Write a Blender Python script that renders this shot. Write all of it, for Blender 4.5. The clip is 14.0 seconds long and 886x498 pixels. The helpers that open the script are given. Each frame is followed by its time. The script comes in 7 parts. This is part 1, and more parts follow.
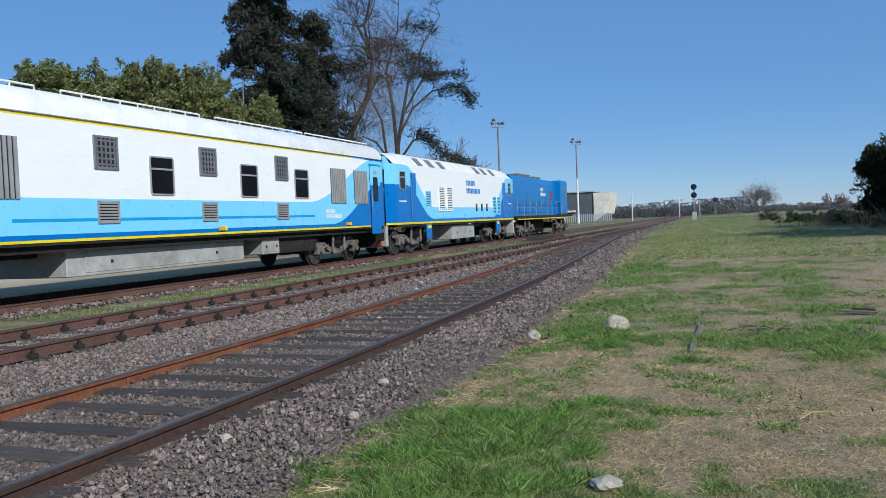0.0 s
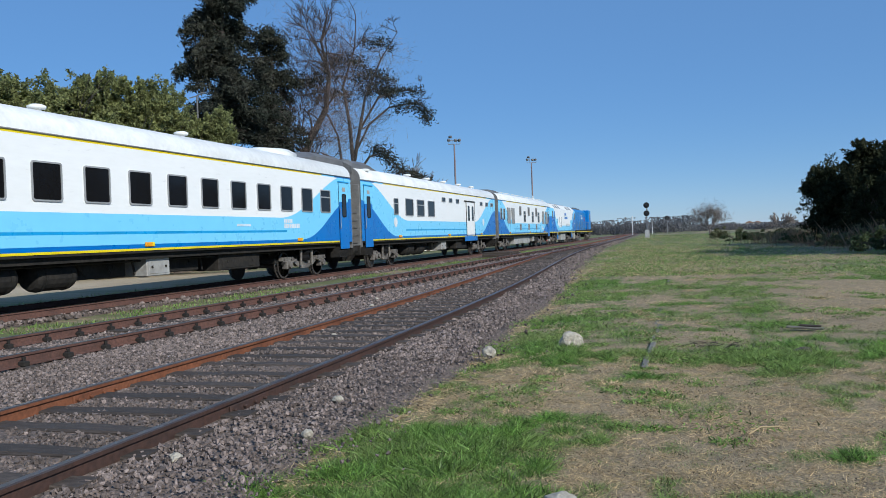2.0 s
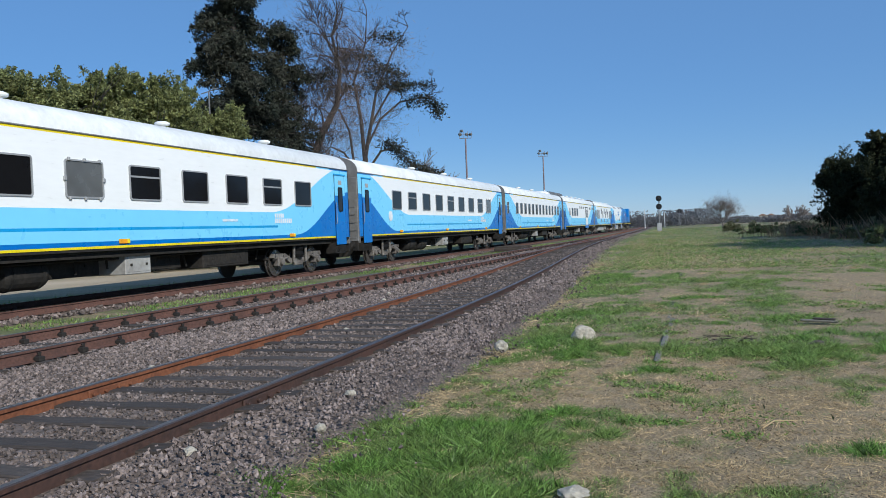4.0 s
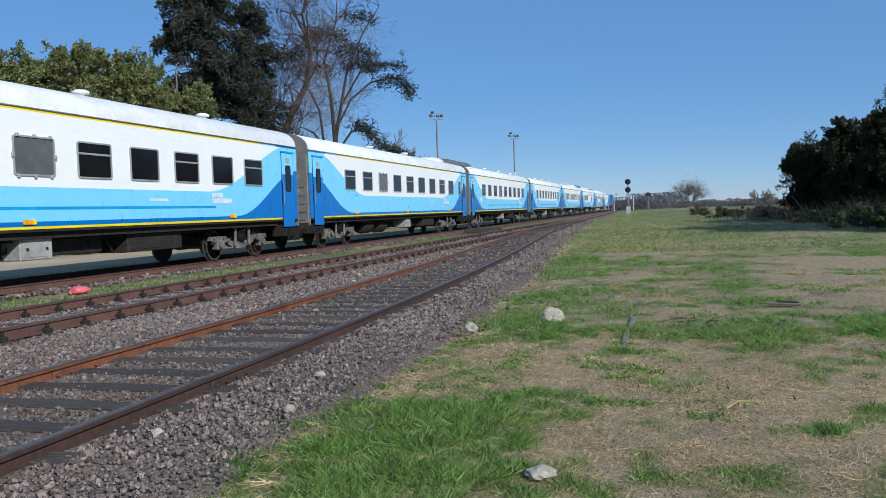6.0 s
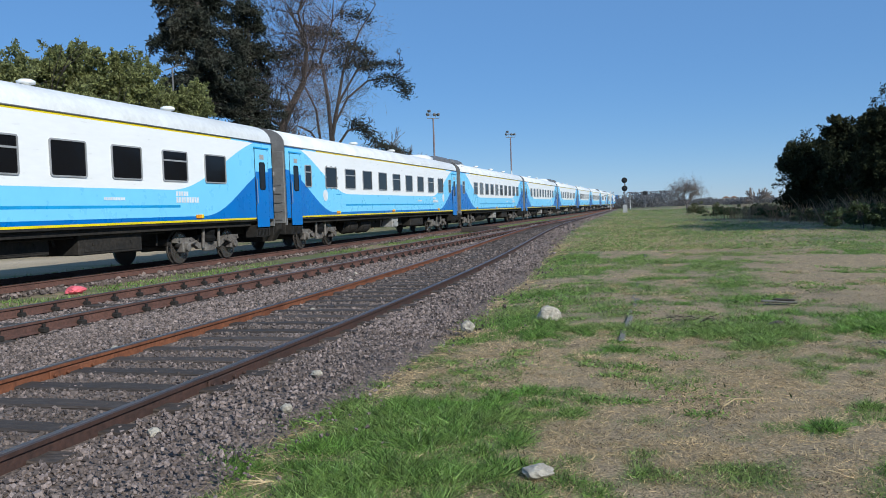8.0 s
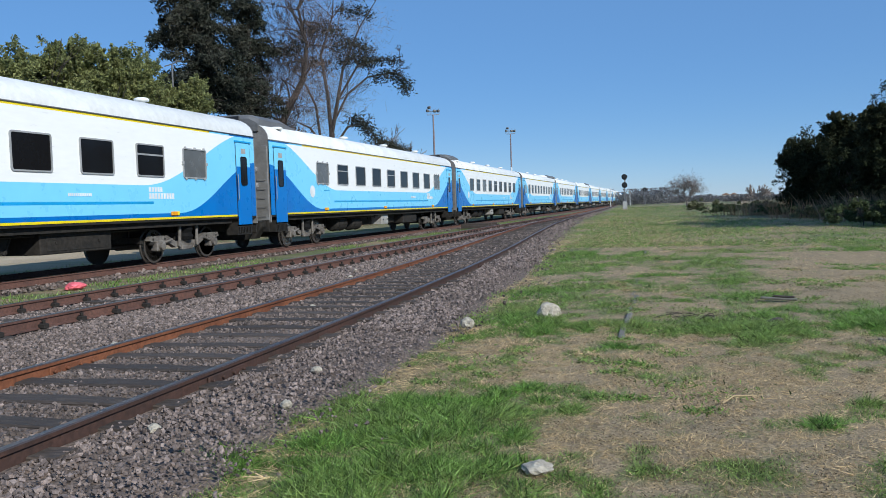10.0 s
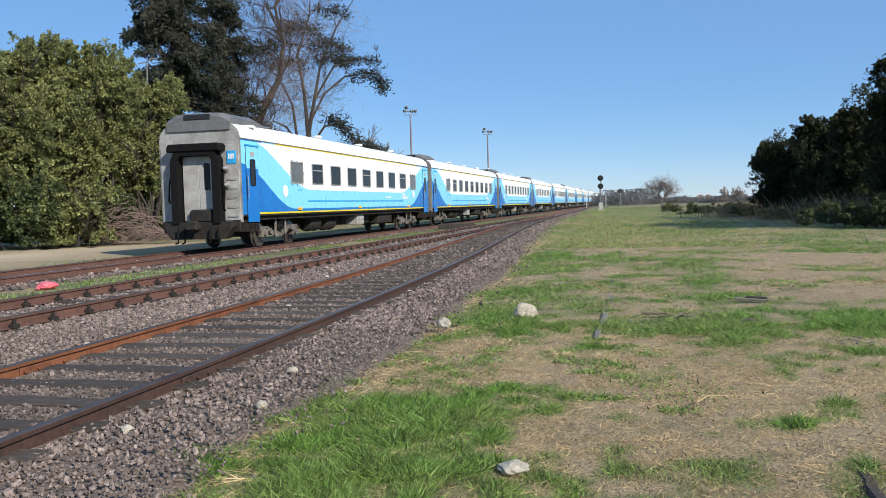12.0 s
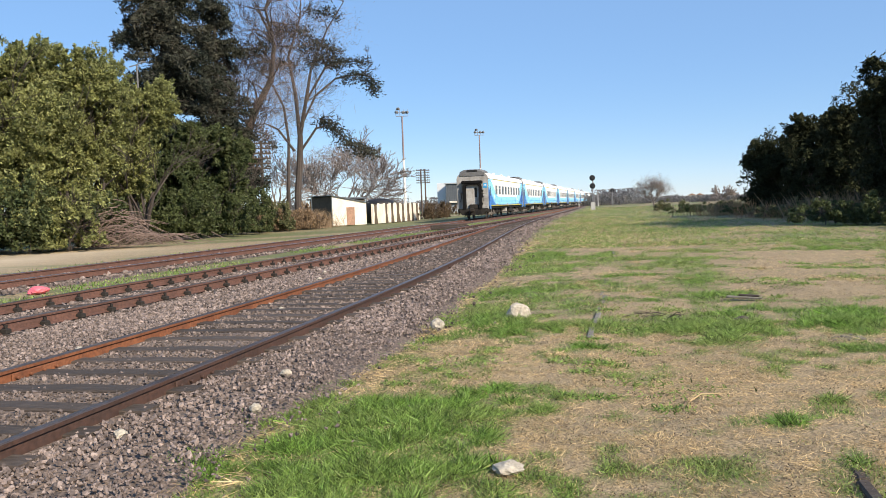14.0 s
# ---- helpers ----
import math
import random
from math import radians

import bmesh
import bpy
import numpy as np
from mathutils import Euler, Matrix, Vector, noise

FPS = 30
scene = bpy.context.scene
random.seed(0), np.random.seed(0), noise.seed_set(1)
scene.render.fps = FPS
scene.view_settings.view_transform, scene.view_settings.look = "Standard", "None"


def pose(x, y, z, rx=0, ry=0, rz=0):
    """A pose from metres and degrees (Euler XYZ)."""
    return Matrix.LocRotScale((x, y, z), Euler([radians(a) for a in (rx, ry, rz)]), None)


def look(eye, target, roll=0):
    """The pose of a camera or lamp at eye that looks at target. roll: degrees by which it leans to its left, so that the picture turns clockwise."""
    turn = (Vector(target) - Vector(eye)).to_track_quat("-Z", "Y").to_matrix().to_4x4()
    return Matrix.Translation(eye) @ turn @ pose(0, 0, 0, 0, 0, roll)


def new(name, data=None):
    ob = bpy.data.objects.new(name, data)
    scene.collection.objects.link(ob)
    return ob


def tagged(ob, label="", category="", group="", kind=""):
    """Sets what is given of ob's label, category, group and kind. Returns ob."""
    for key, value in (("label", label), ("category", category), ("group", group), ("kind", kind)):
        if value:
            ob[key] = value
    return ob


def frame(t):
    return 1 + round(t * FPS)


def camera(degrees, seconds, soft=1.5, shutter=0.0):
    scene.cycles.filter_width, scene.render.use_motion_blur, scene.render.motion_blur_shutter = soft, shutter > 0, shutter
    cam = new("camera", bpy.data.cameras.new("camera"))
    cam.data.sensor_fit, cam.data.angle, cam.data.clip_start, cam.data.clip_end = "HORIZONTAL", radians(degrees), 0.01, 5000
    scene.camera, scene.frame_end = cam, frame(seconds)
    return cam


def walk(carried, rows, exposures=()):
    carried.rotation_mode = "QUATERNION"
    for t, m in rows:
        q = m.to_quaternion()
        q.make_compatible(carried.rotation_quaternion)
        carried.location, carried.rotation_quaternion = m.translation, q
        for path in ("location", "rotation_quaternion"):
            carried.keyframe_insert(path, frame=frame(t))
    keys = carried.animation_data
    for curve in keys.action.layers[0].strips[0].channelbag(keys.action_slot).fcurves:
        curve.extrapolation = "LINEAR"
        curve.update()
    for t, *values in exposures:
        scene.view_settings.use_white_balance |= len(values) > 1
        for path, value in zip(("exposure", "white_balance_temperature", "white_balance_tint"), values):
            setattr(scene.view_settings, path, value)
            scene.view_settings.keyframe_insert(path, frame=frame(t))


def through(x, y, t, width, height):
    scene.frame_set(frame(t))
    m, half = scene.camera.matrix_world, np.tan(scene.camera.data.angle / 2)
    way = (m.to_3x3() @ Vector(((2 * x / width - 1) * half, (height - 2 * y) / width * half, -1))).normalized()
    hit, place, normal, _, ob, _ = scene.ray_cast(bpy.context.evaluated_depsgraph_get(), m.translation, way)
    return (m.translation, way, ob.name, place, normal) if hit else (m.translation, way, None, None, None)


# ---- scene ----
cam = camera(57.0, 14.0, soft=0.6)
walk(cam, [
    (0, pose(0, 0, 1.475, 88.04, 2.38, 20.07)),
    (0.5, pose(0, 0, 1.475, 88.84, 2.14, 18.25)),
    (1, pose(0, 0, 1.475, 88.87, 1.82, 17.52)),
    (1.5, pose(0, 0, 1.475, 88.52, 1.81, 17.04)),
    (2, pose(0, 0, 1.475, 89.07, 2.02, 16.99)),
    (2.5, pose(0, 0, 1.475, 88.53, 2.25, 17.46)),
    (3, pose(0, 0, 1.475, 88.72, 2.30, 18.07)),
    (5.5, pose(0, 0, 1.475, 88.38, 1.88, 16.37)),
    (6, pose(0, 0, 1.475, 87.34, 1.85, 15.73)),
    (6.5, pose(0, 0, 1.475, 86.74, 2.04, 15.49)),
    (7, pose(0, 0, 1.475, 86.82, 1.92, 15.78)),
    (7.5, pose(0, 0, 1.475, 87.28, 1.99, 15.55)),
    (10, pose(0, 0, 1.475, 87.00, 1.88, 15.50)),
    (10.5, pose(0, 0, 1.475, 87.33, 2.06, 15.38)),
    (11, pose(0, 0, 1.475, 87.18, 2.10, 15.03)),
    (11.5, pose(0, 0, 1.475, 87.18, 1.89, 14.33)),
    (12, pose(0, 0, 1.475, 86.97, 1.62, 13.88)),
    (12.5, pose(0, 0, 1.475, 86.79, 1.97, 13.84)),
    (13, pose(0, 0, 1.475, 86.71, 2.28, 13.78)),
    (13.5, pose(0, 0, 1.475, 87.09, 2.05, 13.58)),
    (14, pose(0, 0, 1.475, 87.02, 2.10, 13.35)),
], exposures=[(0.0, -0.36, 6200, 7), (11.3, -0.24, 6250, 7), (12.4, 0.24, 7350, 11), (14.0, 0.36, 7700, 13)])

# ---------------------------------------------------------------- light
SUN_AZ, SUN_EL = 126.0, 31.0      # degrees clockwise from the track's heading, and above the horizon
world = bpy.data.worlds.new("sky")
scene.world = world
world.use_nodes = True
wn = world.node_tree.nodes
sky = wn.new("ShaderNodeTexSky")
sky.sky_type = "NISHITA"
sky.sun_disc = False
sky.sun_elevation = radians(SUN_EL)
sky.sun_rotation = radians(SUN_AZ)
sky.air_density, sky.dust_density, sky.ozone_density = 0.75, 0.0, 3.0
wn["Background"].inputs["Strength"].default_value = 0.165
blue = wn.new("ShaderNodeHueSaturation")      # a clear winter blue
blue.inputs["Saturation"].default_value = 1.30
world.node_tree.links.new(sky.outputs[0], blue.inputs["Color"])
haze = wn.new("ShaderNodeMix")      # thin even haze
haze.data_type = "RGBA"
haze.inputs[0].default_value = 0.68
haze.inputs[7].default_value = (1.3, 2.4, 4.55, 1)
world.node_tree.links.new(blue.outputs[0], haze.inputs[6])
world.node_tree.links.new(haze.outputs[2], wn["Background"].inputs["Color"])
sun = new("sun", bpy.data.lights.new("sun", "SUN"))
sun.data.energy = 5.6
sun.data.angle = radians(0.55)
sun.data.color = (1.0, 0.95, 0.86)
_a, _e = radians(SUN_AZ), radians(SUN_EL)
sun.matrix_world = look((math.sin(_a) * math.cos(_e) * 50, math.cos(_a) * math.cos(_e) * 50, math.sin(_e) * 50), (0, 0, 0))

# ---------------------------------------------------------------- materials
def mat(name, base, rough=0.6, metal=0.0, vary=0.25, grain=30.0, stain=1.5, second=None, mix=0.5, bump=0.15, island=0.0,
        rand=0.0, spec=0.5, coords="Object", streak=(1, 1, 1), bump_scale=None, emit=0.0):
    """A surface with fine grain, broad stains of a second colour, roughness variation and relief."""
    m = bpy.data.materials.new(name)
    m.use_nodes = True
    n, l = m.node_tree.nodes, m.node_tree.links
    p = n["Principled BSDF"]
    tc = n.new("ShaderNodeTexCoord")
    mp = n.new("ShaderNodeMapping")
    mp.inputs["Scale"].default_value = streak
    l.new(tc.outputs[coords], mp.inputs["Vector"])
    fine, broad = n.new("ShaderNodeTexNoise"), n.new("ShaderNodeTexNoise")
    fine.inputs["Scale"].default_value, fine.inputs["Detail"].default_value = grain, 5
    broad.inputs["Scale"].default_value, broad.inputs["Detail"].default_value = stain, 6
    broad.inputs["Roughness"].default_value = 0.65
    l.new(mp.outputs[0], fine.inputs["Vector"])
    l.new(mp.outputs[0], broad.inputs["Vector"])
    second = second or [c * 0.6 for c in base]
    r1 = n.new("ShaderNodeMapRange")
    r1.inputs["From Min"].default_value, r1.inputs["From Max"].default_value = 0.40, 0.66
    r1.inputs["To Max"].default_value = mix
    l.new(broad.outputs["Fac"], r1.inputs["Value"])
    mx = n.new("ShaderNodeMix")
    mx.data_type = "RGBA"
    mx.inputs[6].default_value, mx.inputs[7].default_value = (*base, 1), (*second, 1)
    l.new(r1.outputs[0], mx.inputs[0])
    hsv = n.new("ShaderNodeHueSaturation")
    l.new(mx.outputs[2], hsv.inputs["Color"])
    val = n.new("ShaderNodeMapRange")
    val.inputs["From Min"].default_value, val.inputs["From Max"].default_value = 0.3, 0.7
    val.inputs["To Min"].default_value, val.inputs["To Max"].default_value = 1 - vary, 1 + vary
    l.new(fine.outputs["Fac"], val.inputs["Value"])
    out = val.outputs[0]
    if island or rand:
        if island:
            g = n.new("ShaderNodeNewGeometry").outputs["Random Per Island"]
        else:
            g = n.new("ShaderNodeObjectInfo").outputs["Random"]
        amount = island or rand
        ir = n.new("ShaderNodeMapRange")
        ir.inputs["To Min"].default_value, ir.inputs["To Max"].default_value = 1 - amount, 1 + amount
        l.new(g, ir.inputs["Value"])
        mu = n.new("ShaderNodeMath")
        mu.operation = "MULTIPLY"
        l.new(out, mu.inputs[0])
        l.new(ir.outputs[0], mu.inputs[1])
        out = mu.outputs[0]
    l.new(out, hsv.inputs["Value"])
    l.new(hsv.outputs[0], p.inputs["Base Color"])
    p.inputs["Metallic"].default_value = metal
    p.inputs["Specular IOR Level"].default_value = spec
    rr = n.new("ShaderNodeMapRange")
    rr.inputs["To Min"].default_value, rr.inputs["To Max"].default_value = max(0.02, rough - 0.12), min(1, rough + 0.12)
    l.new(fine.outputs["Fac"], rr.inputs["Value"])
    l.new(rr.outputs[0], p.inputs["Roughness"])
    if bump:
        b = n.new("ShaderNodeBump")
        b.inputs["Strength"].default_value = bump
        b.inputs["Distance"].default_value = 0.02
        if bump_scale:
            bn = n.new("ShaderNodeTexNoise")
            bn.inputs["Scale"].default_value, bn.inputs["Detail"].default_value = bump_scale, 6
            l.new(mp.outputs[0], bn.inputs["Vector"])
            l.new(bn.outputs["Fac"], b.inputs["Height"])
        else:
            l.new(fine.outputs["Fac"], b.inputs["Height"])
        l.new(b.outputs[0], p.inputs["Normal"])
    if emit:
        p.inputs["Emission Color"].default_value = (*base, 1)
        p.inputs["Emission Strength"].default_value = emit
    return m


def leaf_mat(name, base, second, island=0.35, rough=0.6, through=0.3, spec=0.25):
    m = mat(name, base, rough, vary=0.15, grain=3, stain=0.35, second=second, mix=0.8, bump=0, island=island, spec=spec)
    n, l = m.node_tree.nodes, m.node_tree.links
    p, o = n["Principled BSDF"], n["Material Output"]
    t = n.new("ShaderNodeBsdfTranslucent")
    l.new(p.inputs["Base Color"].links[0].from_socket, t.inputs["Color"])
    s = n.new("ShaderNodeMixShader")
    s.inputs[0].default_value = through
    l.new(p.outputs[0], s.inputs[1])
    l.new(t.outputs[0], s.inputs[2])
    l.new(s.outputs[0], o.inputs["Surface"])
    return m


M_WHITE = mat("white_paint", (0.85, 0.86, 0.86), 0.32, vary=0.02, grain=6, stain=0.7, second=(0.79, 0.80, 0.79), mix=0.5, bump=0.01, streak=(1, 0.4, 2))
M_LIGHT = mat("light_blue_paint", (0.21, 0.63, 0.93), 0.3, vary=0.02, grain=3, stain=0.7, second=(0.19, 0.59, 0.89), mix=0.5, bump=0.01)
M_CYAN = mat("line_blue_paint", (0.02, 0.34, 0.72), 0.3, vary=0.03, grain=6, bump=0.01)
M_DARK = mat("deep_blue_paint", (0.003, 0.165, 0.53), 0.3, vary=0.03, grain=3, stain=0.7, second=(0.01, 0.12, 0.43), mix=0.6, bump=0.01)
M_YELLOW = mat("yellow_paint", (0.85, 0.66, 0.01), 0.4, vary=0.05, bump=0.02)
M_ORANGE = mat("amber_lens", (0.9, 0.36, 0.02), 0.25, vary=0.05, bump=0.02)
M_ROOF = mat("roof_paint", (0.80, 0.81, 0.79), 0.45, vary=0.05, grain=8, stain=0.9, second=(0.58, 0.58, 0.56), mix=0.6, bump=0.03)
M_GREY = mat("grey_steel_sheet", (0.20, 0.20, 0.20), 0.5, vary=0.1, grain=14, stain=2, second=(0.12, 0.115, 0.11), mix=0.7, bump=0.05)
M_PALE = mat("dusty_grey_paint", (0.40, 0.40, 0.39), 0.5, vary=0.1, grain=10, stain=1.4, second=(0.25, 0.235, 0.22), mix=0.8, bump=0.05)
M_ENDWALL = mat("lit_grimy_end_paint", (0.35, 0.345, 0.335), 0.55, vary=0.12, grain=10, stain=1.4, second=(0.15, 0.14, 0.13), mix=0.8, bump=0.05)
M_UNIT = mat("air_unit_grey", (0.14, 0.142, 0.145), 0.5, vary=0.12, grain=10, stain=1.6, second=(0.085, 0.085, 0.088), mix=0.7, bump=0.05)
M_RUBBER = mat("black_rubber", (0.007, 0.007, 0.0075), 0.8, vary=0.3, bump=0.2, spec=0.15)
M_UNDER = mat("underframe_black", (0.02, 0.019, 0.018), 0.8, vary=0.3, grain=12, stain=2, second=(0.04, 0.034, 0.029), mix=0.7, bump=0.2, spec=0.2)
M_BOGIE = mat("dusty_bogie_steel", (0.17, 0.155, 0.14), 0.7, vary=0.25, grain=16, stain=3, second=(0.06, 0.05, 0.045), mix=0.8, bump=0.25)
M_WHEEL = mat("wheel_steel", (0.07, 0.06, 0.052), 0.65, metal=0.2, vary=0.2, second=(0.04, 0.034, 0.03), bump=0.1)
M_TREAD = mat("polished_tread", (0.55, 0.55, 0.55), 0.25, metal=1.0, vary=0.1, bump=0.02)
M_FRAME = mat("aluminium_frame", (0.36, 0.365, 0.37), 0.5, metal=0.15, vary=0.08, bump=0.02)
M_GLASS = mat("tinted_glass", (0.010, 0.010, 0.011), 0.07, vary=0.1, grain=1.2, bump=0.01, spec=0.22)
M_HAZY = mat("dusty_pane", (0.12, 0.125, 0.125), 0.25, vary=0.2, grain=3, bump=0.02)
M_MESH = mat("mesh_grille", (0.22, 0.225, 0.23), 0.55, metal=0.3, vary=0.15, grain=40, bump=0.3)
M_LETTER = mat("white_lettering", (0.8, 0.82, 0.85), 0.4, vary=0.03, bump=0)
M_RUST = mat("rusted_rail", (0.19, 0.068, 0.030), 0.8, vary=0.3, grain=25, stain=2.2, second=(0.10, 0.032, 0.014), mix=0.8, bump=0.3)
M_RAILB = mat("brown_rail", (0.060, 0.029, 0.021), 0.75, vary=0.3, grain=25, stain=2, second=(0.035, 0.020, 0.016), mix=0.8, bump=0.3)
M_RAILR = mat("red_brown_rail", (0.125, 0.060, 0.044), 0.8, vary=0.3, grain=25, stain=2, second=(0.075, 0.038, 0.030), mix=0.8, bump=0.3)
M_HEAD = mat("worn_rail_head", (0.15, 0.115, 0.098), 0.40, metal=0.7, vary=0.2, grain=20, stain=2.5, second=(0.085, 0.05, 0.036), mix=0.7, bump=0.03)
M_SHINE = mat("bright_rail_head", (0.45, 0.44, 0.43), 0.28, metal=1.0, vary=0.1, grain=20, bump=0.03)
M_TIE = mat("weathered_sleeper", (0.046, 0.035, 0.029), 0.9, vary=0.35, grain=10, stain=2.5, second=(0.076, 0.060, 0.050), mix=0.7, bump=0.5, streak=(1, 7, 7), rand=0.25)
M_STONE = mat("ballast_stone", (0.205, 0.164, 0.148), 0.9, vary=0.25, grain=60, stain=9, second=(0.10, 0.075, 0.066), mix=0.8, bump=0.4, island=0.6)
M_OILY = mat("oil_dirty_stone", (0.135, 0.108, 0.096), 0.85, vary=0.25, grain=60, stain=9, second=(0.07, 0.054, 0.047), mix=0.8, bump=0.4, island=0.6)
M_BED = mat("ballast_bed", (0.155, 0.117, 0.095), 0.95, vary=0.7, grain=40, stain=0.9, second=(0.10, 0.076, 0.065), mix=0.7, bump=1.0, bump_scale=26)
M_BLADE = leaf_mat("grass_green", (0.165, 0.295, 0.06), (0.33, 0.36, 0.14), 0.8, rough=0.45, through=0.5, spec=0.45)
M_DARKLEAF = leaf_mat("dark_brown_leaf", (0.10, 0.072, 0.046), (0.16, 0.115, 0.07), 0.5, through=0.1)
M_DRY = leaf_mat("grass_dry", (0.62, 0.475, 0.285), (0.42, 0.325, 0.175), 0.6, through=0.45, spec=0.35)
M_BARK = mat("bark", (0.060, 0.049, 0.044), 0.9, vary=0.3, grain=10, stain=1.5, second=(0.042, 0.032, 0.028), mix=0.7, bump=0.6, streak=(3, 3, 0.8))
M_TWIG = mat("pale_twigs", (0.23, 0.195, 0.18), 0.9, vary=0.2, grain=5, bump=0)
M_PINKTWIG = mat("reddish_twigs", (0.20, 0.145, 0.125), 0.9, vary=0.25, grain=5, bump=0)
M_LEAF = leaf_mat("shrub_leaf", (0.25, 0.265, 0.10), (0.115, 0.14, 0.055), 0.65, through=0.4, spec=0.4)
M_LEAF2 = leaf_mat("dark_shrub_leaf", (0.055, 0.078, 0.032), (0.09, 0.105, 0.042), 0.5)
M_CEDAR = leaf_mat("cedar_needles", (0.034, 0.042, 0.033), (0.066, 0.062, 0.048), 0.5, rough=0.85, through=0.1, spec=0.1)
M_EVER = leaf_mat("evergreen_leaf", (0.030, 0.038, 0.020), (0.055, 0.055, 0.028), 0.45, rough=0.85, through=0.1, spec=0.1)
M_SCRUB = leaf_mat("scrub_leaf", (0.16, 0.16, 0.085), (0.09, 0.11, 0.05), 0.45)
M_BROWN = leaf_mat("dead_stalks", (0.27, 0.19, 0.12), (0.17, 0.12, 0.08), 0.4, through=0.15)
M_WALL = mat("whitewashed_concrete", (0.72, 0.68, 0.60), 0.9, vary=0.08, grain=8, stain=0.8, second=(0.52, 0.47, 0.40), mix=0.8, bump=0.15)
M_BRICKY = mat("bare_render", (0.34, 0.20, 0.14), 0.95, vary=0.2, grain=8, stain=1.5, second=(0.2, 0.13, 0.10), mix=0.8, bump=0.3)
M_IVY = mat("dead_creeper", (0.10, 0.075, 0.05), 0.95, vary=0.4, grain=12, bump=0.6)
M_SHEET = mat("corrugated_sheet", (0.42, 0.44, 0.46), 0.5, metal=0.3, vary=0.06, grain=4, stain=0.3, second=(0.36, 0.38, 0.40), bump=0.05)
M_PALESHEET = mat("pale_sheet_metal", (0.60, 0.64, 0.68), 0.6, vary=0.05, grain=4, stain=0.3, second=(0.52, 0.56, 0.60), bump=0.05)
M_DKSHEET = mat("dark_grey_sheet", (0.10, 0.115, 0.13), 0.6, vary=0.06, grain=4, stain=0.3, bump=0.05)
M_POLE = mat("painted_mast", (0.72, 0.73, 0.74), 0.5, vary=0.06, bump=0.05)
M_STEEL = mat("galvanised_steel", (0.30, 0.30, 0.31), 0.5, metal=0.5, vary=0.1, bump=0.05)
M_REDPOLE = mat("faded_red_paint", (0.20, 0.155, 0.165), 0.6, vary=0.1, bump=0.05)
M_WOOD = mat("old_wood_pole", (0.085, 0.065, 0.052), 0.9, vary=0.25, grain=8, bump=0.4, streak=(4, 4, 0.6))
M_BLACK = mat("black_enamel", (0.015, 0.015, 0.016), 0.5, vary=0.1, bump=0.02)
M_ROCK = mat("pale_rock", (0.40, 0.365, 0.30), 0.9, vary=0.3, grain=30, stain=12, second=(0.26, 0.225, 0.18), mix=0.8, bump=0.6)
M_CONC = mat("old_concrete", (0.19, 0.18, 0.155), 0.95, vary=0.25, grain=18, stain=5, second=(0.11, 0.10, 0.075), mix=0.8, bump=0.4)
M_PINK = mat("pink_bag", (0.85, 0.16, 0.20), 0.5, vary=0.12, grain=10, bump=0.3)
# greyed leaf colour that carries the haze of distance
M_FARHAZE = leaf_mat("far_wood", (0.18, 0.172, 0.175), (0.145, 0.145, 0.145), 0.15, through=0.5)
M_BLUELOCO = mat("loco_blue", (0.005, 0.165, 0.47), 0.35, vary=0.06, grain=6, stain=0.8, second=(0.008, 0.16, 0.46), mix=0.6, bump=0.01)
M_RED = mat("red_paint", (0.45, 0.03, 0.02), 0.5, vary=0.1, bump=0.02)


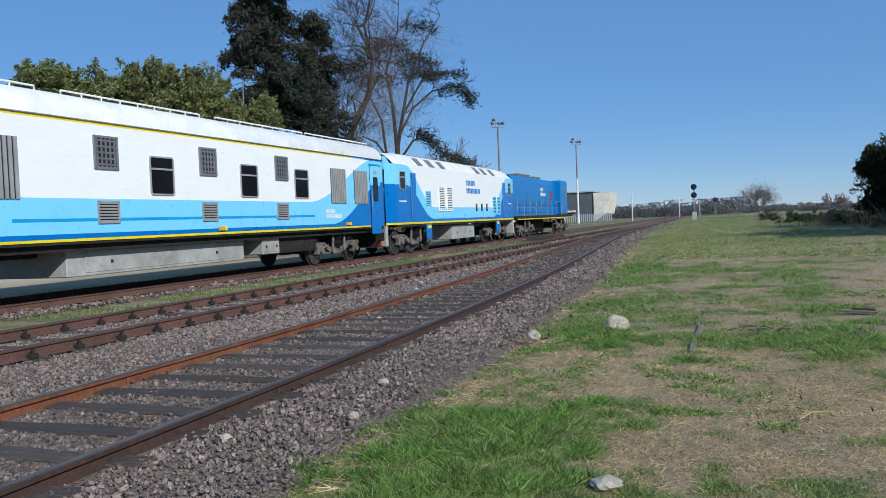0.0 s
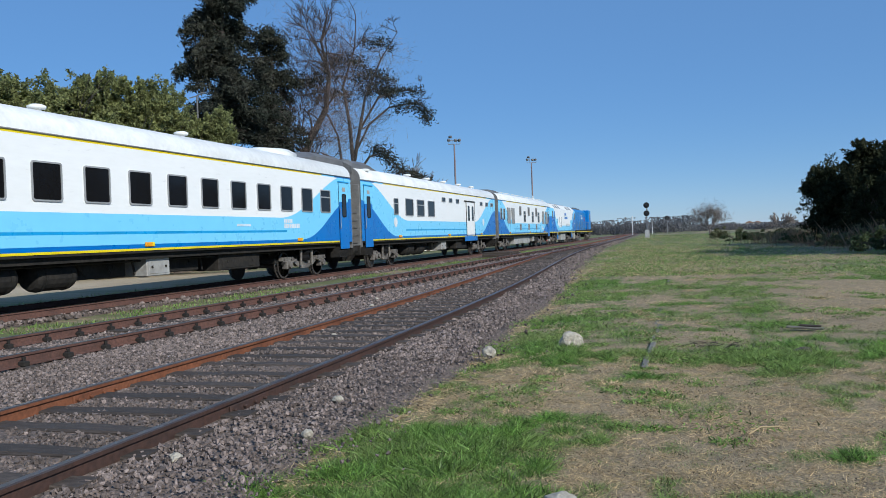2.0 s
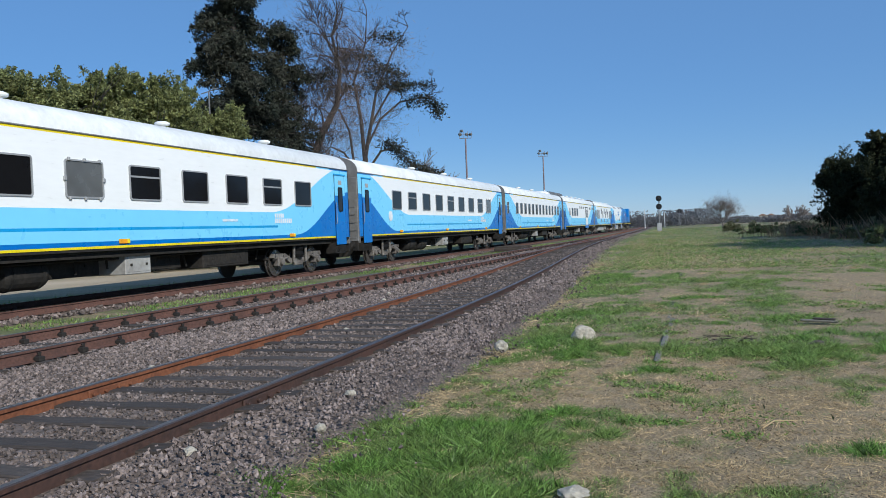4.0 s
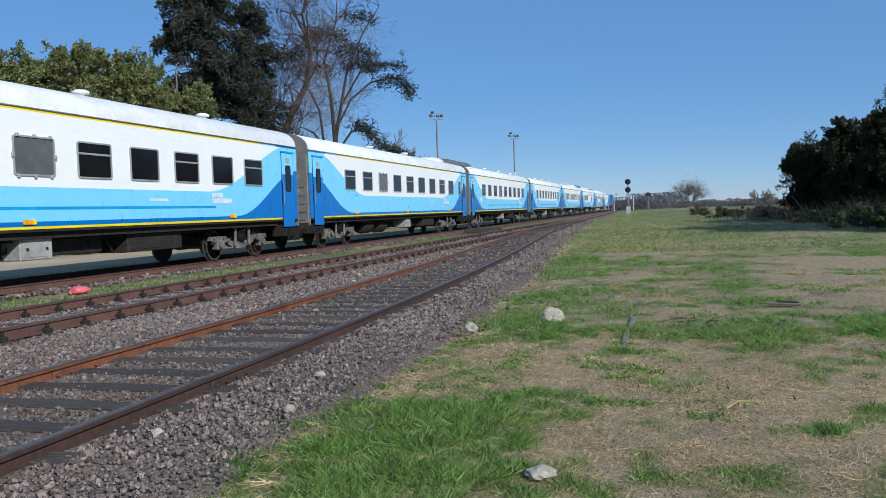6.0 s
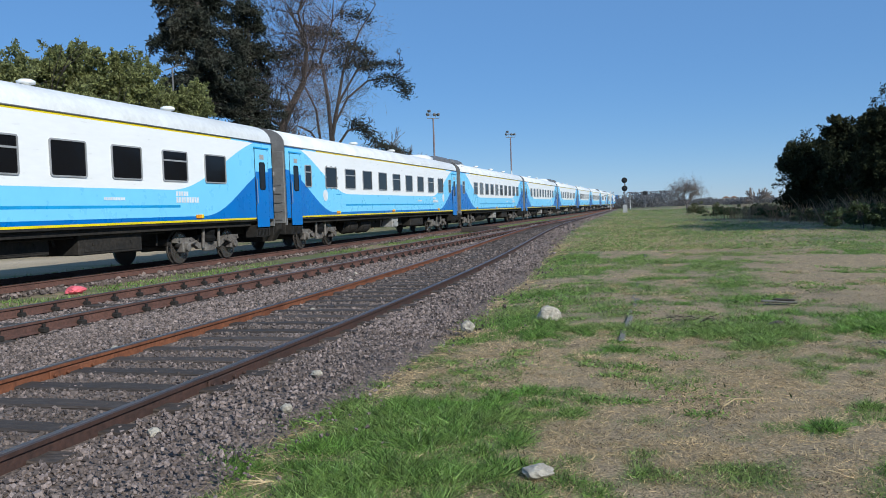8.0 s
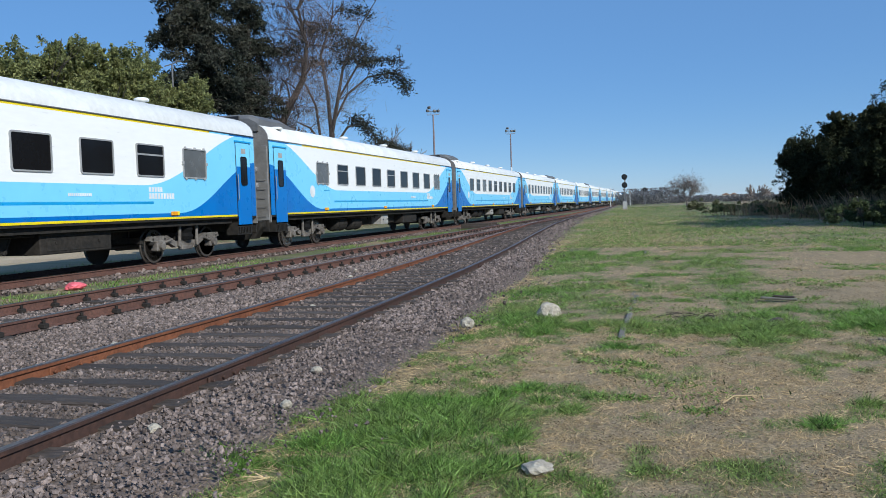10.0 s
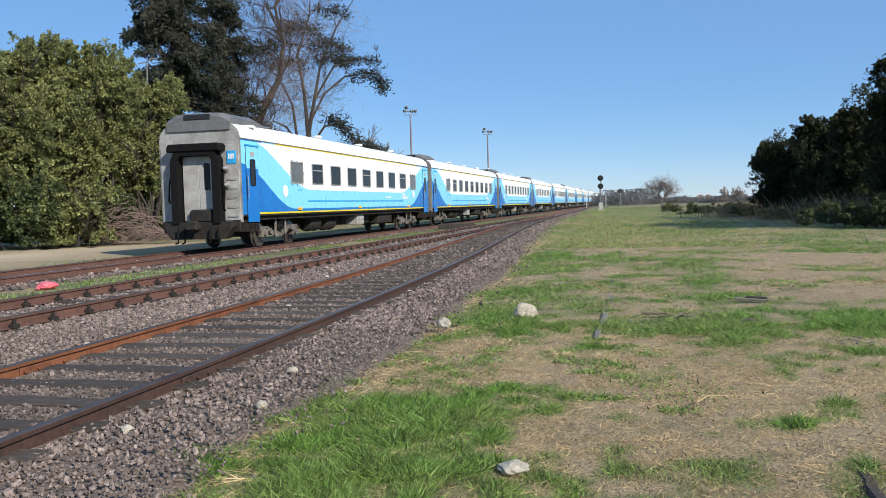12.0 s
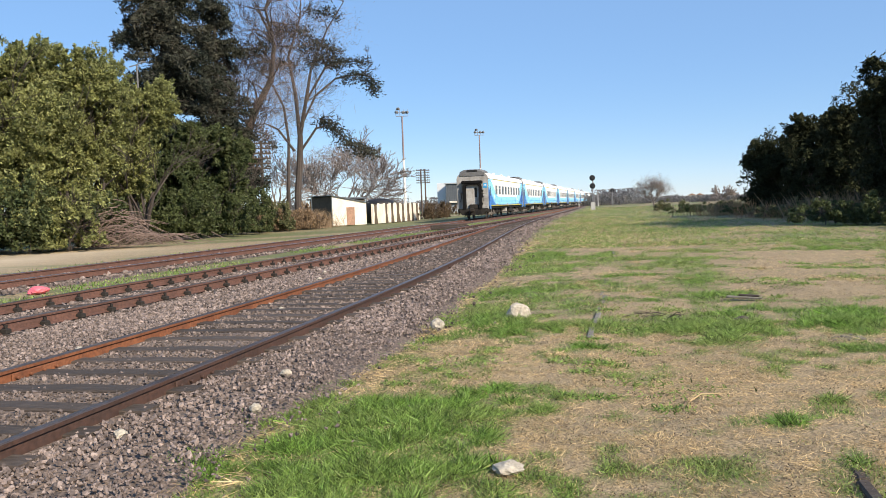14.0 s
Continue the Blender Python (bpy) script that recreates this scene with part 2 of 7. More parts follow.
# ---------------------------------------------------------------- mesh helpers
class Build:
    """Collects simple solids, then links them as one mesh."""

    def __init__(self):
        self.v, self.f, self.m = [], [], []

    def add(self, verts, faces, mi=0):
        k = len(self.v)
        self.v += [tuple(p) for p in verts]
        self.f += [tuple(i + k for i in f) for f in faces]
        self.m += [mi] * len(faces)
        return self

    def box(self, x0, x1, y0, y1, z0, z1, mi=0, c=0.0):
        """A box; c: the width of its chamfered upright and level edges."""
        if c <= 0:
            v = [(x, y, z) for z in (z0, z1) for y in (y0, y1) for x in (x0, x1)]
            return self.add(v, [(0, 2, 3, 1), (4, 5, 7, 6), (0, 1, 5, 4), (2, 6, 7, 3), (0, 4, 6, 2), (1, 3, 7, 5)], mi)
        ring = [(x0 + c, y0), (x1 - c, y0), (x1, y0 + c), (x1, y1 - c), (x1 - c, y1), (x0 + c, y1), (x0, y1 - c), (x0, y0 + c)]
        cx, cy = (x0 + x1) / 2, (y0 + y1) / 2
        sx, sy = 1 - 2 * c / max(x1 - x0, 1e-6), 1 - 2 * c / max(y1 - y0, 1e-6)
        small = [(cx + (x - cx) * sx, cy + (y - cy) * sy) for x, y in ring]
        rows = [[(x, y, z0) for x, y in small], [(x, y, z0 + c) for x, y in ring], [(x, y, z1 - c) for x, y in ring], [(x, y, z1) for x, y in small]]
        return self.loft(rows, mi)

    def loft(self, rows, mi=0, closed=True, caps=True):
        n = len(rows[0])
        v = [p for r in rows for p in r]
        f = []
        for i in range(len(rows) - 1):
            for j in range(n if closed else n - 1):
                a, b = i * n + j, i * n + (j + 1) % n
                f.append((a, b, b + n, a + n))
        if caps and closed:
            f.append(tuple(range(n))[::-1])
            f.append(tuple(range((len(rows) - 1) * n, len(rows) * n)))
        return self.add(v, f, mi)

    def tube(self, path, radii, n=6, mi=0):
        """A tapered tube along points."""
        path = [Vector(p) for p in path]
        if not hasattr(radii, "__len__"):
            radii = [radii] * len(path)
        rows = []
        for i, p in enumerate(path):
            d = (path[min(i + 1, len(path) - 1)] - path[max(i - 1, 0)]).normalized()
            a = d.cross(Vector((0.31, 0.95, 0.05)) if abs(d.z) > 0.8 else Vector((0, 0, 1))).normalized()
            b = d.cross(a)
            rows.append([tuple(p + (a * math.cos(2 * math.pi * j / n) + b * math.sin(2 * math.pi * j / n)) * radii[i]) for j in range(n)])
        return self.loft(rows, mi)

    def lathe(self, profile, centre, axis="x", n=20, mi=0):
        """Turns (along, radius) pairs round an axis through centre."""
        rows = []
        cx, cy, cz = centre
        for a, r in profile:
            ring = []
            for j in range(n):
                c, s = r * math.cos(2 * math.pi * j / n), r * math.sin(2 * math.pi * j / n)
                ring.append((cx + a, cy + c, cz + s) if axis == "x" else (cx + s, cy + a, cz + c) if axis == "y" else (cx + c, cy + s, cz + a))
            rows.append(ring)
        return self.loft(rows, mi)

    def mesh(self, name, mats, smooth=False):
        me = bpy.data.meshes.new(name)
        me.from_pydata(self.v, [], self.f)
        for m in mats if isinstance(mats, (list, tuple)) else [mats]:
            me.materials.append(m)
        me.polygons.foreach_set("material_index", self.m)
        if smooth:
            me.polygons.foreach_set("use_smooth", [True] * len(self.f))
        me.update()
        return me


def part(name, b, material, parent=None, label="", smooth=False, at=None):
    """Links a Build, or a mesh that is there already, as one mesh object under a thing or a part."""
    ob = new(name, b.mesh(name, material, smooth) if isinstance(b, Build) else b)
    ob.parent = parent
    if at is not None:
        ob.matrix_basis = at
    if label:
        ob["label"] = label
    return ob


def thing(name, label, category, m=None, group="", kind=""):
    ob = new(name)
    ob.empty_display_size = 0.2
    ob.matrix_basis = m or Matrix()
    return tagged(ob, label, category, group, kind)


def cloud(name, verts, faces, material, mat_index=None):
    """A large mesh straight from arrays of corners and equal-sided faces."""
    verts, faces = np.asarray(verts, np.float32), np.asarray(faces, np.int32)
    me = bpy.data.meshes.new(name)
    k = faces.shape[1]
    me.vertices.add(len(verts))
    me.vertices.foreach_set("co", verts.ravel())
    me.loops.add(faces.size)
    me.loops.foreach_set("vertex_index", faces.ravel())
    me.polygons.add(len(faces))
    me.polygons.foreach_set("loop_start", np.arange(0, faces.size, k, dtype=np.int32))
    for m in material if isinstance(material, (list, tuple)) else [material]:
        me.materials.append(m)
    if mat_index is not None:
        me.polygons.foreach_set("material_index", np.asarray(mat_index, np.int32))
    me.polygons.foreach_set("use_smooth", [False] * len(faces))
    me.update(calc_edges=True)
    return me


rng = np.random.default_rng(7)


def value_noise(x, y, scale, seed=0):
    """Smooth noise from 0 to 1 over arrays."""
    x, y = np.asarray(x) / scale, np.asarray(y) / scale
    xi, yi = np.floor(x), np.floor(y)
    fx, fy = x - xi, y - yi
    fx, fy = fx * fx * (3 - 2 * fx), fy * fy * (3 - 2 * fy)

    def h(a, b):
        s = np.sin(a * 127.1 + b * 311.7 + seed * 74.7) * 43758.5453
        return s - np.floor(s)
    return (h(xi, yi) * (1 - fx) + h(xi + 1, yi) * fx) * (1 - fy) + (h(xi, yi + 1) * (1 - fx) + h(xi + 1, yi + 1) * fx) * fy


# ---------------------------------------------------------------- the plan
RAIL = 0.18           # rail heads above the grass
GAUGE = 1.746         # rail centre to rail centre
T1 = ([-60, 4, 9, 14, 19, 25, 32, 42, 50, 62, 90, 130, 200, 262], [-4.50, -4.53, -4.60, -4.84, -5.10, -5.60, -6.25, -7.10, -7.75, -8.5, -9.75, -11.2, -14.0, -17.25])
T2 = ([-60, 12, 20, 30, 50, 70, 90], [-9.05, -9.05, -9.10, -9.30, -9.66, -9.80, -9.75])


def smooth_curve(knots):
    ys = np.arange(knots[0][0], knots[0][-1] + 0.1, 1.0)
    xs = np.interp(ys, *knots)
    for _ in range(3):
        pad = np.concatenate([np.full(4, xs[0]), xs, xs[-1] + (np.arange(4) + 1) * (xs[-1] - xs[-2])])
        xs = np.convolve(pad, np.ones(9) / 9, "valid")
    return ys, xs


C1, C2 = smooth_curve(T1), smooth_curve(T2)


def x1(y):
    return np.interp(y, *C1)


def x2(y):
    return np.interp(y, *C2)


def x3(y):
    y = np.asarray(y, float)
    return -14.5 - 2.69e-5 * ((y + 66.8) ** 2 - 66.8 ** 2) * (y > -66.8)


def greenness(x, y):
    """How green and tall the grass is: 0 dry, 1 lush."""
    dry = 1 / (1 + np.exp(np.clip((y - 8.1 + 0.2 * (x - 1)) * 2.2, -40, 40))) / (1 + np.exp(np.clip(-(x + 0.85) * 3.2, -40, 40)))
    g = 0.46 - 0.40 * dry + 0.40 * (value_noise(x, y, 2.6, 1) - 0.5) + 0.75 * (value_noise(x, y, 0.8, 2) - 0.5) * (1 - 0.45 * dry) + 0.9 * (value_noise(x, y, 0.19, 4) - 0.5)
    def bump(cx, cy, rx, ry, s):
        return s * np.exp(-((x - cx) / rx) ** 2 - ((y - cy) / ry) ** 2)
    # lush bank by the stones, tufts in the dry patch, a green strip along an old path
    for cx, cy, rx, ry, q in ((-1.95, 4.6, 1.1, 2.1, 0.62), (-1.75, 11.0, 0.7, 1.9, 0.5), (-0.68, 5.85, 0.13, 0.16, 0.7), (-0.25, 8.3, 0.55, 0.32, 0.6), (0.85, 5.5, 0.26, 0.2, 0.65), (1.28, 6.15, 0.24, 0.36, 0.6),
                              (0.13, 5.68, 0.16, 0.12, 0.45), (-0.3, 6.45, 0.3, 0.12, 0.4), (1.15, 7.6, 0.2, 0.35, 0.35), (0.9, 10.4, 0.32, 1.9, 0.3), (1.15, 15.5, 0.4, 4.0, 0.4), (2.4, 10.4, 0.8, 1.3, 0.38),
                              (0.1, 4.6, 0.5, 0.25, 0.25), (1.16, 4.3, 0.16, 0.5, 0.8), (-1.6, 8.3, 0.9, 0.5, -0.5), (-1.1, 7.2, 0.35, 0.3, -0.3), (3.4, 14.5, 1.6, 2.6, -0.65), (2.9, 20.0, 1.6, 4.0, -0.6), (0.3, 21.4, 0.8, 1.0, -0.4)):
        g = g + bump(cx, cy, rx, ry, q)
    far = np.clip((y - 14) / 25, 0, 1)
    return np.clip(g + far * (0.6 * (value_noise(x, y * 0.7, 4.5, 8) - 0.42) - 0.10 * np.clip((x - 5) / 8, 0, 1)), 0, 1)


# ---------------------------------------------------------------- ground
def ground_height(x, y):
    x, y = np.asarray(x, float), np.asarray(y, float)
    near = np.clip((x - x1(y) - 2.0) / 1.0, 0, 1)
    rough = (value_noise(x, y, 1.3, 5) - 0.5) * 0.07 + (value_noise(x, y, 0.4, 6) - 0.5) * 0.025 + (value_noise(x, y, 6, 7) - 0.5) * 0.10
    return -0.06 + near * (0.06 + rough * np.clip((np.hypot(x, y) - 1.0) / 3, 0, 1) + 0.0)


def ground_material():
    m = mat("field_soil", (0.32, 0.24, 0.14), 0.95, vary=0.55, grain=55, stain=4.5, second=(0.22, 0.165, 0.10), mix=0.8, bump=0.9, bump_scale=45)
    n, l = m.node_tree.nodes, m.node_tree.links
    p = n["Principled BSDF"]
    src = p.inputs["Base Color"].links[0].from_socket
    at = n.new("ShaderNodeAttribute")
    at.attribute_name = "green"
    noise2 = n.new("ShaderNodeTexNoise")
    noise2.inputs["Scale"].default_value, noise2.inputs["Detail"].default_value = 5.0, 8
    tc = n.new("ShaderNodeTexCoord")
    l.new(tc.outputs["Object"], noise2.inputs["Vector"])
    ad = n.new("ShaderNodeMath")
    ad.operation = "ADD"
    l.new(at.outputs["Fac"], ad.inputs[0])
    l.new(noise2.outputs["Fac"], ad.inputs[1])
    r = n.new("ShaderNodeMapRange")
    r.inputs["From Min"].default_value, r.inputs["From Max"].default_value = 0.78, 1.25
    l.new(ad.outputs[0], r.inputs["Value"])
    mx = n.new("ShaderNodeMix")
    mx.data_type = "RGBA"
    mx.inputs[7].default_value = (0.13, 0.145, 0.055, 1)
    l.new(r.outputs[0], mx.inputs[0])
    l.new(src, mx.inputs[6])
    sa = n.new("ShaderNodeAttribute")
    sa.attribute_name = "sand"
    sm = n.new("ShaderNodeMix")
    sm.data_type = "RGBA"
    sm.inputs[7].default_value = (0.56, 0.46, 0.33, 1)
    l.new(sa.outputs["Fac"], sm.inputs[0])
    l.new(mx.outputs[2], sm.inputs[6])
    l.new(sm.outputs[2], p.inputs["Base Color"])
    return m


def ground():
    def axis(lo, hi, a, b, step):
        fine = np.arange(a, b + step / 2, step)
        out, w = [], step
        x = b
        while x < hi:
            w *= 1.22
            x += w
            out.append(min(x, hi))
        inn, w, x = [], step, a
        while x > lo:
            w *= 1.22
            x -= w
            inn.append(max(x, lo))
        return np.concatenate([inn[::-1], fine, out])
    xs, ys = axis(-2500, 2500, -3.2, 9, 0.14), axis(-300, 4000, 2.4, 22, 0.16)
    gx, gy = np.meshgrid(xs, ys)
    gz = ground_height(gx, gy)
    v = np.stack([gx, gy, gz], -1).reshape(-1, 3)
    w, h = len(xs), len(ys)
    i = np.arange((h - 1) * w).reshape(h - 1, w)[:, :-1].ravel()
    f = np.stack([i, i + 1, i + w + 1, i + w], 1)
    me = cloud("ground", v, f, ground_material())
    me.polygons.foreach_set("use_smooth", [True] * len(f))
    g = greenness(gx, gy)
    sand = np.exp(-((gx + 25.0) / 3.2) ** 2) / (1 + np.exp(np.clip((gy - 36) * 0.6, -40, 40)))
    strip = np.exp(-((gx + 11.8) / 1.3) ** 2)
    g = np.clip(g + 0.35 * strip - 0.75 * sand + 0.25 * (gy > 60), 0, 1)
    at = me.attributes.new("green", "FLOAT", "POINT")
    at.data.foreach_set("value", g.ravel().astype(np.float32))
    at = me.attributes.new("sand", "FLOAT", "POINT")
    bare = np.clip(1.5 * sand, 0, 1) * np.clip(0.45 + 1.1 * value_noise(gx, gy, 2.3, 31), 0, 1)
    at.data.foreach_set("value", (0.85 * bare).ravel().astype(np.float32))
    tagged(new("ground", me), "trodden field of dry and green grass", "ground", kind="structure")


ground()


# ---------------------------------------------------------------- ballast
def ballast_sheet(name, label, left, right, y0, y1, top):
    ys = np.concatenate([np.arange(y0, 40, 0.5), np.arange(40, y1 + 1, 4.0)])
    v = []
    for y in ys:
        a, b = left(y), right(y)
        cols = [a - 0.5, a, a + 0.45] + [a + 0.45 + (b - a - 0.9) * k / 6 for k in range(1, 6)] + [b - 0.45, b, b + 0.5]
        for k, x in enumerate(cols):
            lift = 0.07 * float(np.clip((x - float(x2(min(y, 89.0))) - 1.2) / 1.6, 0, 1)) if name.endswith("1") else 0.0
            e = lift + ((-0.14, -0.05, top - 0.01)[k] if k < 3 else (-0.19, -0.10, top - 0.02)[10 - k] if k > 7 else top)
            v.append((x, y, e + (float(value_noise(x, y, 0.8, 9)) - 0.5) * 0.03))
    w = 11
    f = [(i * w + j, i * w + j + 1, (i + 1) * w + j + 1, (i + 1) * w + j) for i in range(len(ys) - 1) for j in range(w - 1)]
    me = cloud(name, v, f, M_BED)
    me.polygons.foreach_set("use_smooth", [True] * len(f))
    return tagged(new(name, me), label, "ballast bed", kind="structure")


def edge_wobble(y):
    return 0.35 * (float(value_noise(y, 0, 1.7, 3)) - 0.5)


ballast_sheet("ballast_bed_1", "grey crushed stone bed under the sidings", lambda y: float(x2(min(y, 89))) - 1.75 if y < 89 else float(x1(y)) - 1.7,
              lambda y: float(x1(y)) + 1.95 + edge_wobble(y), -30, 255, -0.012)
ballast_sheet("ballast_bed_2", "grass-grown stone bed under the main line", lambda y: float(x3(y)) - 1.6, lambda y: float(x3(y)) + 1.75, -30, 620, -0.005)


def stones():
    """Loose broken stones, thickest where the bed lies close."""
    px, py, ps = [], [], []
    def scatter(count, y0, y1, side, size):
        y = y0 + (y1 - y0) * rng.random(count) ** 1.4
        a = np.where(side == 3, x3(y) - 1.5, x2(np.minimum(y, 89)) - 1.6)
        b = np.where(side == 3, x3(y) + 1.7, x1(y) + 1.9 + 0.17 * rng.exponential(1.0, count))
        x = a + (b - a) * rng.random(count)
        px.append(x), py.append(y), ps.append(size * (0.5 + 0.9 * rng.random(count) ** 2))
    scatter(56000, 2.5, 11, 1, 0.0135)
    scatter(28000, 9, 22, 1, 0.020)
    scatter(11000, 18, 48, 1, 0.032)
    scatter(3000, 45, 110, 1, 0.05)
    scatter(6000, 8, 60, 3, 0.034)
    x, y, s = np.concatenate(px), np.concatenate(py), np.concatenate(ps)
    keep = np.ones(len(x), bool)
    for c in (x1, x2):
        for sgn in (-1, 1):
            keep &= np.abs(x - c(y) - sgn * GAUGE / 2) > 0.085
    # most sleepers of the near siding lie clear of stones
    phase = np.abs((y - 1.5 + 0.31) % 0.62 - 0.31)
    on_tie = (np.abs(x - x1(y)) < 0.86) & (phase < 0.135)
    keep &= ~(on_tie & (rng.random(len(x)) < np.clip(1.15 - y / 38, 0.45, 0.9)))
    keep &= (x > -1.3 * y - 1.0) | (rng.random(len(x)) < 0.3)
    x, y, s = x[keep], y[keep], s[keep]
    n = len(x)
    s = s * (1 - 0.25 * np.clip((x - x1(y) - 1.3) / 0.8, 0, 1))
    chip = np.array([(i, j, k) for k in (-1, 1) for j in (-1, 1) for i in (-1, 1)], float) * 0.72
    v = chip[None] * (0.72 + 0.5 * rng.random((n, 8, 1))) + 0.20 * rng.normal(size=(n, 8, 3))
    v *= (s[:, None] * (0.65 + 0.75 * rng.random((n, 3))))[:, None, :]
    q = rng.normal(size=(n, 4))
    q /= np.linalg.norm(q, axis=1)[:, None]
    w_, a, b, c = q.T
    R = np.stack([1 - 2 * (b * b + c * c), 2 * (a * b - c * w_), 2 * (a * c + b * w_), 2 * (a * b + c * w_), 1 - 2 * (a * a + c * c), 2 * (b * c - a * w_),
                  2 * (a * c - b * w_), 2 * (b * c + a * w_), 1 - 2 * (a * a + b * b)], -1).reshape(n, 3, 3)
    v = np.einsum("nij,nkj->nki", R, v)
    side = np.clip((x - (x1(y) + 1.4)) / 0.7, 0, 1)
    v += np.stack([x, y, -0.010 + 0.07 * np.clip((x - x2(np.minimum(y, 89)) - 1.2) / 1.6, 0, 1) * (x > x2(np.minimum(y, 89)) - 2) + s * 0.3 - 0.035 * side + 0.008 * rng.random(n)], -1)[:, None, :]
    sides = np.array([(0, 2, 3, 1), (4, 5, 7, 6), (0, 1, 5, 4), (2, 6, 7, 3), (0, 4, 6, 2), (1, 3, 7, 5)])
    f = (sides[None] + 8 * np.arange(n)[:, None, None]).reshape(-1, 4)
    oily = np.repeat((np.abs(x - x1(y)) < 0.78 + 0.12 * rng.normal(size=n)) & (rng.random(n) < 0.8), 6).astype(int)
    tagged(new("ballast_stones", cloud("ballast_stones", v.reshape(-1, 3), f, [M_STONE, M_OILY], oily)), "loose broken grey and reddish ballast stones", "ballast", kind="stuff")


stones()


# ---------------------------------------------------------------- tracks
RAIL_SECTION = [(-0.065, -0.165), (0.065, -0.165), (0.065, -0.153), (0.012, -0.138), (0.009, -0.045), (0.034, -0.036), (0.036, -0.008),
                (0.026, 0.0), (-0.026, 0.0), (-0.036, -0.008), (-0.034, -0.036), (-0.009, -0.045), (-0.012, -0.138), (-0.065, -0.153)]


def rail(parent, centre, offset, y0, y1, mats, label):
    ys = np.concatenate([np.arange(y0, min(60, y1), 1.0), np.arange(min(60, y1), y1 + 0.1, 5.0)])
    b = Build()
    rows = []
    for y in ys:
        cx = float(centre(y))
        sl = float(centre(y + 0.5) - centre(y - 0.5))
        rows.append([(cx + offset + sx, y - sl * (offset + sx), RAIL + sz) for sx, sz in RAIL_SECTION])
    b.loft(rows)
    n = len(RAIL_SECTION)
    for k in range(len(b.f) - 2):
        b.m[k] = 1 if k % n in (6, 7, 8) else 0
    return part("rail", b, mats, parent, label)


def tie_mesh(length, w, h):
    b = Build()
    rows = []
    for k in range(5):
        x = -length / 2 + length * k / 4
        j = 0.012 * math.sin(k * 5.1)
        rows.append([(x, -w / 2 + j, -h), (x, w / 2 - j, -h), (x, w / 2 - j, -0.012), (x, w / 2 - 0.015, 0.006 * math.cos(k * 3)), (x, -w / 2 + 0.015, 0.004 * math.sin(k * 4)), (x, -w / 2 + j, -0.012)])
    b.loft(rows)
    return b.mesh("sleeper", M_TIE)


TIE_MESH = tie_mesh(2.2, 0.22, 0.14)
# clips drawn oversized and black: their shadows are put into shape and colour
clip = Build()
clip.box(-0.14, -0.03, -0.05, 0.05, -0.166, -0.095, c=0.012).box(0.03, 0.14, -0.05, 0.05, -0.166, -0.095, c=0.012)
clip.tube([(-0.09, 0, -0.10), (-0.085, 0.0, -0.045)], [0.018, 0.028], 6).tube([(0.09, 0, -0.10), (0.085, 0.0, -0.045)], [0.018, 0.028], 6)
CLIP_MESH = clip.mesh("rail_clip", M_UNDER)
plate = Build()
plate.box(0.012, 0.034, -0.30, 0.30, -0.13, -0.05, c=0.008)
for _k in (-0.26, -0.09, 0.09, 0.26):
    plate.lathe([(0, 0.016), (0.022, 0.016), (0.026, 0.010)], (0.038, _k, -0.09), "x", 6)
PLATE_MESH = {1: plate.mesh("fishplate", M_RAILB), -1: plate.mesh("fishplate", M_RUST)}


def track(label, centre, y0, y1, near_mats, far_mats, near_label, far_label, tie_to, tie_z, clips_to, pitch=0.62, joints=()):
    t = thing("railway_track", label, "railway track", group="railway tracks", kind="structure")
    rail(t, centre, GAUGE / 2, y0, y1, near_mats, near_label)
    rail(t, centre, -GAUGE / 2, y0, y1, far_mats, far_label)
    y = 1.5
    while y < max(tie_to, clips_to):
        sl = math.degrees(math.atan(float(centre(y + 0.5) - centre(y - 0.5))))
        jit = rng.normal(0, 0.012)
        if y < tie_to:
            part("sleeper", TIE_MESH, None, t, at=pose(float(centre(y)) + rng.normal(0, 0.03), y + jit, tie_z + rng.normal(0, 0.006), rng.normal(0, 0.5), 0, rng.normal(0, 0.7) - sl))
        if y < clips_to:
            for s in (-1, 1):
                part("rail_clip", CLIP_MESH, None, t, at=pose(float(centre(y)) + s * GAUGE / 2, y + jit, RAIL, 0, 0, -sl))
        y += pitch
    for side, y in joints:
        sl = math.degrees(math.atan(float(centre(y + 0.5) - centre(y - 0.5))))
        for turn in (0, 180):
            part("fishplate", PLATE_MESH[side], None, t, at=pose(float(centre(y)) + side * GAUGE / 2, y, RAIL, 0, 0, turn - sl))
    return t


track("siding track with a dark near rail and a rusty orange far rail on half-buried wooden sleepers", x1, -30, 262, [M_RAILB, M_HEAD], [M_RUST, M_HEAD],
      "dark brown rail with a worn head", "bright orange rusted rail", 75, 0.084, 0, joints=((1, 6.2), (-1, 6.4), (1, 18.3), (-1, 18.6)))
track("brown rusted siding track with clips on every sleeper", x2, -30, 89, [M_RAILR, M_HEAD], [M_RAILR, M_HEAD], "brown rusted rail", "brown rusted rail", 60, 0.016, 85, 0.75)
track("main line track in grass-grown stones", x3, -30, 620, [M_RAILR, M_SHINE], [M_RAILR, M_SHINE], "main line rail with a bright head", "main line rail with a bright head", 70, 0.014, 0, 0.7)
# ---------------------------------------------------------------- the train
HALF = 1.5            # half the width of a coach
FLOOR, EAVE, CROWN = 1.19, 3.71, 4.44
SILL, HEADER = 2.36, 3.12


def ease(u):
    u = min(1.0, max(0.0, u))
    return 0.5 - 0.5 * math.cos(math.pi * u)


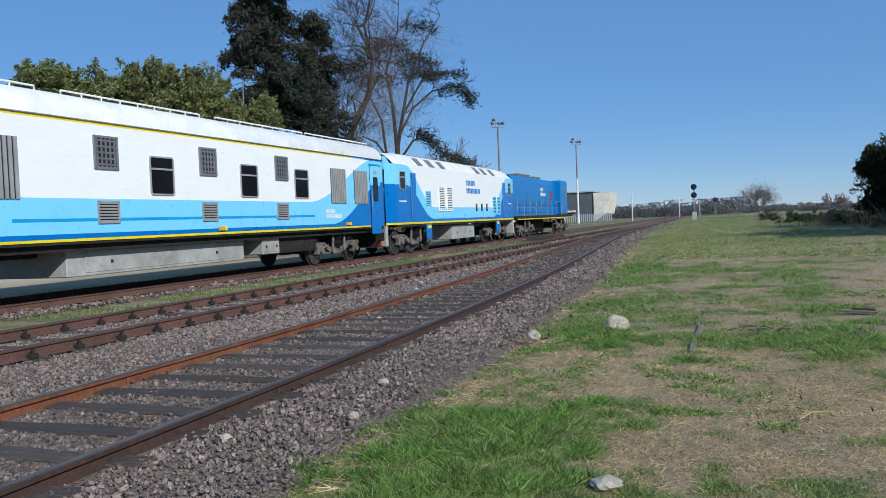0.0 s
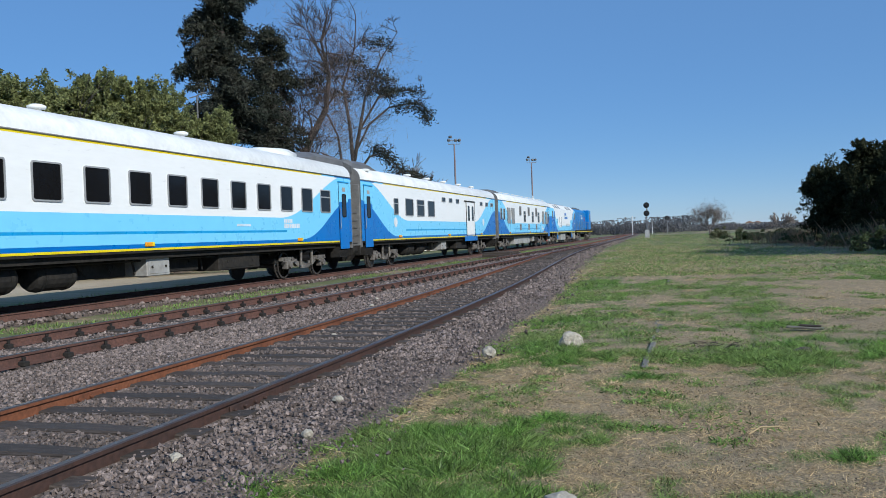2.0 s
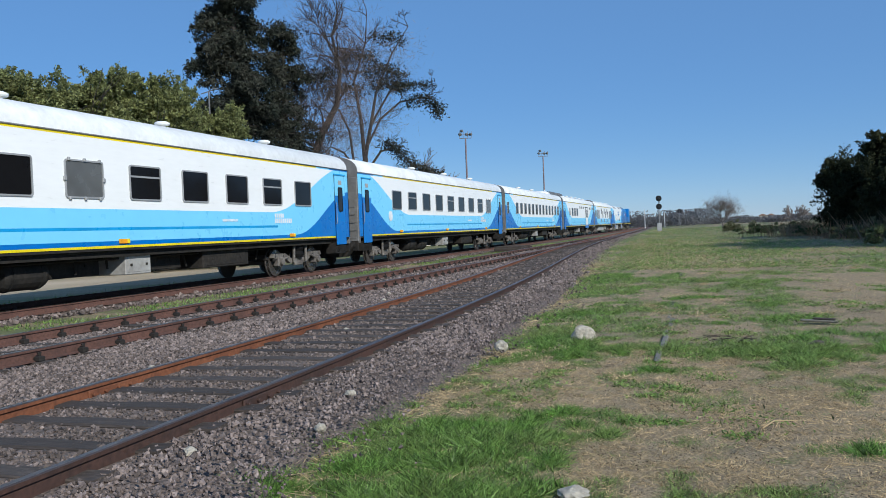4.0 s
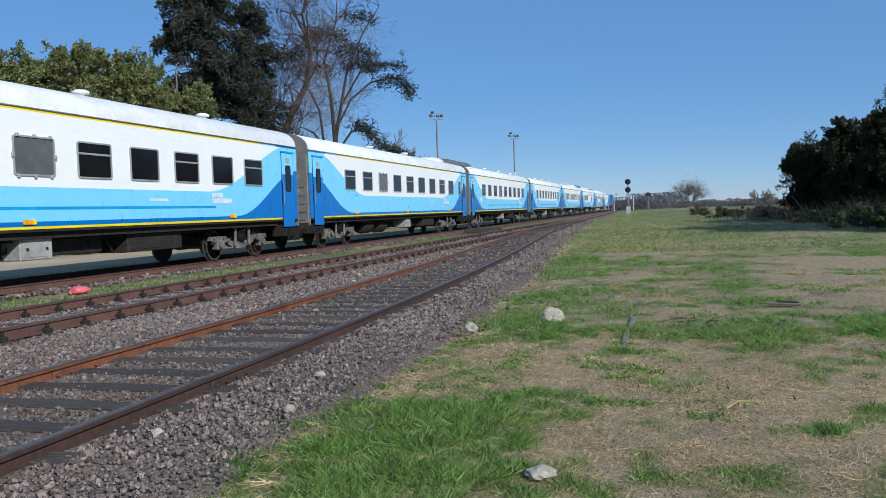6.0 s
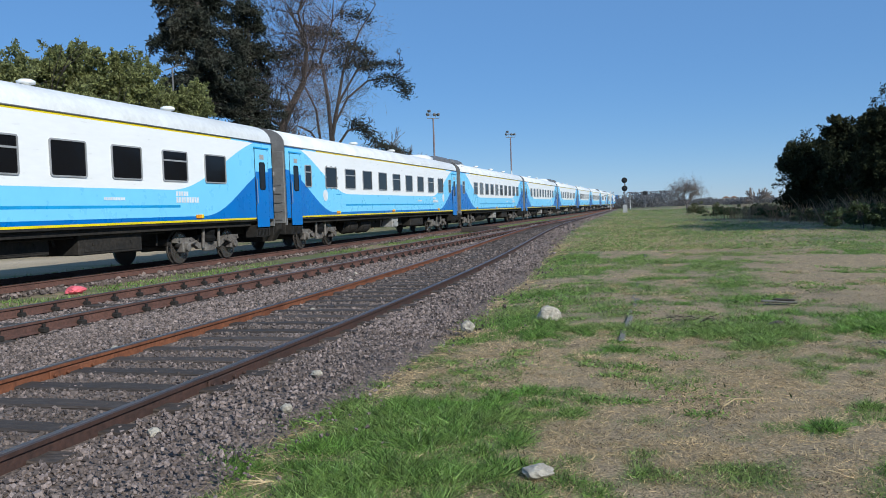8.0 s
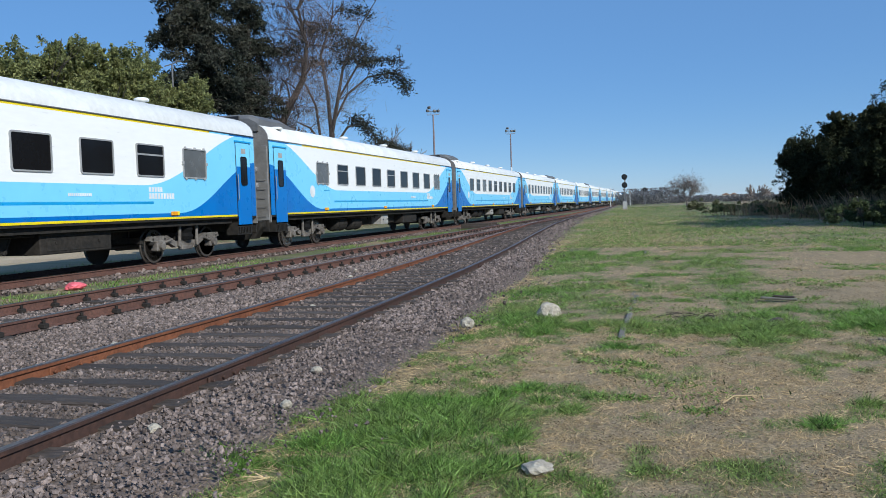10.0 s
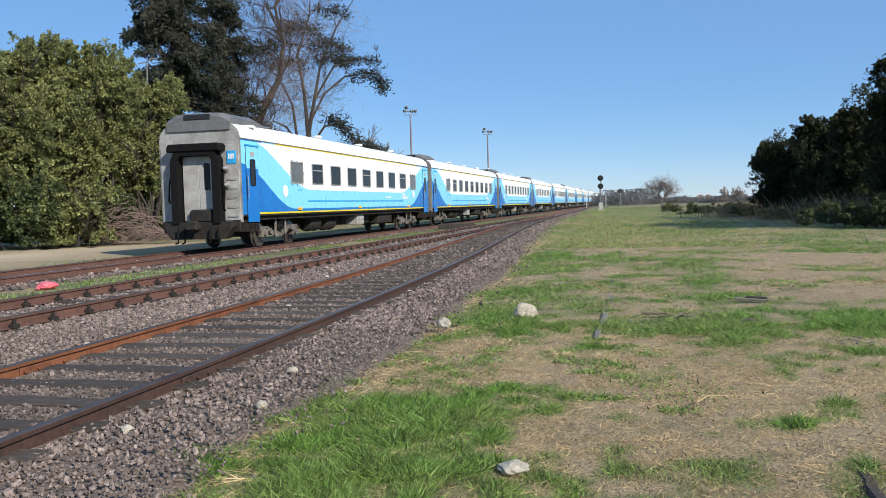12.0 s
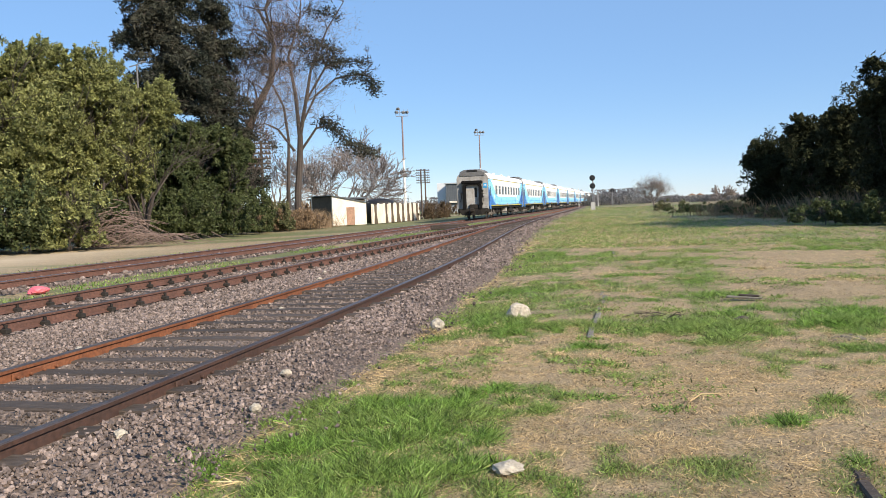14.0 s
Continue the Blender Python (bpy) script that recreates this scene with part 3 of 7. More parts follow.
def paint_levels(u, v):
    """Upper edges of the deep blue and the light blue at u metres from one end and v from the other."""
    d = min(u, v)
    deep = 1.35 + 1.57 * (1 - ease((d + 0.1) / 4.5))
    light = 2.09 + (EAVE + 0.12 - 2.09) * (1 - ease((d - 0.2) / 5.8)) ** 0.95
    return deep, min(EAVE, max(light, deep))


def shell(length, stripe=True, rear_door=True, front_door=True):
    """Sides of a coach, painted in waves: deep blue, light blue and white."""
    b = Build()
    n = int(length / 0.16)
    ys = [-length / 2 + length * k / n for k in range(n + 1)]
    for side in (-1, 1):
        rows = []
        for y in ys:
            deep, light = paint_levels(y + length / 2, length / 2 - y)
            line = 1.60
            zs = [FLOOR, FLOOR + 0.055, deep, max(deep, line), max(deep, line + 0.07), light, max(light, EAVE - 0.0), EAVE + 0.03]
            zs[6] = EAVE - 0.02
            zs[5] = min(zs[5], EAVE - 0.02)
            rows.append([(side * HALF, y, z) for z in zs])
        mats = [3, 2, 1, 4, 1, 0, 5]
        for i in range(n):
            d = min(ys[i] + length / 2, length / 2 - ys[i + 1])
            for j in range(7):
                p = [rows[i][j], rows[i + 1][j], rows[i + 1][j + 1], rows[i][j + 1]]
                if abs(p[0][2] - p[3][2]) < 1e-4 and abs(p[1][2] - p[2][2]) < 1e-4:
                    continue
                m = mats[j]
                if j == 3 and (not stripe or d < 5.5 or abs(ys[i]) > length * 0.36):
                    m = 1
                if j == 0 and d < 1.25 and (rear_door if ys[i] < 0 else front_door):
                    m = 2
                if j == 6 and d < 2.6:
                    m = 2 if d < 1.6 else 1
                if len({(round(q[1], 4), round(q[2], 4)) for q in p}) == 3:
                    p = [q for k, q in enumerate(p) if k == 0 or (round(q[1], 4), round(q[2], 4)) != (round(p[k - 1][1], 4), round(p[k - 1][2], 4))]
                    if (round(p[0][1], 4), round(p[0][2], 4)) == (round(p[-1][1], 4), round(p[-1][2], 4)):
                        p = p[:-1]
                b.add(p if side > 0 else p[::-1], [tuple(range(len(p)))], m)
    # floor and end bulkheads
    b.box(-HALF + 0.01, HALF - 0.01, ys[0] + 0.02, ys[-1] - 0.02, FLOOR - 0.06, FLOOR + 0.02, 6)
    return b.mesh("body", [M_WHITE, M_LIGHT, M_DARK, M_YELLOW, M_CYAN, M_YELLOW, M_UNDER])


def roof_arc(n=14, lift=0.0, wide=HALF):
    pts = []
    for k in range(n + 1):
        a = math.pi * k / n
        c, s = math.cos(a), math.sin(a)
        x = wide * (abs(c) ** 0.72) * (1 if c >= 0 else -1)
        pts.append((x, EAVE + 0.03 + lift + (CROWN - EAVE - 0.03) * (s ** 0.85 if s > 0 else 0)))
    return pts


def roof_mesh(length):
    b = Build()
    arc = roof_arc()
    ys = [-length / 2, -length / 2 + 0.05, length / 2 - 0.05, length / 2]
    b.loft([[(x * (0.99 if k in (0, 3) else 1), y, z - (0.02 if k in (0, 3) else 0)) for x, z in arc] for k, y in enumerate(ys)], 0, closed=False)
    # gutter along each eave
    for s in (-1, 1):
        b.box(s * HALF - 0.012 + (0.012 if s > 0 else -0.012), s * HALF + 0.012 + (0.012 if s > 0 else -0.012), -length / 2 + 0.02, length / 2 - 0.02, EAVE + 0.032, EAVE + 0.062, 1)
    return b.mesh("roof", [M_ROOF, M_GREY], smooth=True)


def end_mesh():
    """The flat end of a coach, facing -y, with corner panels; the gangway is a part of its own."""
    b = Build()
    arc = roof_arc()
    ring = [(HALF, 0, FLOOR - 0.25)] + [(x, 0, z) for x, z in arc] + [(-HALF, 0, FLOOR - 0.25)]
    back = [(x, 0.06, z) for x, _, z in ring]
    b.loft([ring, back], 0)
    for s in (-1, 1):
        b.box(s * 1.12 - 0.34, s * 1.12 + 0.34, -0.03, 0.01, 1.0, 3.55, 0, c=0.012)
        b.box(s * 1.30 - 0.14, s * 1.30 + 0.14, -0.05, 0.0, 0.62, 1.02, 1, c=0.015)
    # the darker grey stands in for shade in the gaps; the last end is lit
    return b.mesh("end_wall", [M_GREY, M_UNDER]), b.mesh("end_wall", [M_ENDWALL, M_UNDER])


def gangway_mesh():
    """One pleated rubber arch, open at the bottom."""
    b = Build()
    pleat = [(0.0, 0.0), (0.0, -0.40)]
    for k in range(5):
        pleat += [(0.25, -0.40 + k * 0.08), (0.25, -0.35 + k * 0.08), (0.17, -0.335 + k * 0.08)]
    pleat = pleat[:-1] + [(0.25, 0.0)]
    rows = []
    for x, z, sx, sz in ((-0.64, 0.93, -1, 0), (-0.64, 3.05, -1, 0), (-0.52, 3.20, -0.7, 0.85), (0.52, 3.20, 0.7, 0.85), (0.64, 3.05, 1, 0), (0.64, 0.93, 1, 0)):
        rows.append([(x + o * sx, y, z + o * sz) for o, y in pleat])
    b.loft(rows, 0)
    return b.mesh("gangway", [M_RUBBER])


def headstock_mesh():
    b = Build()
    rows = []
    for y, s in ((-0.34, 0.94), (-0.30, 1.0), (0.04, 1.0)):
        rows.append([(-1.32 * s, y, 0.98), (1.32 * s, y, 0.98), (1.32 * s, y, 0.80), (1.0 * s, y, 0.40), (-1.0 * s, y, 0.40), (-1.32 * s, y, 0.80)])
    b.loft(rows)
    return b.mesh("headstock", [M_UNDER])


def coupler_mesh():
    b = Build()
    b.box(-0.13, 0.13, -0.62, -0.2, 0.74, 0.98, 0, c=0.03)
    b.box(-0.20, 0.24, -0.78, -0.58, 0.70, 1.02, 0, c=0.05)
    return b.mesh("coupler", [M_UNDER])


def hose_mesh():
    b = Build()
    b.tube([(0, -0.3, 0.80), (0.02, -0.44, 0.72), (0.05, -0.46, 0.48), (0.02, -0.42, 0.30), (-0.10, -0.40, 0.26)], 0.03, 6)
    return b.mesh("brake_hose", [M_RUBBER])


def canopy_mesh():
    b = Build()
    rows = []
    for y, d in ((-0.46, 0.03), (-0.43, 0.0), (0.0, 0.0)):
        rows.append([(-0.98 + d, y, 3.34 + d), (0.98 - d, y, 3.34 + d), (0.98 - d, y, 3.52 - d), (0.9 - d, y, 3.60 - d), (-0.9 + d, y, 3.60 - d), (-0.98 + d, y, 3.52 - d)])
    b.loft(rows)
    return b.mesh("gangway_canopy", [M_RUBBER])


def folded_plate_mesh():
    b = Build()
    b.box(-0.30, 0.56, -0.30, -0.12, 0.95, 1.40, 0, c=0.06)
    return b.mesh("folded_footplate", [M_UNDER])


def gangway_door_mesh(s):
    b = Build()
    b.box(s * 0.30 - 0.295, s * 0.30 + 0.295, -0.10, -0.05, 1.02, 3.18, 0, c=0.01)
    if s > 0:
        b.box(0.20, 0.42, -0.112, -0.095, 2.05, 2.95, 1, c=0.01)
    return b.mesh("gangway_door", [M_PALE, M_GLASS])


def plate_mesh():
    b = Build()
    b.box(-0.17, 0.17, -0.02, 0.0, -0.22, 0.22, 0, c=0.008)
    return b.mesh("number_plate", [M_CYAN])


def rung_mesh():
    b = Build()
    b.tube([(-0.16, 0, 0), (-0.16, -0.05, 0), (0.16, -0.05, 0), (0.16, 0, 0)], 0.010, 6)
    return b.mesh("ladder_rung", M_STEEL)


def coil_mesh():
    b = Build()
    b.lathe([(0, 0.12), (-0.05, 0.13), (-0.10, 0.10), (-0.16, 0.06), (-0.2, 0.02)], (0, 0, 0), "y", 10)
    b.tube([(0, -0.12, -0.05), (0.02, -0.22, -0.25), (0.0, -0.22, -0.55), (-0.08, -0.12, -0.8), (-0.1, 0, -0.85)], 0.028, 6, 1)
    return b.mesh("jumper_cable", [M_STEEL, M_RUBBER])


def frame_ring(b, w, h, t, depth, mi, x0=0.0, r=0.07):
    """A rounded frame standing proud of the side; local y is across, z up, x outward."""
    def ring(hw, hh, rad, x):
        pts = []
        for cx, cz, a0 in ((hw - rad, hh - rad, 0), (-hw + rad, hh - rad, 90), (-hw + rad, -hh + rad, 180), (hw - rad, -hh + rad, 270)):
            for k in range(4):
                a = radians(a0 + 30 * k)
                pts.append((x, cx + rad * math.cos(a), cz + rad * math.sin(a)))
        return pts
    o, i = ring(w / 2, h / 2, r, 0), ring(w / 2 - t, h / 2 - t, max(r - t * 0.6, 0.02), 0)
    rows = [[(x0, p[1], p[2]) for p in o], [(x0 + depth, p[1], p[2]) for p in o], [(x0 + depth, p[1], p[2]) for p in i], [(x0 + 0.006, p[1], p[2]) for p in i]]
    b.loft(rows, mi, closed=True, caps=False)
    return [(x0 + 0.008, p[1], p[2]) for p in i]


def window_meshes(w, h, split, hazy=False, clamps=False):
    f = Build()
    pane = frame_ring(f, w + 0.07, h + 0.07, 0.037, 0.028, 0)
    if clamps:
        for u in (-0.42, 0.0, 0.42):
            for e in (-1, 1):
                f.box(0.0, 0.05, u * w - 0.035, u * w + 0.035, e * (h / 2 + 0.035) - 0.04, e * (h / 2 + 0.035) + 0.04, 0, c=0.01)
        for e in (-1, 1):
            f.box(0.0, 0.05, e * (w / 2 + 0.04) - 0.04, e * (w / 2 + 0.04) + 0.04, -0.05, 0.05, 0, c=0.01)
    if split:
        f.box(0.004, 0.028, -w / 2, w / 2, h * 0.16, h * 0.16 + 0.045, 0)
    g = Build()
    g.add(pane, [tuple(range(len(pane)))], 0)
    g.add([(p[0] - 0.006, p[1], p[2]) for p in pane], [tuple(range(len(pane)))[::-1]], 0)
    return f.mesh("window_frame", M_FRAME, False), g.mesh("pane", M_HAZY if hazy else M_GLASS)


WIN = {k: window_meshes(1.12, 0.78, k == "split", k == "hazy", k in ("hazy", "framed")) for k in ("plain", "split", "hazy", "framed")}
NARROW = {k: window_meshes(0.80, 0.78, k == "split", k == "hazy") for k in ("plain", "split", "hazy")}
SMALL = window_meshes(0.50, 0.76, True)
VAN_WINDOW = window_meshes(0.80, 0.86, True)
HATCH = window_meshes(0.62, 0.20, False)
PLAIN_SMALL = window_meshes(0.55, 0.70, True)


def door_mesh():
    b = Build()
    deep0 = 2.75
    b.box(0.006, 0.030, -0.42, 0.42, 0.92, deep0, 0, c=0.008)
    b.box(0.006, 0.030, -0.42, 0.42, deep0, 3.50, 1, c=0.008)
    b.box(0.0, 0.045, -0.50, 0.50, 3.52, 3.57, 2)
    for s in (-1, 1):
        b.box(0.0, 0.012, s * 0.45 - 0.006, s * 0.45 + 0.006, 0.92, 3.54, 5)
    b.box(0.026, 0.036, -0.14, 0.14, 3.17, 3.33, 4)
    b.tube([(0.03, -0.47, 1.7), (0.09, -0.47, 1.72), (0.09, -0.47, 2.5), (0.03, -0.47, 2.52)], 0.012, 6, 3)
    return b.mesh("door", [M_DARK, M_LIGHT, M_CYAN, M_STEEL, M_PALE, M_UNDER])


def door_glass_mesh():
    f = Build()
    pane = frame_ring(f, 0.40, 0.92, 0.035, 0.012, 0, r=0.09)
    f.add(pane, [tuple(range(len(pane)))], 1)
    return f.mesh("door_window", [M_RUBBER, M_GLASS])


def step_mesh():
    b = Build()
    b.box(-0.42, -0.02, -0.44, 0.44, 0.60, 0.64, 0, c=0.006).box(-0.42, -0.02, -0.44, 0.44, 0.84, 0.88, 0, c=0.006)
    for s in (-1, 1):
        b.box(-0.42, -0.02, s * 0.44 - 0.015, s * 0.44 + 0.015, 0.60, 1.0, 0)
    for k in range(9):
        b.box(-0.03, -0.01, -0.42 + k * 0.1, -0.38 + k * 0.1, 0.64, 0.84, 0)
    return b.mesh("entrance_step", M_UNDER)


def wheelset_mesh(r=0.46):
    b = Build()
    for s in (-1, 1):
        x = s * 0.83
        b.lathe([(0.0, 0.10), (0.0, r + 0.028), (s * 0.035, r + 0.03), (s * 0.04, r)], (x, 0, r), "x", 28, 0)
        b.lathe([(s * 0.04, r), (s * 0.13, r - 0.004)], (x, 0, r), "x", 28, 1)
        b.lathe([(s * 0.13, r - 0.004), (s * 0.135, r - 0.06), (s * 0.09, r - 0.075), (s * 0.075, 0.16), (s * 0.14, 0.14), (s * 0.16, 0.02)], (x, 0, r), "x", 28, 0)
    b.lathe([(-0.8, 0.085), (0.8, 0.085)], (0, 0, r), "x", 12, 0)
    return b.mesh("wheelset", [M_WHEEL, M_TREAD])


def bogie_frame_mesh():
    b = Build()
    for s in (-1, 1):
        x = s * 1.06
        prof = [(-1.75, 0.62), (-1.70, 0.74), (-0.95, 0.74), (-0.55, 0.56), (0.55, 0.56), (0.95, 0.74), (1.70, 0.74), (1.75, 0.62)]
        low = [(1.6, 0.58), (0.92, 0.56), (0.55, 0.38), (-0.55, 0.38), (-0.92, 0.56), (-1.6, 0.58)]
        ring = prof + low
        b.loft([[(x - 0.07, y, z) for y, z in ring], [(x + 0.07, y, z) for y, z in ring]], 0)
        for w in (-1.325, 1.325):
            b.box(x - 0.10, x + 0.13, w - 0.17, w + 0.17, 0.32, 0.62, 0, c=0.03)
            b.lathe([(0.0, 0.12), (s * 0.09, 0.115), (s * 0.11, 0.05)], (x + s * 0.12, w, 0.46), "x", 12, 0)
            for q in (-0.27, 0.27):
                b.lathe([(0, 0.075), (0.05, 0.085), (0.10, 0.07), (0.15, 0.085), (0.20, 0.07), (0.24, 0.08)], (x, w + q, 0.50), "z", 10, 1)
            b.tube([(x + s * 0.11, w - 0.1, 0.5), (x + s * 0.14, w + (0.5 if w < 0 else -0.5), 0.62)], 0.035, 6, 0)
        b.lathe([(0, 0.26), (0.10, 0.29), (0.20, 0.24), (0.30, 0.28), (0.40, 0.25)], (x - s * 0.04, 0, 0.58), "z", 14, 2)
        b.tube([(x + s * 0.12, -0.45, 0.42), (x + s * 0.13, -0.42, 1.05)], 0.05, 8, 0)
        b.tube([(x + s * 0.12, 0.45, 0.42), (x + s * 0.13, 0.42, 1.05)], 0.05, 8, 0)
        b.box(x - 0.05, x + 0.10, -0.28, 0.28, 0.30, 0.42, 0, c=0.02)
    b.box(-1.0, 1.0, -0.35, 0.35, 0.55, 0.80, 1, c=0.03)
    b.box(-0.9, 0.9, -1.85, -1.75, 0.55, 0.72, 1).box(-0.9, 0.9, 1.75, 1.85, 0.55, 0.72, 1)
    return b.mesh("bogie_frame", [M_BOGIE, M_UNDER, M_RUBBER])


WHEEL_MESH, BOGIE_MESH, STEP_MESH, DOOR_MESH, DGLASS_MESH = wheelset_mesh(), bogie_frame_mesh(), step_mesh(), door_mesh(), door_glass_mesh()
(END_MESH, LAST_END_MESH), GANG_MESH, RUNG_MESH, COIL_MESH = end_mesh(), gangway_mesh(), rung_mesh(), coil_mesh()
GDOOR_MESHES, HEADSTOCK_MESH, COUPLER_MESH, HOSE_MESH = (gangway_door_mesh(-1), gangway_door_mesh(1)), headstock_mesh(), coupler_mesh(), hose_mesh()
FOLDED_MESH, PLATE_MESH, CANOPY_MESH = folded_plate_mesh(), plate_mesh(), canopy_mesh()


def unit_mesh():
    """A long air-conditioning hood, its blunt end at y = 0 and its tail towards +y."""
    b = Build()
    rows = []
    for y, w, z in ((-0.02, 1.18, 4.52), (0.14, 1.18, 4.66), (2.3, 1.08, 4.68), (2.5, 1.05, 4.65), (3.6, 0.95, 4.52), (3.9, 0.9, 4.44)):
        rows.append([(w, y, 4.05), (w, y, z - 0.20), (w * 0.72, y, z - 0.03), (w * 0.3, y, z), (-w * 0.3, y, z), (-w * 0.72, y, z - 0.03), (-w, y, z - 0.20), (-w, y, 4.05)])
    b.loft(rows, 0)
    b.box(-0.5, 0.5, -0.05, 0.02, 4.42, 4.60, 1, c=0.015)
    for s in (-1, 1):
        for k in range(8):
            b.box(s * 1.085 - 0.02, s * 1.085 + 0.02, 0.35 + k * 0.16, 0.45 + k * 0.16, 4.30, 4.48, 1)
    b.lathe([(0, 0.22), (0.05, 0.24), (0.09, 0.16), (0.10, 0.02)], (1.22, 1.3, 4.20), "z", 14, 2)
    return b.mesh("air_unit", [M_UNIT, M_BLACK, M_WHITE])


def bulge_mesh():
    b = Build()
    rows = []
    for y, w, z in ((0.0, 0.6, 4.42), (0.5, 0.95, 4.60), (1.4, 1.0, 4.66), (1.9, 1.0, 4.66)):
        rows.append([(w, y, 4.0), (w, y, z - 0.22), (w * 0.7, y, z - 0.05), (w * 0.3, y, z), (-w * 0.3, y, z), (-w * 0.7, y, z - 0.05), (-w, y, z - 0.22), (-w, y, 4.0)])
    b.loft(rows, 0)
    return b.mesh("roof_hood", M_ROOF, True)


UNIT_MESH, BULGE_MESH = unit_mesh(), bulge_mesh()
vent = Build()
vent.lathe([(0, 0.10), (0.10, 0.10), (0.10, 0.20), (0.16, 0.21), (0.20, 0.13), (0.21, 0.02)], (0, 0, 0), "z", 14)
VENT_MESH = vent.mesh("roof_vent", M_ROOF, True)


def tank_mesh(r, length, mi=0):
    b = Build()
    b.lathe([(-length / 2, r * 0.3), (-length / 2 + 0.06, r * 0.85), (-length / 2 + 0.16, r), (length / 2 - 0.16, r), (length / 2 - 0.06, r * 0.85), (length / 2, r * 0.3)], (0, 0, 0), "y", 18)
    for s in (-0.3, 0.3):
        b.lathe([(-0.03, r + 0.015), (0.03, r + 0.015)], (0, s * length, 0), "y", 18)
        b.box(-0.04, 0.04, s * length - 0.03, s * length + 0.03, r * 0.9, r + 0.35)
    return b.mesh("air_tank", M_UNDER)


def box_mesh(w, l, h, m, name):
    b = Build()
    b.box(-w / 2, w / 2, -l / 2, l / 2, 0, h, 0, c=0.02)
    b.box(w / 2 - 0.005, w / 2 + 0.012, -l * 0.42, l * 0.42, h * 0.12, h * 0.88, 0, c=0.006)
    for s in (-0.3, 0.3):
        b.box(w / 2, w / 2 + 0.03, s * l - 0.03, s * l + 0.03, h * 0.4, h * 0.52, 1)
        b.box(-w / 2 + 0.1, w / 2 - 0.1, s * l - 0.03, s * l + 0.03, h - 0.01, h + 0.35, 1)
    return b.mesh(name, [m, M_UNDER])


TANK_MESH, BOX_MESH, BIGBOX_MESH = tank_mesh(0.33, 1.3), box_mesh(1.9, 0.95, 0.52, M_PALE, "equipment_box"), box_mesh(2.2, 2.4, 0.55, M_UNDER, "battery_box")
LONGBOX_MESH = box_mesh(2.3, 6.6, 0.62, M_PALE, "fuel_tank")
amber = Build()
amber.box(0, 0.045, -0.17, 0.10, -0.055, 0.055, 0, c=0.01).box(0, 0.04, 0.10, 0.2, -0.055, 0.055, 1, c=0.01)
AMBER_MESH = amber.mesh("marker_light", [M_ORANGE, M_YELLOW])
disc = Build()
disc.lathe([(0, 0.23), (0.006, 0.23), (0.007, 0.02)], (0, 0, 0), "x", 20)
DISC_MESH = disc.mesh("round_emblem", M_LETTER)


def bars_mesh(name, rows, material):
    """Lines of lettering too small to read, as plain bars: (y, z, width, height)."""
    b = Build()
    for y, z, w, h in rows:
        k = max(2, int(w / (h * 0.85)))
        for i in range(k):
            b.box(0.0, 0.004, y + w * i / k, y + w * (i + 0.72) / k, z, z + h)
    return b.mesh(name, material)


TEXT_MESH = bars_mesh("lettering", [(-0.6, 0.18, 0.62, 0.13), (-0.6, 0.0, 1.15, 0.15)], M_LETTER)
NUM_MESH = bars_mesh("number_bars", [(-0.4, 0.0, 0.8, 0.07)], M_LETTER)
SPEC_MESH = bars_mesh("data_panel", [(-0.3, 0.06, 0.55, 0.03)], M_CYAN)


PLATE_BAR_MESH = Build().box(-0.025, 0.025, -0.004, 0.0, -0.09, 0.09).mesh("plate_bar", [M_LETTER])


def bogie(parent, y):
    g = part("bogie", BOGIE_MESH, None, parent, "dusty grey cast steel bogie", at=pose(0, y, 0))
    for w in (-1.325, 1.325):
        part("wheelset", WHEEL_MESH, None, g, "steel wheelset with bright treads", at=pose(0, w, 0))
    return g


def window(parent, kind, y, side, z=(SILL + HEADER) / 2):
    m = pose(side * (HALF + 0.001), y, z, 0, 0, 0 if side > 0 else 180)
    w = part("window_frame", kind[0], None, parent, at=m)
    part("pane", kind[1], None, w)


def coach_end(parent, y, rear, last=False):
    """End wall, gangway, ladder and cables at y, facing backwards if rear."""
    m = pose(0, y, 0, 0, 0, 0 if rear else 180)
    e = part("end_wall", LAST_END_MESH if last else END_MESH, None, parent, "dusty grey steel end wall", at=m)
    part("gangway", GANG_MESH, None, e, "black rubber gangway bellows")
    for me in GDOOR_MESHES:
        part("gangway_door", me, None, e, "pale grey end door leaf")
    part("headstock", HEADSTOCK_MESH, None, e, "black headstock beam")
    part("folded_footplate", FOLDED_MESH, None, e, "black folded footplate")
    part("gangway_canopy", CANOPY_MESH, None, e)
    if last:
        part("coupler", COUPLER_MESH, None, e, "black automatic coupler")
        for x in (-0.7, -0.45, 0.5, 0.8):
            part("brake_hose", HOSE_MESH, None, e, at=pose(x, 0, 0))
        n = part("number_plate", PLATE_MESH, None, e, "small blue plate with white bars", at=pose(1.20, -0.035, 3.12))
        for x in (-0.08, 0.0, 0.08):
            part("plate_bar", PLATE_BAR_MESH, None, n, at=pose(x, -0.022, 0.03))
    for k in range(5):
        part("ladder_rung", RUNG_MESH, None, e, at=pose(1.2, -0.03, 1.15 + k * 0.31))
    part("jumper_cable", COIL_MESH, None, e, at=pose(0.98, -0.03, 2.75))
    part("jumper_cable", COIL_MESH, None, e, at=pose(1.0, -0.03, 2.2))
    part("jumper_cable", COIL_MESH, None, e, at=pose(-1.05, -0.03, 2.5))


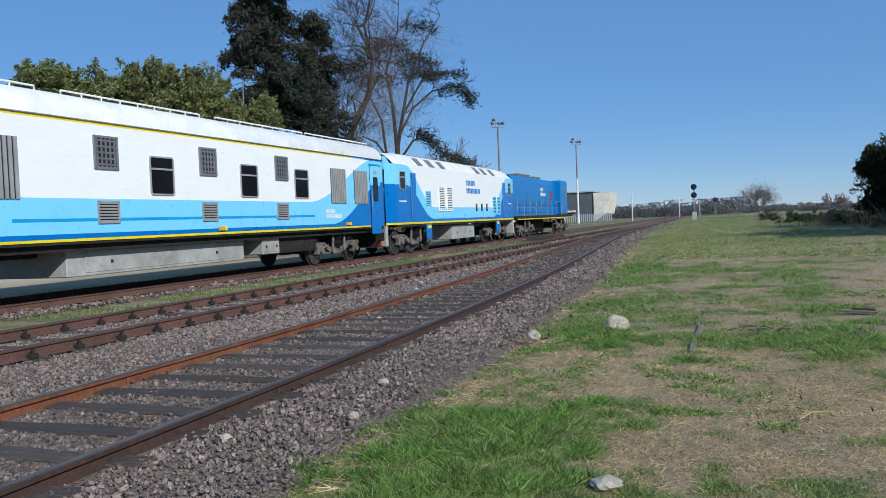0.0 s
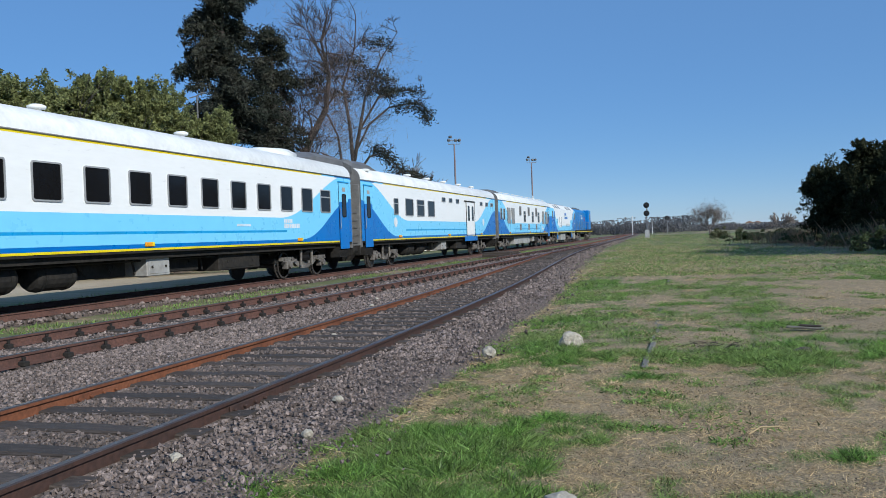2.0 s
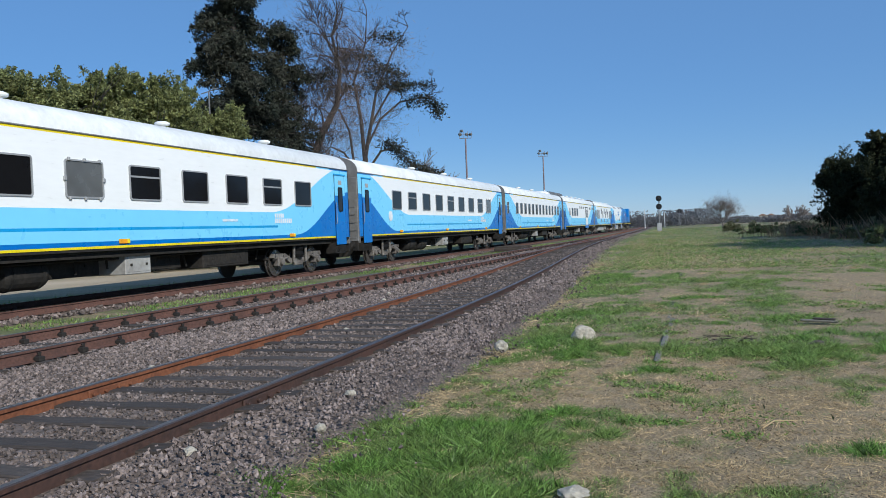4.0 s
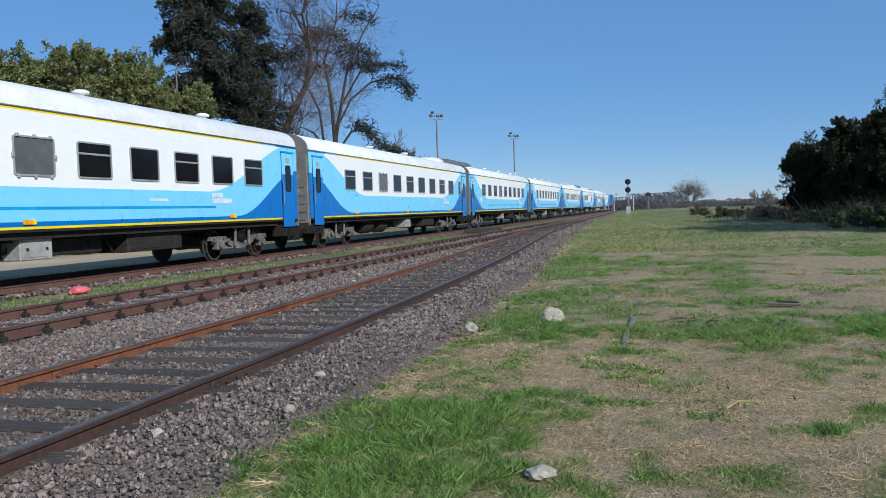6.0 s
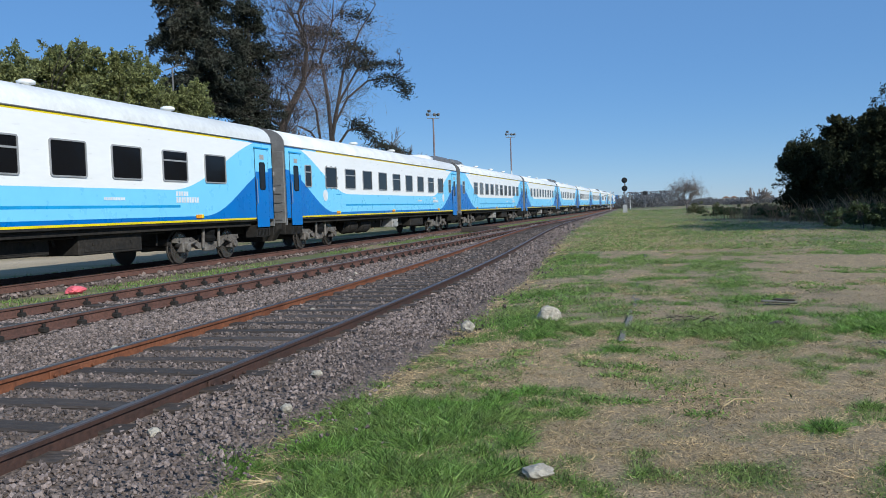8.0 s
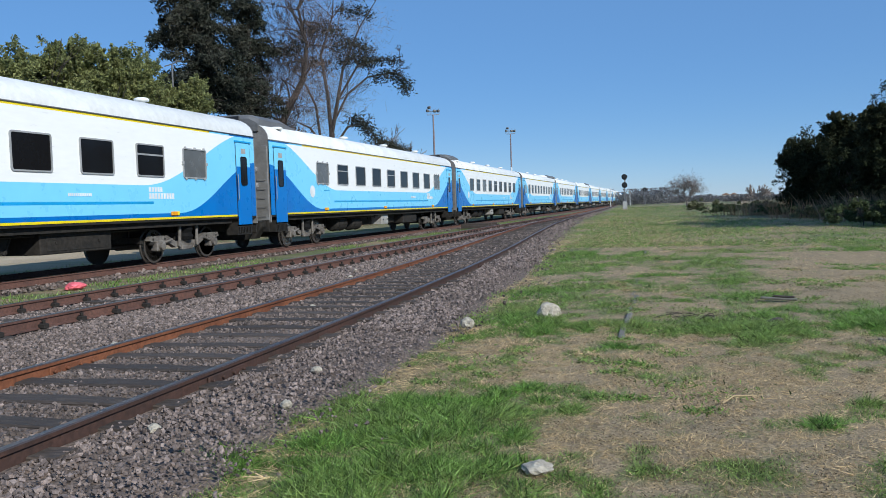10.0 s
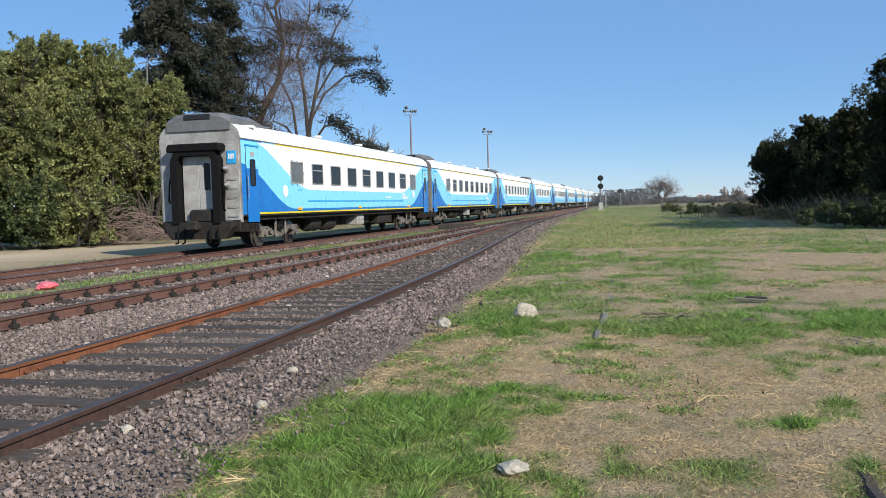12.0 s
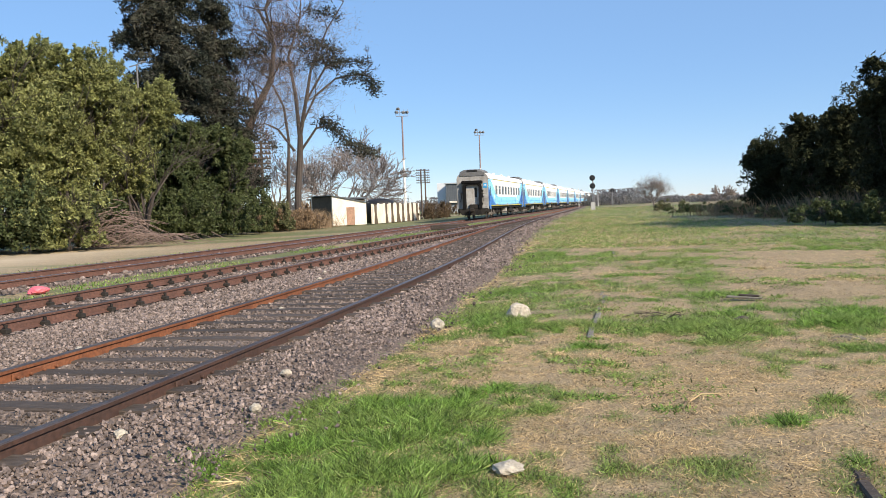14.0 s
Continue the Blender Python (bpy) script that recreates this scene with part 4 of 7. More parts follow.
def underside(parent, length, seed):
    r = random.Random(seed)
    lo = -length / 2 + 6.0
    part("air_tank", TANK_MESH, None, parent, at=pose(0.75, lo + 1.5, 0.72))
    part("air_tank", TANK_MESH, None, parent, at=pose(0.70, lo + 3.2 + r.random() * 0.4, 0.70))
    part("equipment_box", BOX_MESH, None, parent, "pale grey equipment box", at=pose(0.30, lo + 6.2 + r.random() * 0.6, 0.52))
    part("battery_box", BIGBOX_MESH, None, parent, at=pose(0.1, length / 2 - 8.2, 0.50))
    part("equipment_box", BOX_MESH, None, parent, "pale grey equipment box", at=pose(-0.1, lo + 8.4, 0.55))
    # two more boxes, added partly to fill in the dark shade under the floor
    part("battery_box", BIGBOX_MESH, None, parent, at=pose(-0.3, lo + 4.6, 0.55))
    part("battery_box", BIGBOX_MESH, None, parent, at=pose(-0.2, length / 2 - 11.2, 0.56))
    b = Build()
    # deep sill and wide tray in black, also in place of shade here
    b.box(-0.35, 0.35, -length / 2 + 0.1, length / 2 - 0.1, 0.70, 1.14, 0)
    b.box(-1.0, 0.6, -length / 2 + 5.6, length / 2 - 5.6, 0.92, 1.12, 0)
    for k in range(14):
        y = -length / 2 + 5.9 + (length - 11.8) * k / 13
        b.tube([(0.9, y, 0.95), (0.9, y + r.uniform(-0.3, 0.3), 0.55 + 0.25 * r.random())], 0.03, 5)
    for s in (-1, 1):
        b.box(s * 1.30 - 0.06, s * 1.30 + 0.06, -length / 2 + 1.4, length / 2 - 1.4, 0.98, 1.14, 0)
        b.tube([(s * 1.05, -length / 2 + 5.8, 0.93), (s * 1.05, length / 2 - 5.8, 0.93)], 0.03, 6)
    for s in (-1, 1):
        b.box(-0.14, 0.14, s * (length / 2 + 0.22) - 0.25, s * (length / 2 + 0.22) + 0.25, 0.72, 0.98, 0, c=0.03)
    for k in range(9):
        y = -length / 2 + 2 + (length - 4) * k / 8
        b.box(-1.25, 1.25, y - 0.05, y + 0.05, 0.98, 1.13, 0)
    part("underframe", b, M_UNDER, parent, "black underframe with couplers")


SHELLS = {}


def coach(label, length, rear="door", front="door", units=(), windows=9, hazy=(), split=(0, 4, 7), seed=0, emblem=True, first=4.2, pitch=2.08, wins=WIN, last=False, framed=(), front_emblem=False, stripe=True):
    c = thing("passenger_coach", label, "railway coach", group="train coaches")
    key = (length, stripe, "door" in rear, "door" in front)
    if key not in SHELLS:
        SHELLS[key] = (shell(*key), roof_mesh(length))
    part("body", SHELLS[key][0], None, c, "white side with light and deep blue waves and yellow sill line")
    part("roof", SHELLS[key][1], None, c, "dusty off-white curved roof")
    h = length / 2
    coach_end(c, -h, True, last)
    coach_end(c, h, False)
    for side in (1, -1):
        for k in range(windows):
            kind = "hazy" if k in hazy else "framed" if k in framed else "split" if k in split else "plain"
            window(c, wins[kind], -h + first + k * pitch, side)
        for where, y in ((rear, -h + 0.82), (front, h - 0.82)):
            if "door" in where:
                d = part("door", DOOR_MESH, None, c, "folding blue entrance door", at=pose(side * HALF, y, 0, 0, 0, 0 if side > 0 else 180))
                part("door_window", DGLASS_MESH, None, d, at=pose(0.03, 0, 2.62))
                part("entrance_step", STEP_MESH, None, c, at=pose(side * HALF, y, 0, 0, 0, 0 if side > 0 else 180))
            if "small" in where:
                window(c, SMALL, y + (0.0 if "door" not in where else 1.1 if y < 0 else -1.1), side)
        for y in (-h + 4.75, -0.6, h - 4.7):
            part("marker_light", AMBER_MESH, None, c, "amber side marker light", at=pose(side * (HALF + 0.002), y, FLOOR + 0.15, 0, 0, 0 if side > 0 else 180))
        if emblem:
            part("round_emblem", DISC_MESH, None, c, at=pose(side * (HALF + 0.003), -h + 3.5, 2.02, 0, 0, 0 if side > 0 else 180))
        if front_emblem:
            part("round_emblem", DISC_MESH, None, c, at=pose(side * (HALF + 0.003), h - 3.5, 2.02, 0, 0, 0 if side > 0 else 180))
        part("data_panel", SPEC_MESH, None, c, at=pose(side * (HALF + 0.002), -h + 4.9, 2.0, 0, 0, 0 if side > 0 else 180))
        part("lettering", TEXT_MESH, None, c, "illegible white lettering", at=pose(side * (HALF + 0.003), h - 5.2, 1.74, 0, 0, 0 if side > 0 else 180))
        part("number_bars", NUM_MESH, None, c, "illegible white number", at=pose(side * (HALF + 0.003), h - 8.4, 1.80, 0, 0, 0 if side > 0 else 180))
    for u in units:
        back = u == "rear"
        part("air_unit", UNIT_MESH, None, c, "dark grey rooftop air-conditioning hood", at=pose(0, (-h - 0.04) if back else (h + 0.04), 0, 0, 0, 0 if back else 180))
        if not back:
            part("roof_hood", BULGE_MESH, None, c, at=pose(0, h - 5.6, 0))
    for k in range(3):
        part("roof_vent", VENT_MESH, None, c, at=pose(0.45, -3 + k * 5.5, CROWN - 0.05))
    underside(c, length, seed)
    for y in (-h + 3.6, h - 3.6):
        bogie(c, y)
    return c


BODY = 24.85
LABEL = "white and blue passenger coach with yellow sill line"
PITCH = 25.8
train = []           # (thing, distance of its middle behind the front boundary of coach 3)


def boundary(k, t):
    """Place of the k-th coupling along the main line at t seconds."""
    # the driver's speed wavers a little
    waver = np.interp(t, [0, 0.5, 1, 1.5, 2, 2.5, 3, 4.2, 5.5, 6, 6.5, 7, 7.5, 8.7, 10, 10.5, 11, 11.5, 12, 12.5, 13, 13.5, 14],
                      [-0.7, -0.14, -0.8, 0.2, 0.27, -0.17, 0.23, 0.3, 0.42, -0.16, 0.1, 0.08, -0.55, -0.45, -0.48, 0.7, -0.16, 0.11, 0.4, 0.2, -0.25, -0.2, 0.0])
    return 18.16 + 25.04 * (t - 1.5) + 0.0091 * (t - 1.5) ** 2 + float(waver) - (k - 2) * PITCH


def coaches():
    trio = (1, 4, 7)
    spec = {3: dict(rear="small", units=("front",), split=(12,), windows=13, first=3.87, pitch=1.54, wins=NARROW, emblem=False),
            4: dict(hazy=(8,), split=trio, first=4.33), 5: dict(units=("rear",), hazy=(3,), first=4.4),
            6: dict(front="door small", units=("front",), hazy=(2,), split=(0, 1, 4, 7), first=4.15, stripe=False, emblem=False),
            7: dict(rear="small", units=("rear",), hazy=(1, 4), split=(0, 5, 7, 9), windows=10, first=4.48, pitch=1.9, emblem=False),
            8: dict(rear="door small", front="door small", units=("front",), split=trio, first=4.12, framed=(0, 8), front_emblem=True),
            9: dict(units=("rear",), hazy=(2,), split=trio, first=4.5), 10: dict(units=("rear",), hazy=(0, 8), split=(1, 4), first=4.5),
            11: dict(units=("rear",), hazy=(0, 8), split=trio, first=4.61, emblem=False), 12: dict(units=("rear",), hazy=(0, 8), split=trio, first=4.60, front_emblem=True)}
    for k in range(3, 13):
        extra = {3: "", 12: ", the last one"}.get(k, "")
        train.append((coach(LABEL + extra, BODY, seed=k, last=k == 12, **spec[k]), (k - 2 - 0.5) * PITCH))


def baggage_coach():
    c = thing("baggage_coach", "white and blue luggage coach with sliding double doors", "railway coach", group="train coaches")
    length, h = BODY, BODY / 2
    part("body", shell(length, True, True, False), None, c, "white side with light and deep blue waves and yellow sill line")
    part("roof", roof_mesh(length), None, c, "dusty off-white curved roof")
    coach_end(c, -h, True)
    coach_end(c, h, False)
    sd = Build()
    for s in (-1, 1):
        sd.box(0.006, 0.03, s * 0.48 - 0.46, s * 0.48 + 0.46, 1.30, 3.30, 0, c=0.008)
    sd.box(0.0, 0.06, -1.4, 1.1, 3.34, 3.40, 1)
    sd.box(0.0, 0.035, 0.98, 1.02, 1.2, 3.34, 1).box(0.0, 0.035, -1.02, -0.98, 1.2, 3.34, 1)
    slide = sd.mesh("sliding_door", [M_WHITE, M_UNDER])
    skirt = Build()
    skirt.box(0.0, 0.04, -1.5, 1.5, 0.92, 1.22, 0, c=0.01)
    skirt = skirt.mesh("door_skirt", M_DARK)
    for side in (1, -1):
        turn = 0 if side > 0 else 180
        d = part("door", DOOR_MESH, None, c, "folding blue entrance door", at=pose(side * HALF, -h + 0.82, 0, 0, 0, turn))
        part("door_window", DGLASS_MESH, None, d, at=pose(0.03, 0, 2.62))
        part("entrance_step", STEP_MESH, None, c, at=pose(side * HALF, -h + 0.82, 0, 0, 0, turn))
        window(c, PLAIN_SMALL, -h + 4.3, side)
        for y, kind in ((6.2, "plain"), (7.95, "split"), (9.75, "plain")):
            window(c, WIN[kind], -h + y, side)
        for y in (12.1, 13.5, 14.95, 20.75, 22.25, 23.75):
            window(c, HATCH, -h + y, side, 3.30)
        s = part("sliding_door", slide, None, c, "white double sliding luggage doors", at=pose(side * HALF, -h + 17.9, 0, 0, 0, turn))
        for q in (-0.48, 0.48):
            part("door_window", DGLASS_MESH, None, s, at=pose(0.03, q, 2.62))
        part("door_skirt", skirt, None, c, at=pose(side * HALF, -h + 17.9, 0, 0, 0, turn))
        part("round_emblem", DISC_MESH, None, c, at=pose(side * (HALF + 0.003), -h + 4.2, 2.0, 0, 0, turn))
        part("round_emblem", DISC_MESH, None, c, at=pose(side * (HALF + 0.003), h - 3.6, 2.1, 0, 0, turn))
        for y in (-h + 4.75, 0.6, h - 4.3):
            part("marker_light", AMBER_MESH, None, c, "amber side marker light", at=pose(side * (HALF + 0.002), y, FLOOR + 0.15, 0, 0, turn))
    part("air_unit", UNIT_MESH, None, c, "dark grey rooftop air-conditioning hood", at=pose(0, -h - 0.04, 0))
    for k in range(5):
        part("roof_vent", VENT_MESH, None, c, at=pose(0.5, -3.5 + k * 3.3, CROWN - 0.06))
    underside(c, length, 40)
    for y in (-h + 3.6, h - 3.6):
        bogie(c, y)
    train.append((c, -0.5 * PITCH))


def grille_mesh(name, w, h, slats, m):
    b = Build()
    b.box(0, 0.012, -w / 2, w / 2, -h / 2, h / 2, 1)
    for z in (-h / 2, h / 2):
        b.box(0.0, 0.03, -w / 2 - 0.02, w / 2 + 0.02, z - 0.02, z + 0.02, 0)
    for y in (-w / 2, w / 2):
        b.box(0.0, 0.03, y - 0.02, y + 0.02, -h / 2, h / 2, 0)
    for k in range(slats):
        z = -h / 2 + h * (k + 0.5) / slats
        b.box(0.01, 0.028, -w / 2, w / 2, z - h / slats * 0.28, z + h / slats * 0.28, 0)
    return b.mesh(name, [m, M_BLACK])


def ribs_mesh(name, w, h, n):
    b = Build()
    b.box(0, 0.012, -w / 2, w / 2, -h / 2, h / 2, 1)
    for k in range(n):
        y = -w / 2 + w * (k + 0.5) / n
        b.box(0.01, 0.035, y - w / n * 0.3, y + w / n * 0.3, -h / 2, h / 2, 0)
    return b.mesh(name, [M_FRAME, M_BLACK])


def mesh_screen():
    b = Build()
    b.box(0, 0.012, -0.34, 0.34, -0.34, 0.34, 1)
    for s in (-0.34, 0.34):
        b.box(0, 0.04, -0.36, 0.36, s - 0.025, s + 0.025, 0).box(0, 0.04, s - 0.025, s + 0.025, -0.36, 0.36, 0)
    for k in range(-2, 3):
        b.box(0.01, 0.03, -0.34, 0.34, k * 0.13 - 0.02, k * 0.13 + 0.02, 0).box(0.01, 0.03, k * 0.13 - 0.02, k * 0.13 + 0.02, -0.34, 0.34, 0)
    return b.mesh("screen", [M_STEEL, M_BLACK])


VAN = 23.1


def power_van():
    c = thing("generator_van", "white and blue generator van with grilles and roof rails", "railway van", group="train coaches")
    h = VAN / 2
    part("body", shell(VAN, True, False, True), None, c, "white side with light and deep blue waves and yellow sill line")
    part("roof", roof_mesh(VAN), None, c, "pale grey curved roof")
    coach_end(c, -h, True)
    coach_end(c, h, False)
    screen, lou, ribs = mesh_screen(), grille_mesh("louvre", 0.62, 0.46, 7, M_FRAME), ribs_mesh("side_grille", 1.12, 1.2, 9)
    for side in (1, -1):
        turn = 0 if side > 0 else 180
        def put(name, me, y, z, label=""):
            return part(name, me, None, c, label, at=pose(side * (HALF + 0.002), y, z, 0, 0, turn))
        for y in (8.57, 12.24, 15.90):
            put("screen", screen, -h + y - 0.4, 3.10, "square steel mesh screen")
            put("louvre", lou, -h + y - 0.4, 1.80, "louvred vent")
        for y in (10.41, 14.14, 17.1):
            window(c, VAN_WINDOW, -h + y - 0.4, side, 2.66)
        for y in (4.19, 5.77, 19.75, 21.55):
            put("side_grille", ribs, -h + y - 0.5, 2.66, "ribbed grey air grille")
        for y in (1.0, 2.0):
            window(c, SMALL, -h + y, side)
        for y in (h - 0.8,):
            d = part("door", DOOR_MESH, None, c, "blue entrance door", at=pose(side * HALF, y, 0, 0, 0, turn))
            part("door_window", DGLASS_MESH, None, d, at=pose(0.03, 0, 2.62))
        for y in (-h + 4.0, 0.8, h - 3.2):
            part("marker_light", AMBER_MESH, None, c, "amber side marker light", at=pose(side * (HALF + 0.002), y, FLOOR + 0.15, 0, 0, turn))
        put("lettering", TEXT_MESH, h - 4.2, 1.55, "illegible white lettering")
        # roof walkway rails
        b = Build()
        for y0 in (-9.5, -4.0, 1.5, 6.5):
            b.tube([(0, y0, 0), (0, y0, 0.16), (0, y0 + 4.8, 0.16), (0, y0 + 4.8, 0)], 0.022, 6)
            for k in range(1, 8):
                b.tube([(0, y0 + 0.6 * k, 0), (0, y0 + 0.6 * k, 0.16)], 0.016, 5)
        part("roof_rail", b, M_ROOF, c, "pale roof walkway rail", at=pose(side * 0.95, 0, CROWN - 0.17))
    part("air_unit", UNIT_MESH, None, c, "dark grey rooftop air-conditioning hood", at=pose(0, -h - 0.04, -0.12))
    part("fuel_tank", LONGBOX_MESH, None, c, "long pale grey fuel tank", at=pose(0, -1.0, 0.42))
    part("equipment_box", BOX_MESH, None, c, "pale grey equipment box", at=pose(0.30, 3.6, 0.52))
    part("battery_box", BIGBOX_MESH, None, c, at=pose(0.1, 5.3, 0.50))
    b = Build()
    b.box(-0.35, 0.35, -h - 0.3, h + 0.3, 0.86, 1.14)
    for s in (-1, 1):
        b.box(s * 1.30 - 0.06, s * 1.30 + 0.06, -h + 1.4, h - 1.4, 0.98, 1.14)
    part("underframe", b, M_UNDER, c, "black underframe with couplers")
    for y in (-h + 3.4, h - 3.4):
        bogie(c, y)
    train.append((c, -PITCH - 12.0))


def loco_bogie(parent, y, axles=3):
    g = part("bogie", BOGIE_MESH, None, parent, "grimy three-axle bogie", at=Matrix.Translation((0, y, 0)) @ Matrix.Diagonal((1.04, 1.25, 1.1, 1)))
    for w in (-1.45, 0.0, 1.45):
        part("wheelset", WHEEL_MESH, None, g, "steel wheelset with bright treads", at=pose(0, w, 0))
    return g


def box_loco():
    """Full-width diesel locomotive with a cab at each end."""
    c = thing("diesel_locomotive", "white and blue box-cab diesel locomotive", "locomotive", group="locomotives")
    length = 19.9
    h = length / 2
    b = Build()
    n = 96
    ys = [-h + length * k / n for k in range(n + 1)]
    for side in (-1, 1):
        rows = []
        for y in ys:
            d = h - abs(y)
            deep = 1.42 + 1.45 * (1 - ease((d - 1.9) / 3.2)) if d > 0 else 2.87
            light = 1.95 + (EAVE - 1.95) * (1 - ease((d - 1.8) / 3.4))
            inset = max(0.0, 0.9 - d) * 0.16
            zs = [1.22, 1.30, min(deep, EAVE), max(deep, min(EAVE, light)), EAVE]
            rows.append([(side * (HALF - inset), y, z) for z in zs])
        for i in range(n):
            for j in range(4):
                p = [rows[i][j], rows[i + 1][j], rows[i + 1][j + 1], rows[i][j + 1]]
                if abs(p[0][2] - p[3][2]) + abs(p[1][2] - p[2][2]) < 2e-3:
                    continue
                b.add(p if side > 0 else p[::-1], [(0, 1, 2, 3)], (3, 2, 1, 0)[j])
    b.box(-HALF + 0.02, HALF - 0.02, -h + 0.9, h - 0.9, 1.12, 1.22, 4)
    part("body", b, [M_WHITE, M_LIGHT, M_DARK, M_YELLOW, M_UNDER], c, "white, light blue and deep blue flanks")
    r = Build()
    rows = []
    for y, lift, w in ((-h + 0.75, -0.05, 0.96), (-h + 1.6, -0.02, 1.0), (-h + 2.2, 0.02, 1.0), (h - 2.2, 0.02, 1.0), (h - 1.6, -0.02, 1.0), (h - 0.75, -0.05, 0.96)):
        rows.append([(w * x, y, z) for x, z in ((HALF, EAVE), (1.12, 4.12 + lift), (0.8, 4.24 + lift), (-0.8, 4.24 + lift), (-1.12, 4.12 + lift), (-HALF, EAVE))])
    r.loft(rows, 0, closed=False)
    for k in range(7):
        r.box(-0.6, 0.6, -5.5 + k * 1.7, -4.3 + k * 1.7, 4.22, 4.34, 1, c=0.03)
    roof = part("roof", r, [M_ROOF, M_GREY], c, "white chamfered roof")
    hatch = Build()
    hatch.box(-0.24, 0.24, -0.32, 0.32, 0, 0.02, 0, c=0.008)
    hm = hatch.mesh("roof_window", M_MESH)
    for y in (-6.2, -4.7, -3.2, 2.4, 3.7, 5.3):
        for s in (1, -1):
            part("roof_window", hm, None, roof, at=pose(s * 1.31, y, 3.93, 0, s * 47, 0))
    for s in (-1, 1):
        f = Build()
        rows = []
        for z, y, w in ((1.22, h - 0.15, HALF - 0.16), (2.55, h, HALF - 0.14), (2.62, h - 0.02, HALF - 0.14), (3.55, h - 0.55, HALF - 0.15), (4.05, h - 0.78, 1.08)):
            rows.append([(w, s * (h - 0.9), z), (w, s * y, z), (-w, s * y, z), (-w, s * (h - 0.9), z)])
        f.loft(rows, 0)
        for k in range(len(f.f) - 2):
            f.m[k] = 1 if k // 4 >= 2 else 0
        f.m[-1] = 1
        cab = part("cab_front", f, [M_DARK, M_LIGHT], c, "deep and light blue cab front")
        ws = Build()
        for q in (-1, 1):
            ws.add([(q * 0.66 - 0.55, s * (h + 0.005), 2.68), (q * 0.66 + 0.55, s * (h + 0.005), 2.68), (q * 0.66 + 0.5, s * (h - 0.5), 3.48), (q * 0.66 - 0.5, s * (h - 0.5), 3.48)], [(0, 1, 2, 3) if s < 0 else (3, 2, 1, 0)])
        part("windscreen", ws, M_GLASS, cab)
        p = Build()
        p.box(-1.35, 1.35, s * (h - 0.12) - 0.1, s * (h - 0.12) + 0.1, 0.35, 1.22, 0, c=0.04)
        for k in range(-2, 3):
            p.box(k * 0.5 - 0.12, k * 0.5 + 0.12, s * h - 0.03, s * h + 0.03, 0.42, 1.1, 1)
        part("snow_plough", p, [M_PALE, M_RED], c, "white and red striped buffer skirt")
    vent_a, vent_b, lou = grille_mesh("louvre", 0.75, 1.15, 14, M_WHITE), grille_mesh("louvre", 0.6, 0.62, 8, M_LIGHT), grille_mesh("louvre", 0.62, 1.0, 12, M_LIGHT)
    for side in (1, -1):
        turn = 0 if side > 0 else 180
        def put(name, me, y, z, label=""):
            return part(name, me, None, c, label, at=pose(side * (HALF + 0.002), y, z, 0, 0, turn))
        for y in (-3.7, -2.6):
            put("louvre", vent_a, y, 2.35, "tall louvred air intake")
        put("louvre", vent_b, -5.5, 2.35)
        for y in (5.1, 6.0):
            put("louvre", lou, y, 2.05)
        for k in range(3):
            w = Build()
            w.box(0, 0.02, -0.12, 0.12, -0.2, 0.2, 0, c=0.008)
            part("port_window", w, M_GLASS, c, at=pose(side * (HALF + 0.002), 1.7 + k * 0.95, 1.95, 0, 0, turn))
        for y in (-h + 1.5, h - 1.5):
            window(c, PLAIN_SMALL, y, side, 3.05)
            put("number_bars", NUM_MESH, y, 2.15, "illegible white number")
        for y in (-h + 2.7, h - 2.7):
            d = Build()
            d.box(0.0, 0.02, -0.30, 0.30, 1.35, 3.4, 0, c=0.006)
            d.tube([(0.02, -0.4, 1.5), (0.08, -0.4, 1.52), (0.08, -0.4, 3.0), (0.02, -0.4, 3.02)], 0.014, 5, 1)
            part("cab_door", d, [M_DARK, M_STEEL], c, "deep blue cab door", at=pose(side * HALF, y, 0, 0, 0, turn))
        put("lettering", bars_mesh("lettering", [(-1.3, 0.22, 1.5, 0.26), (-1.3, -0.18, 2.4, 0.26)], M_DARK), 1.4, 2.85, "illegible dark blue lettering")
        for y in (-5.6, 5.6):
            st = Build()
            st.box(0, 0.06, -0.3, 0.3, 0.55, 1.2, 0, c=0.015).box(0.05, 0.07, -0.2, 0.2, 1.0, 1.14, 1)
            part("step_panel", st, [M_DARK, M_YELLOW], c, at=pose(side * HALF, y, 0, 0, 0, turn))
    part("fuel_tank", box_mesh(2.6, 3.6, 0.7, M_PALE, "fuel_tank"), None, c, "grey fuel tank", at=pose(0, 0, 0.38))
    for y in (-6.5, 6.5):
        loco_bogie(c, y)
    train.append((c, -PITCH - 33.95))


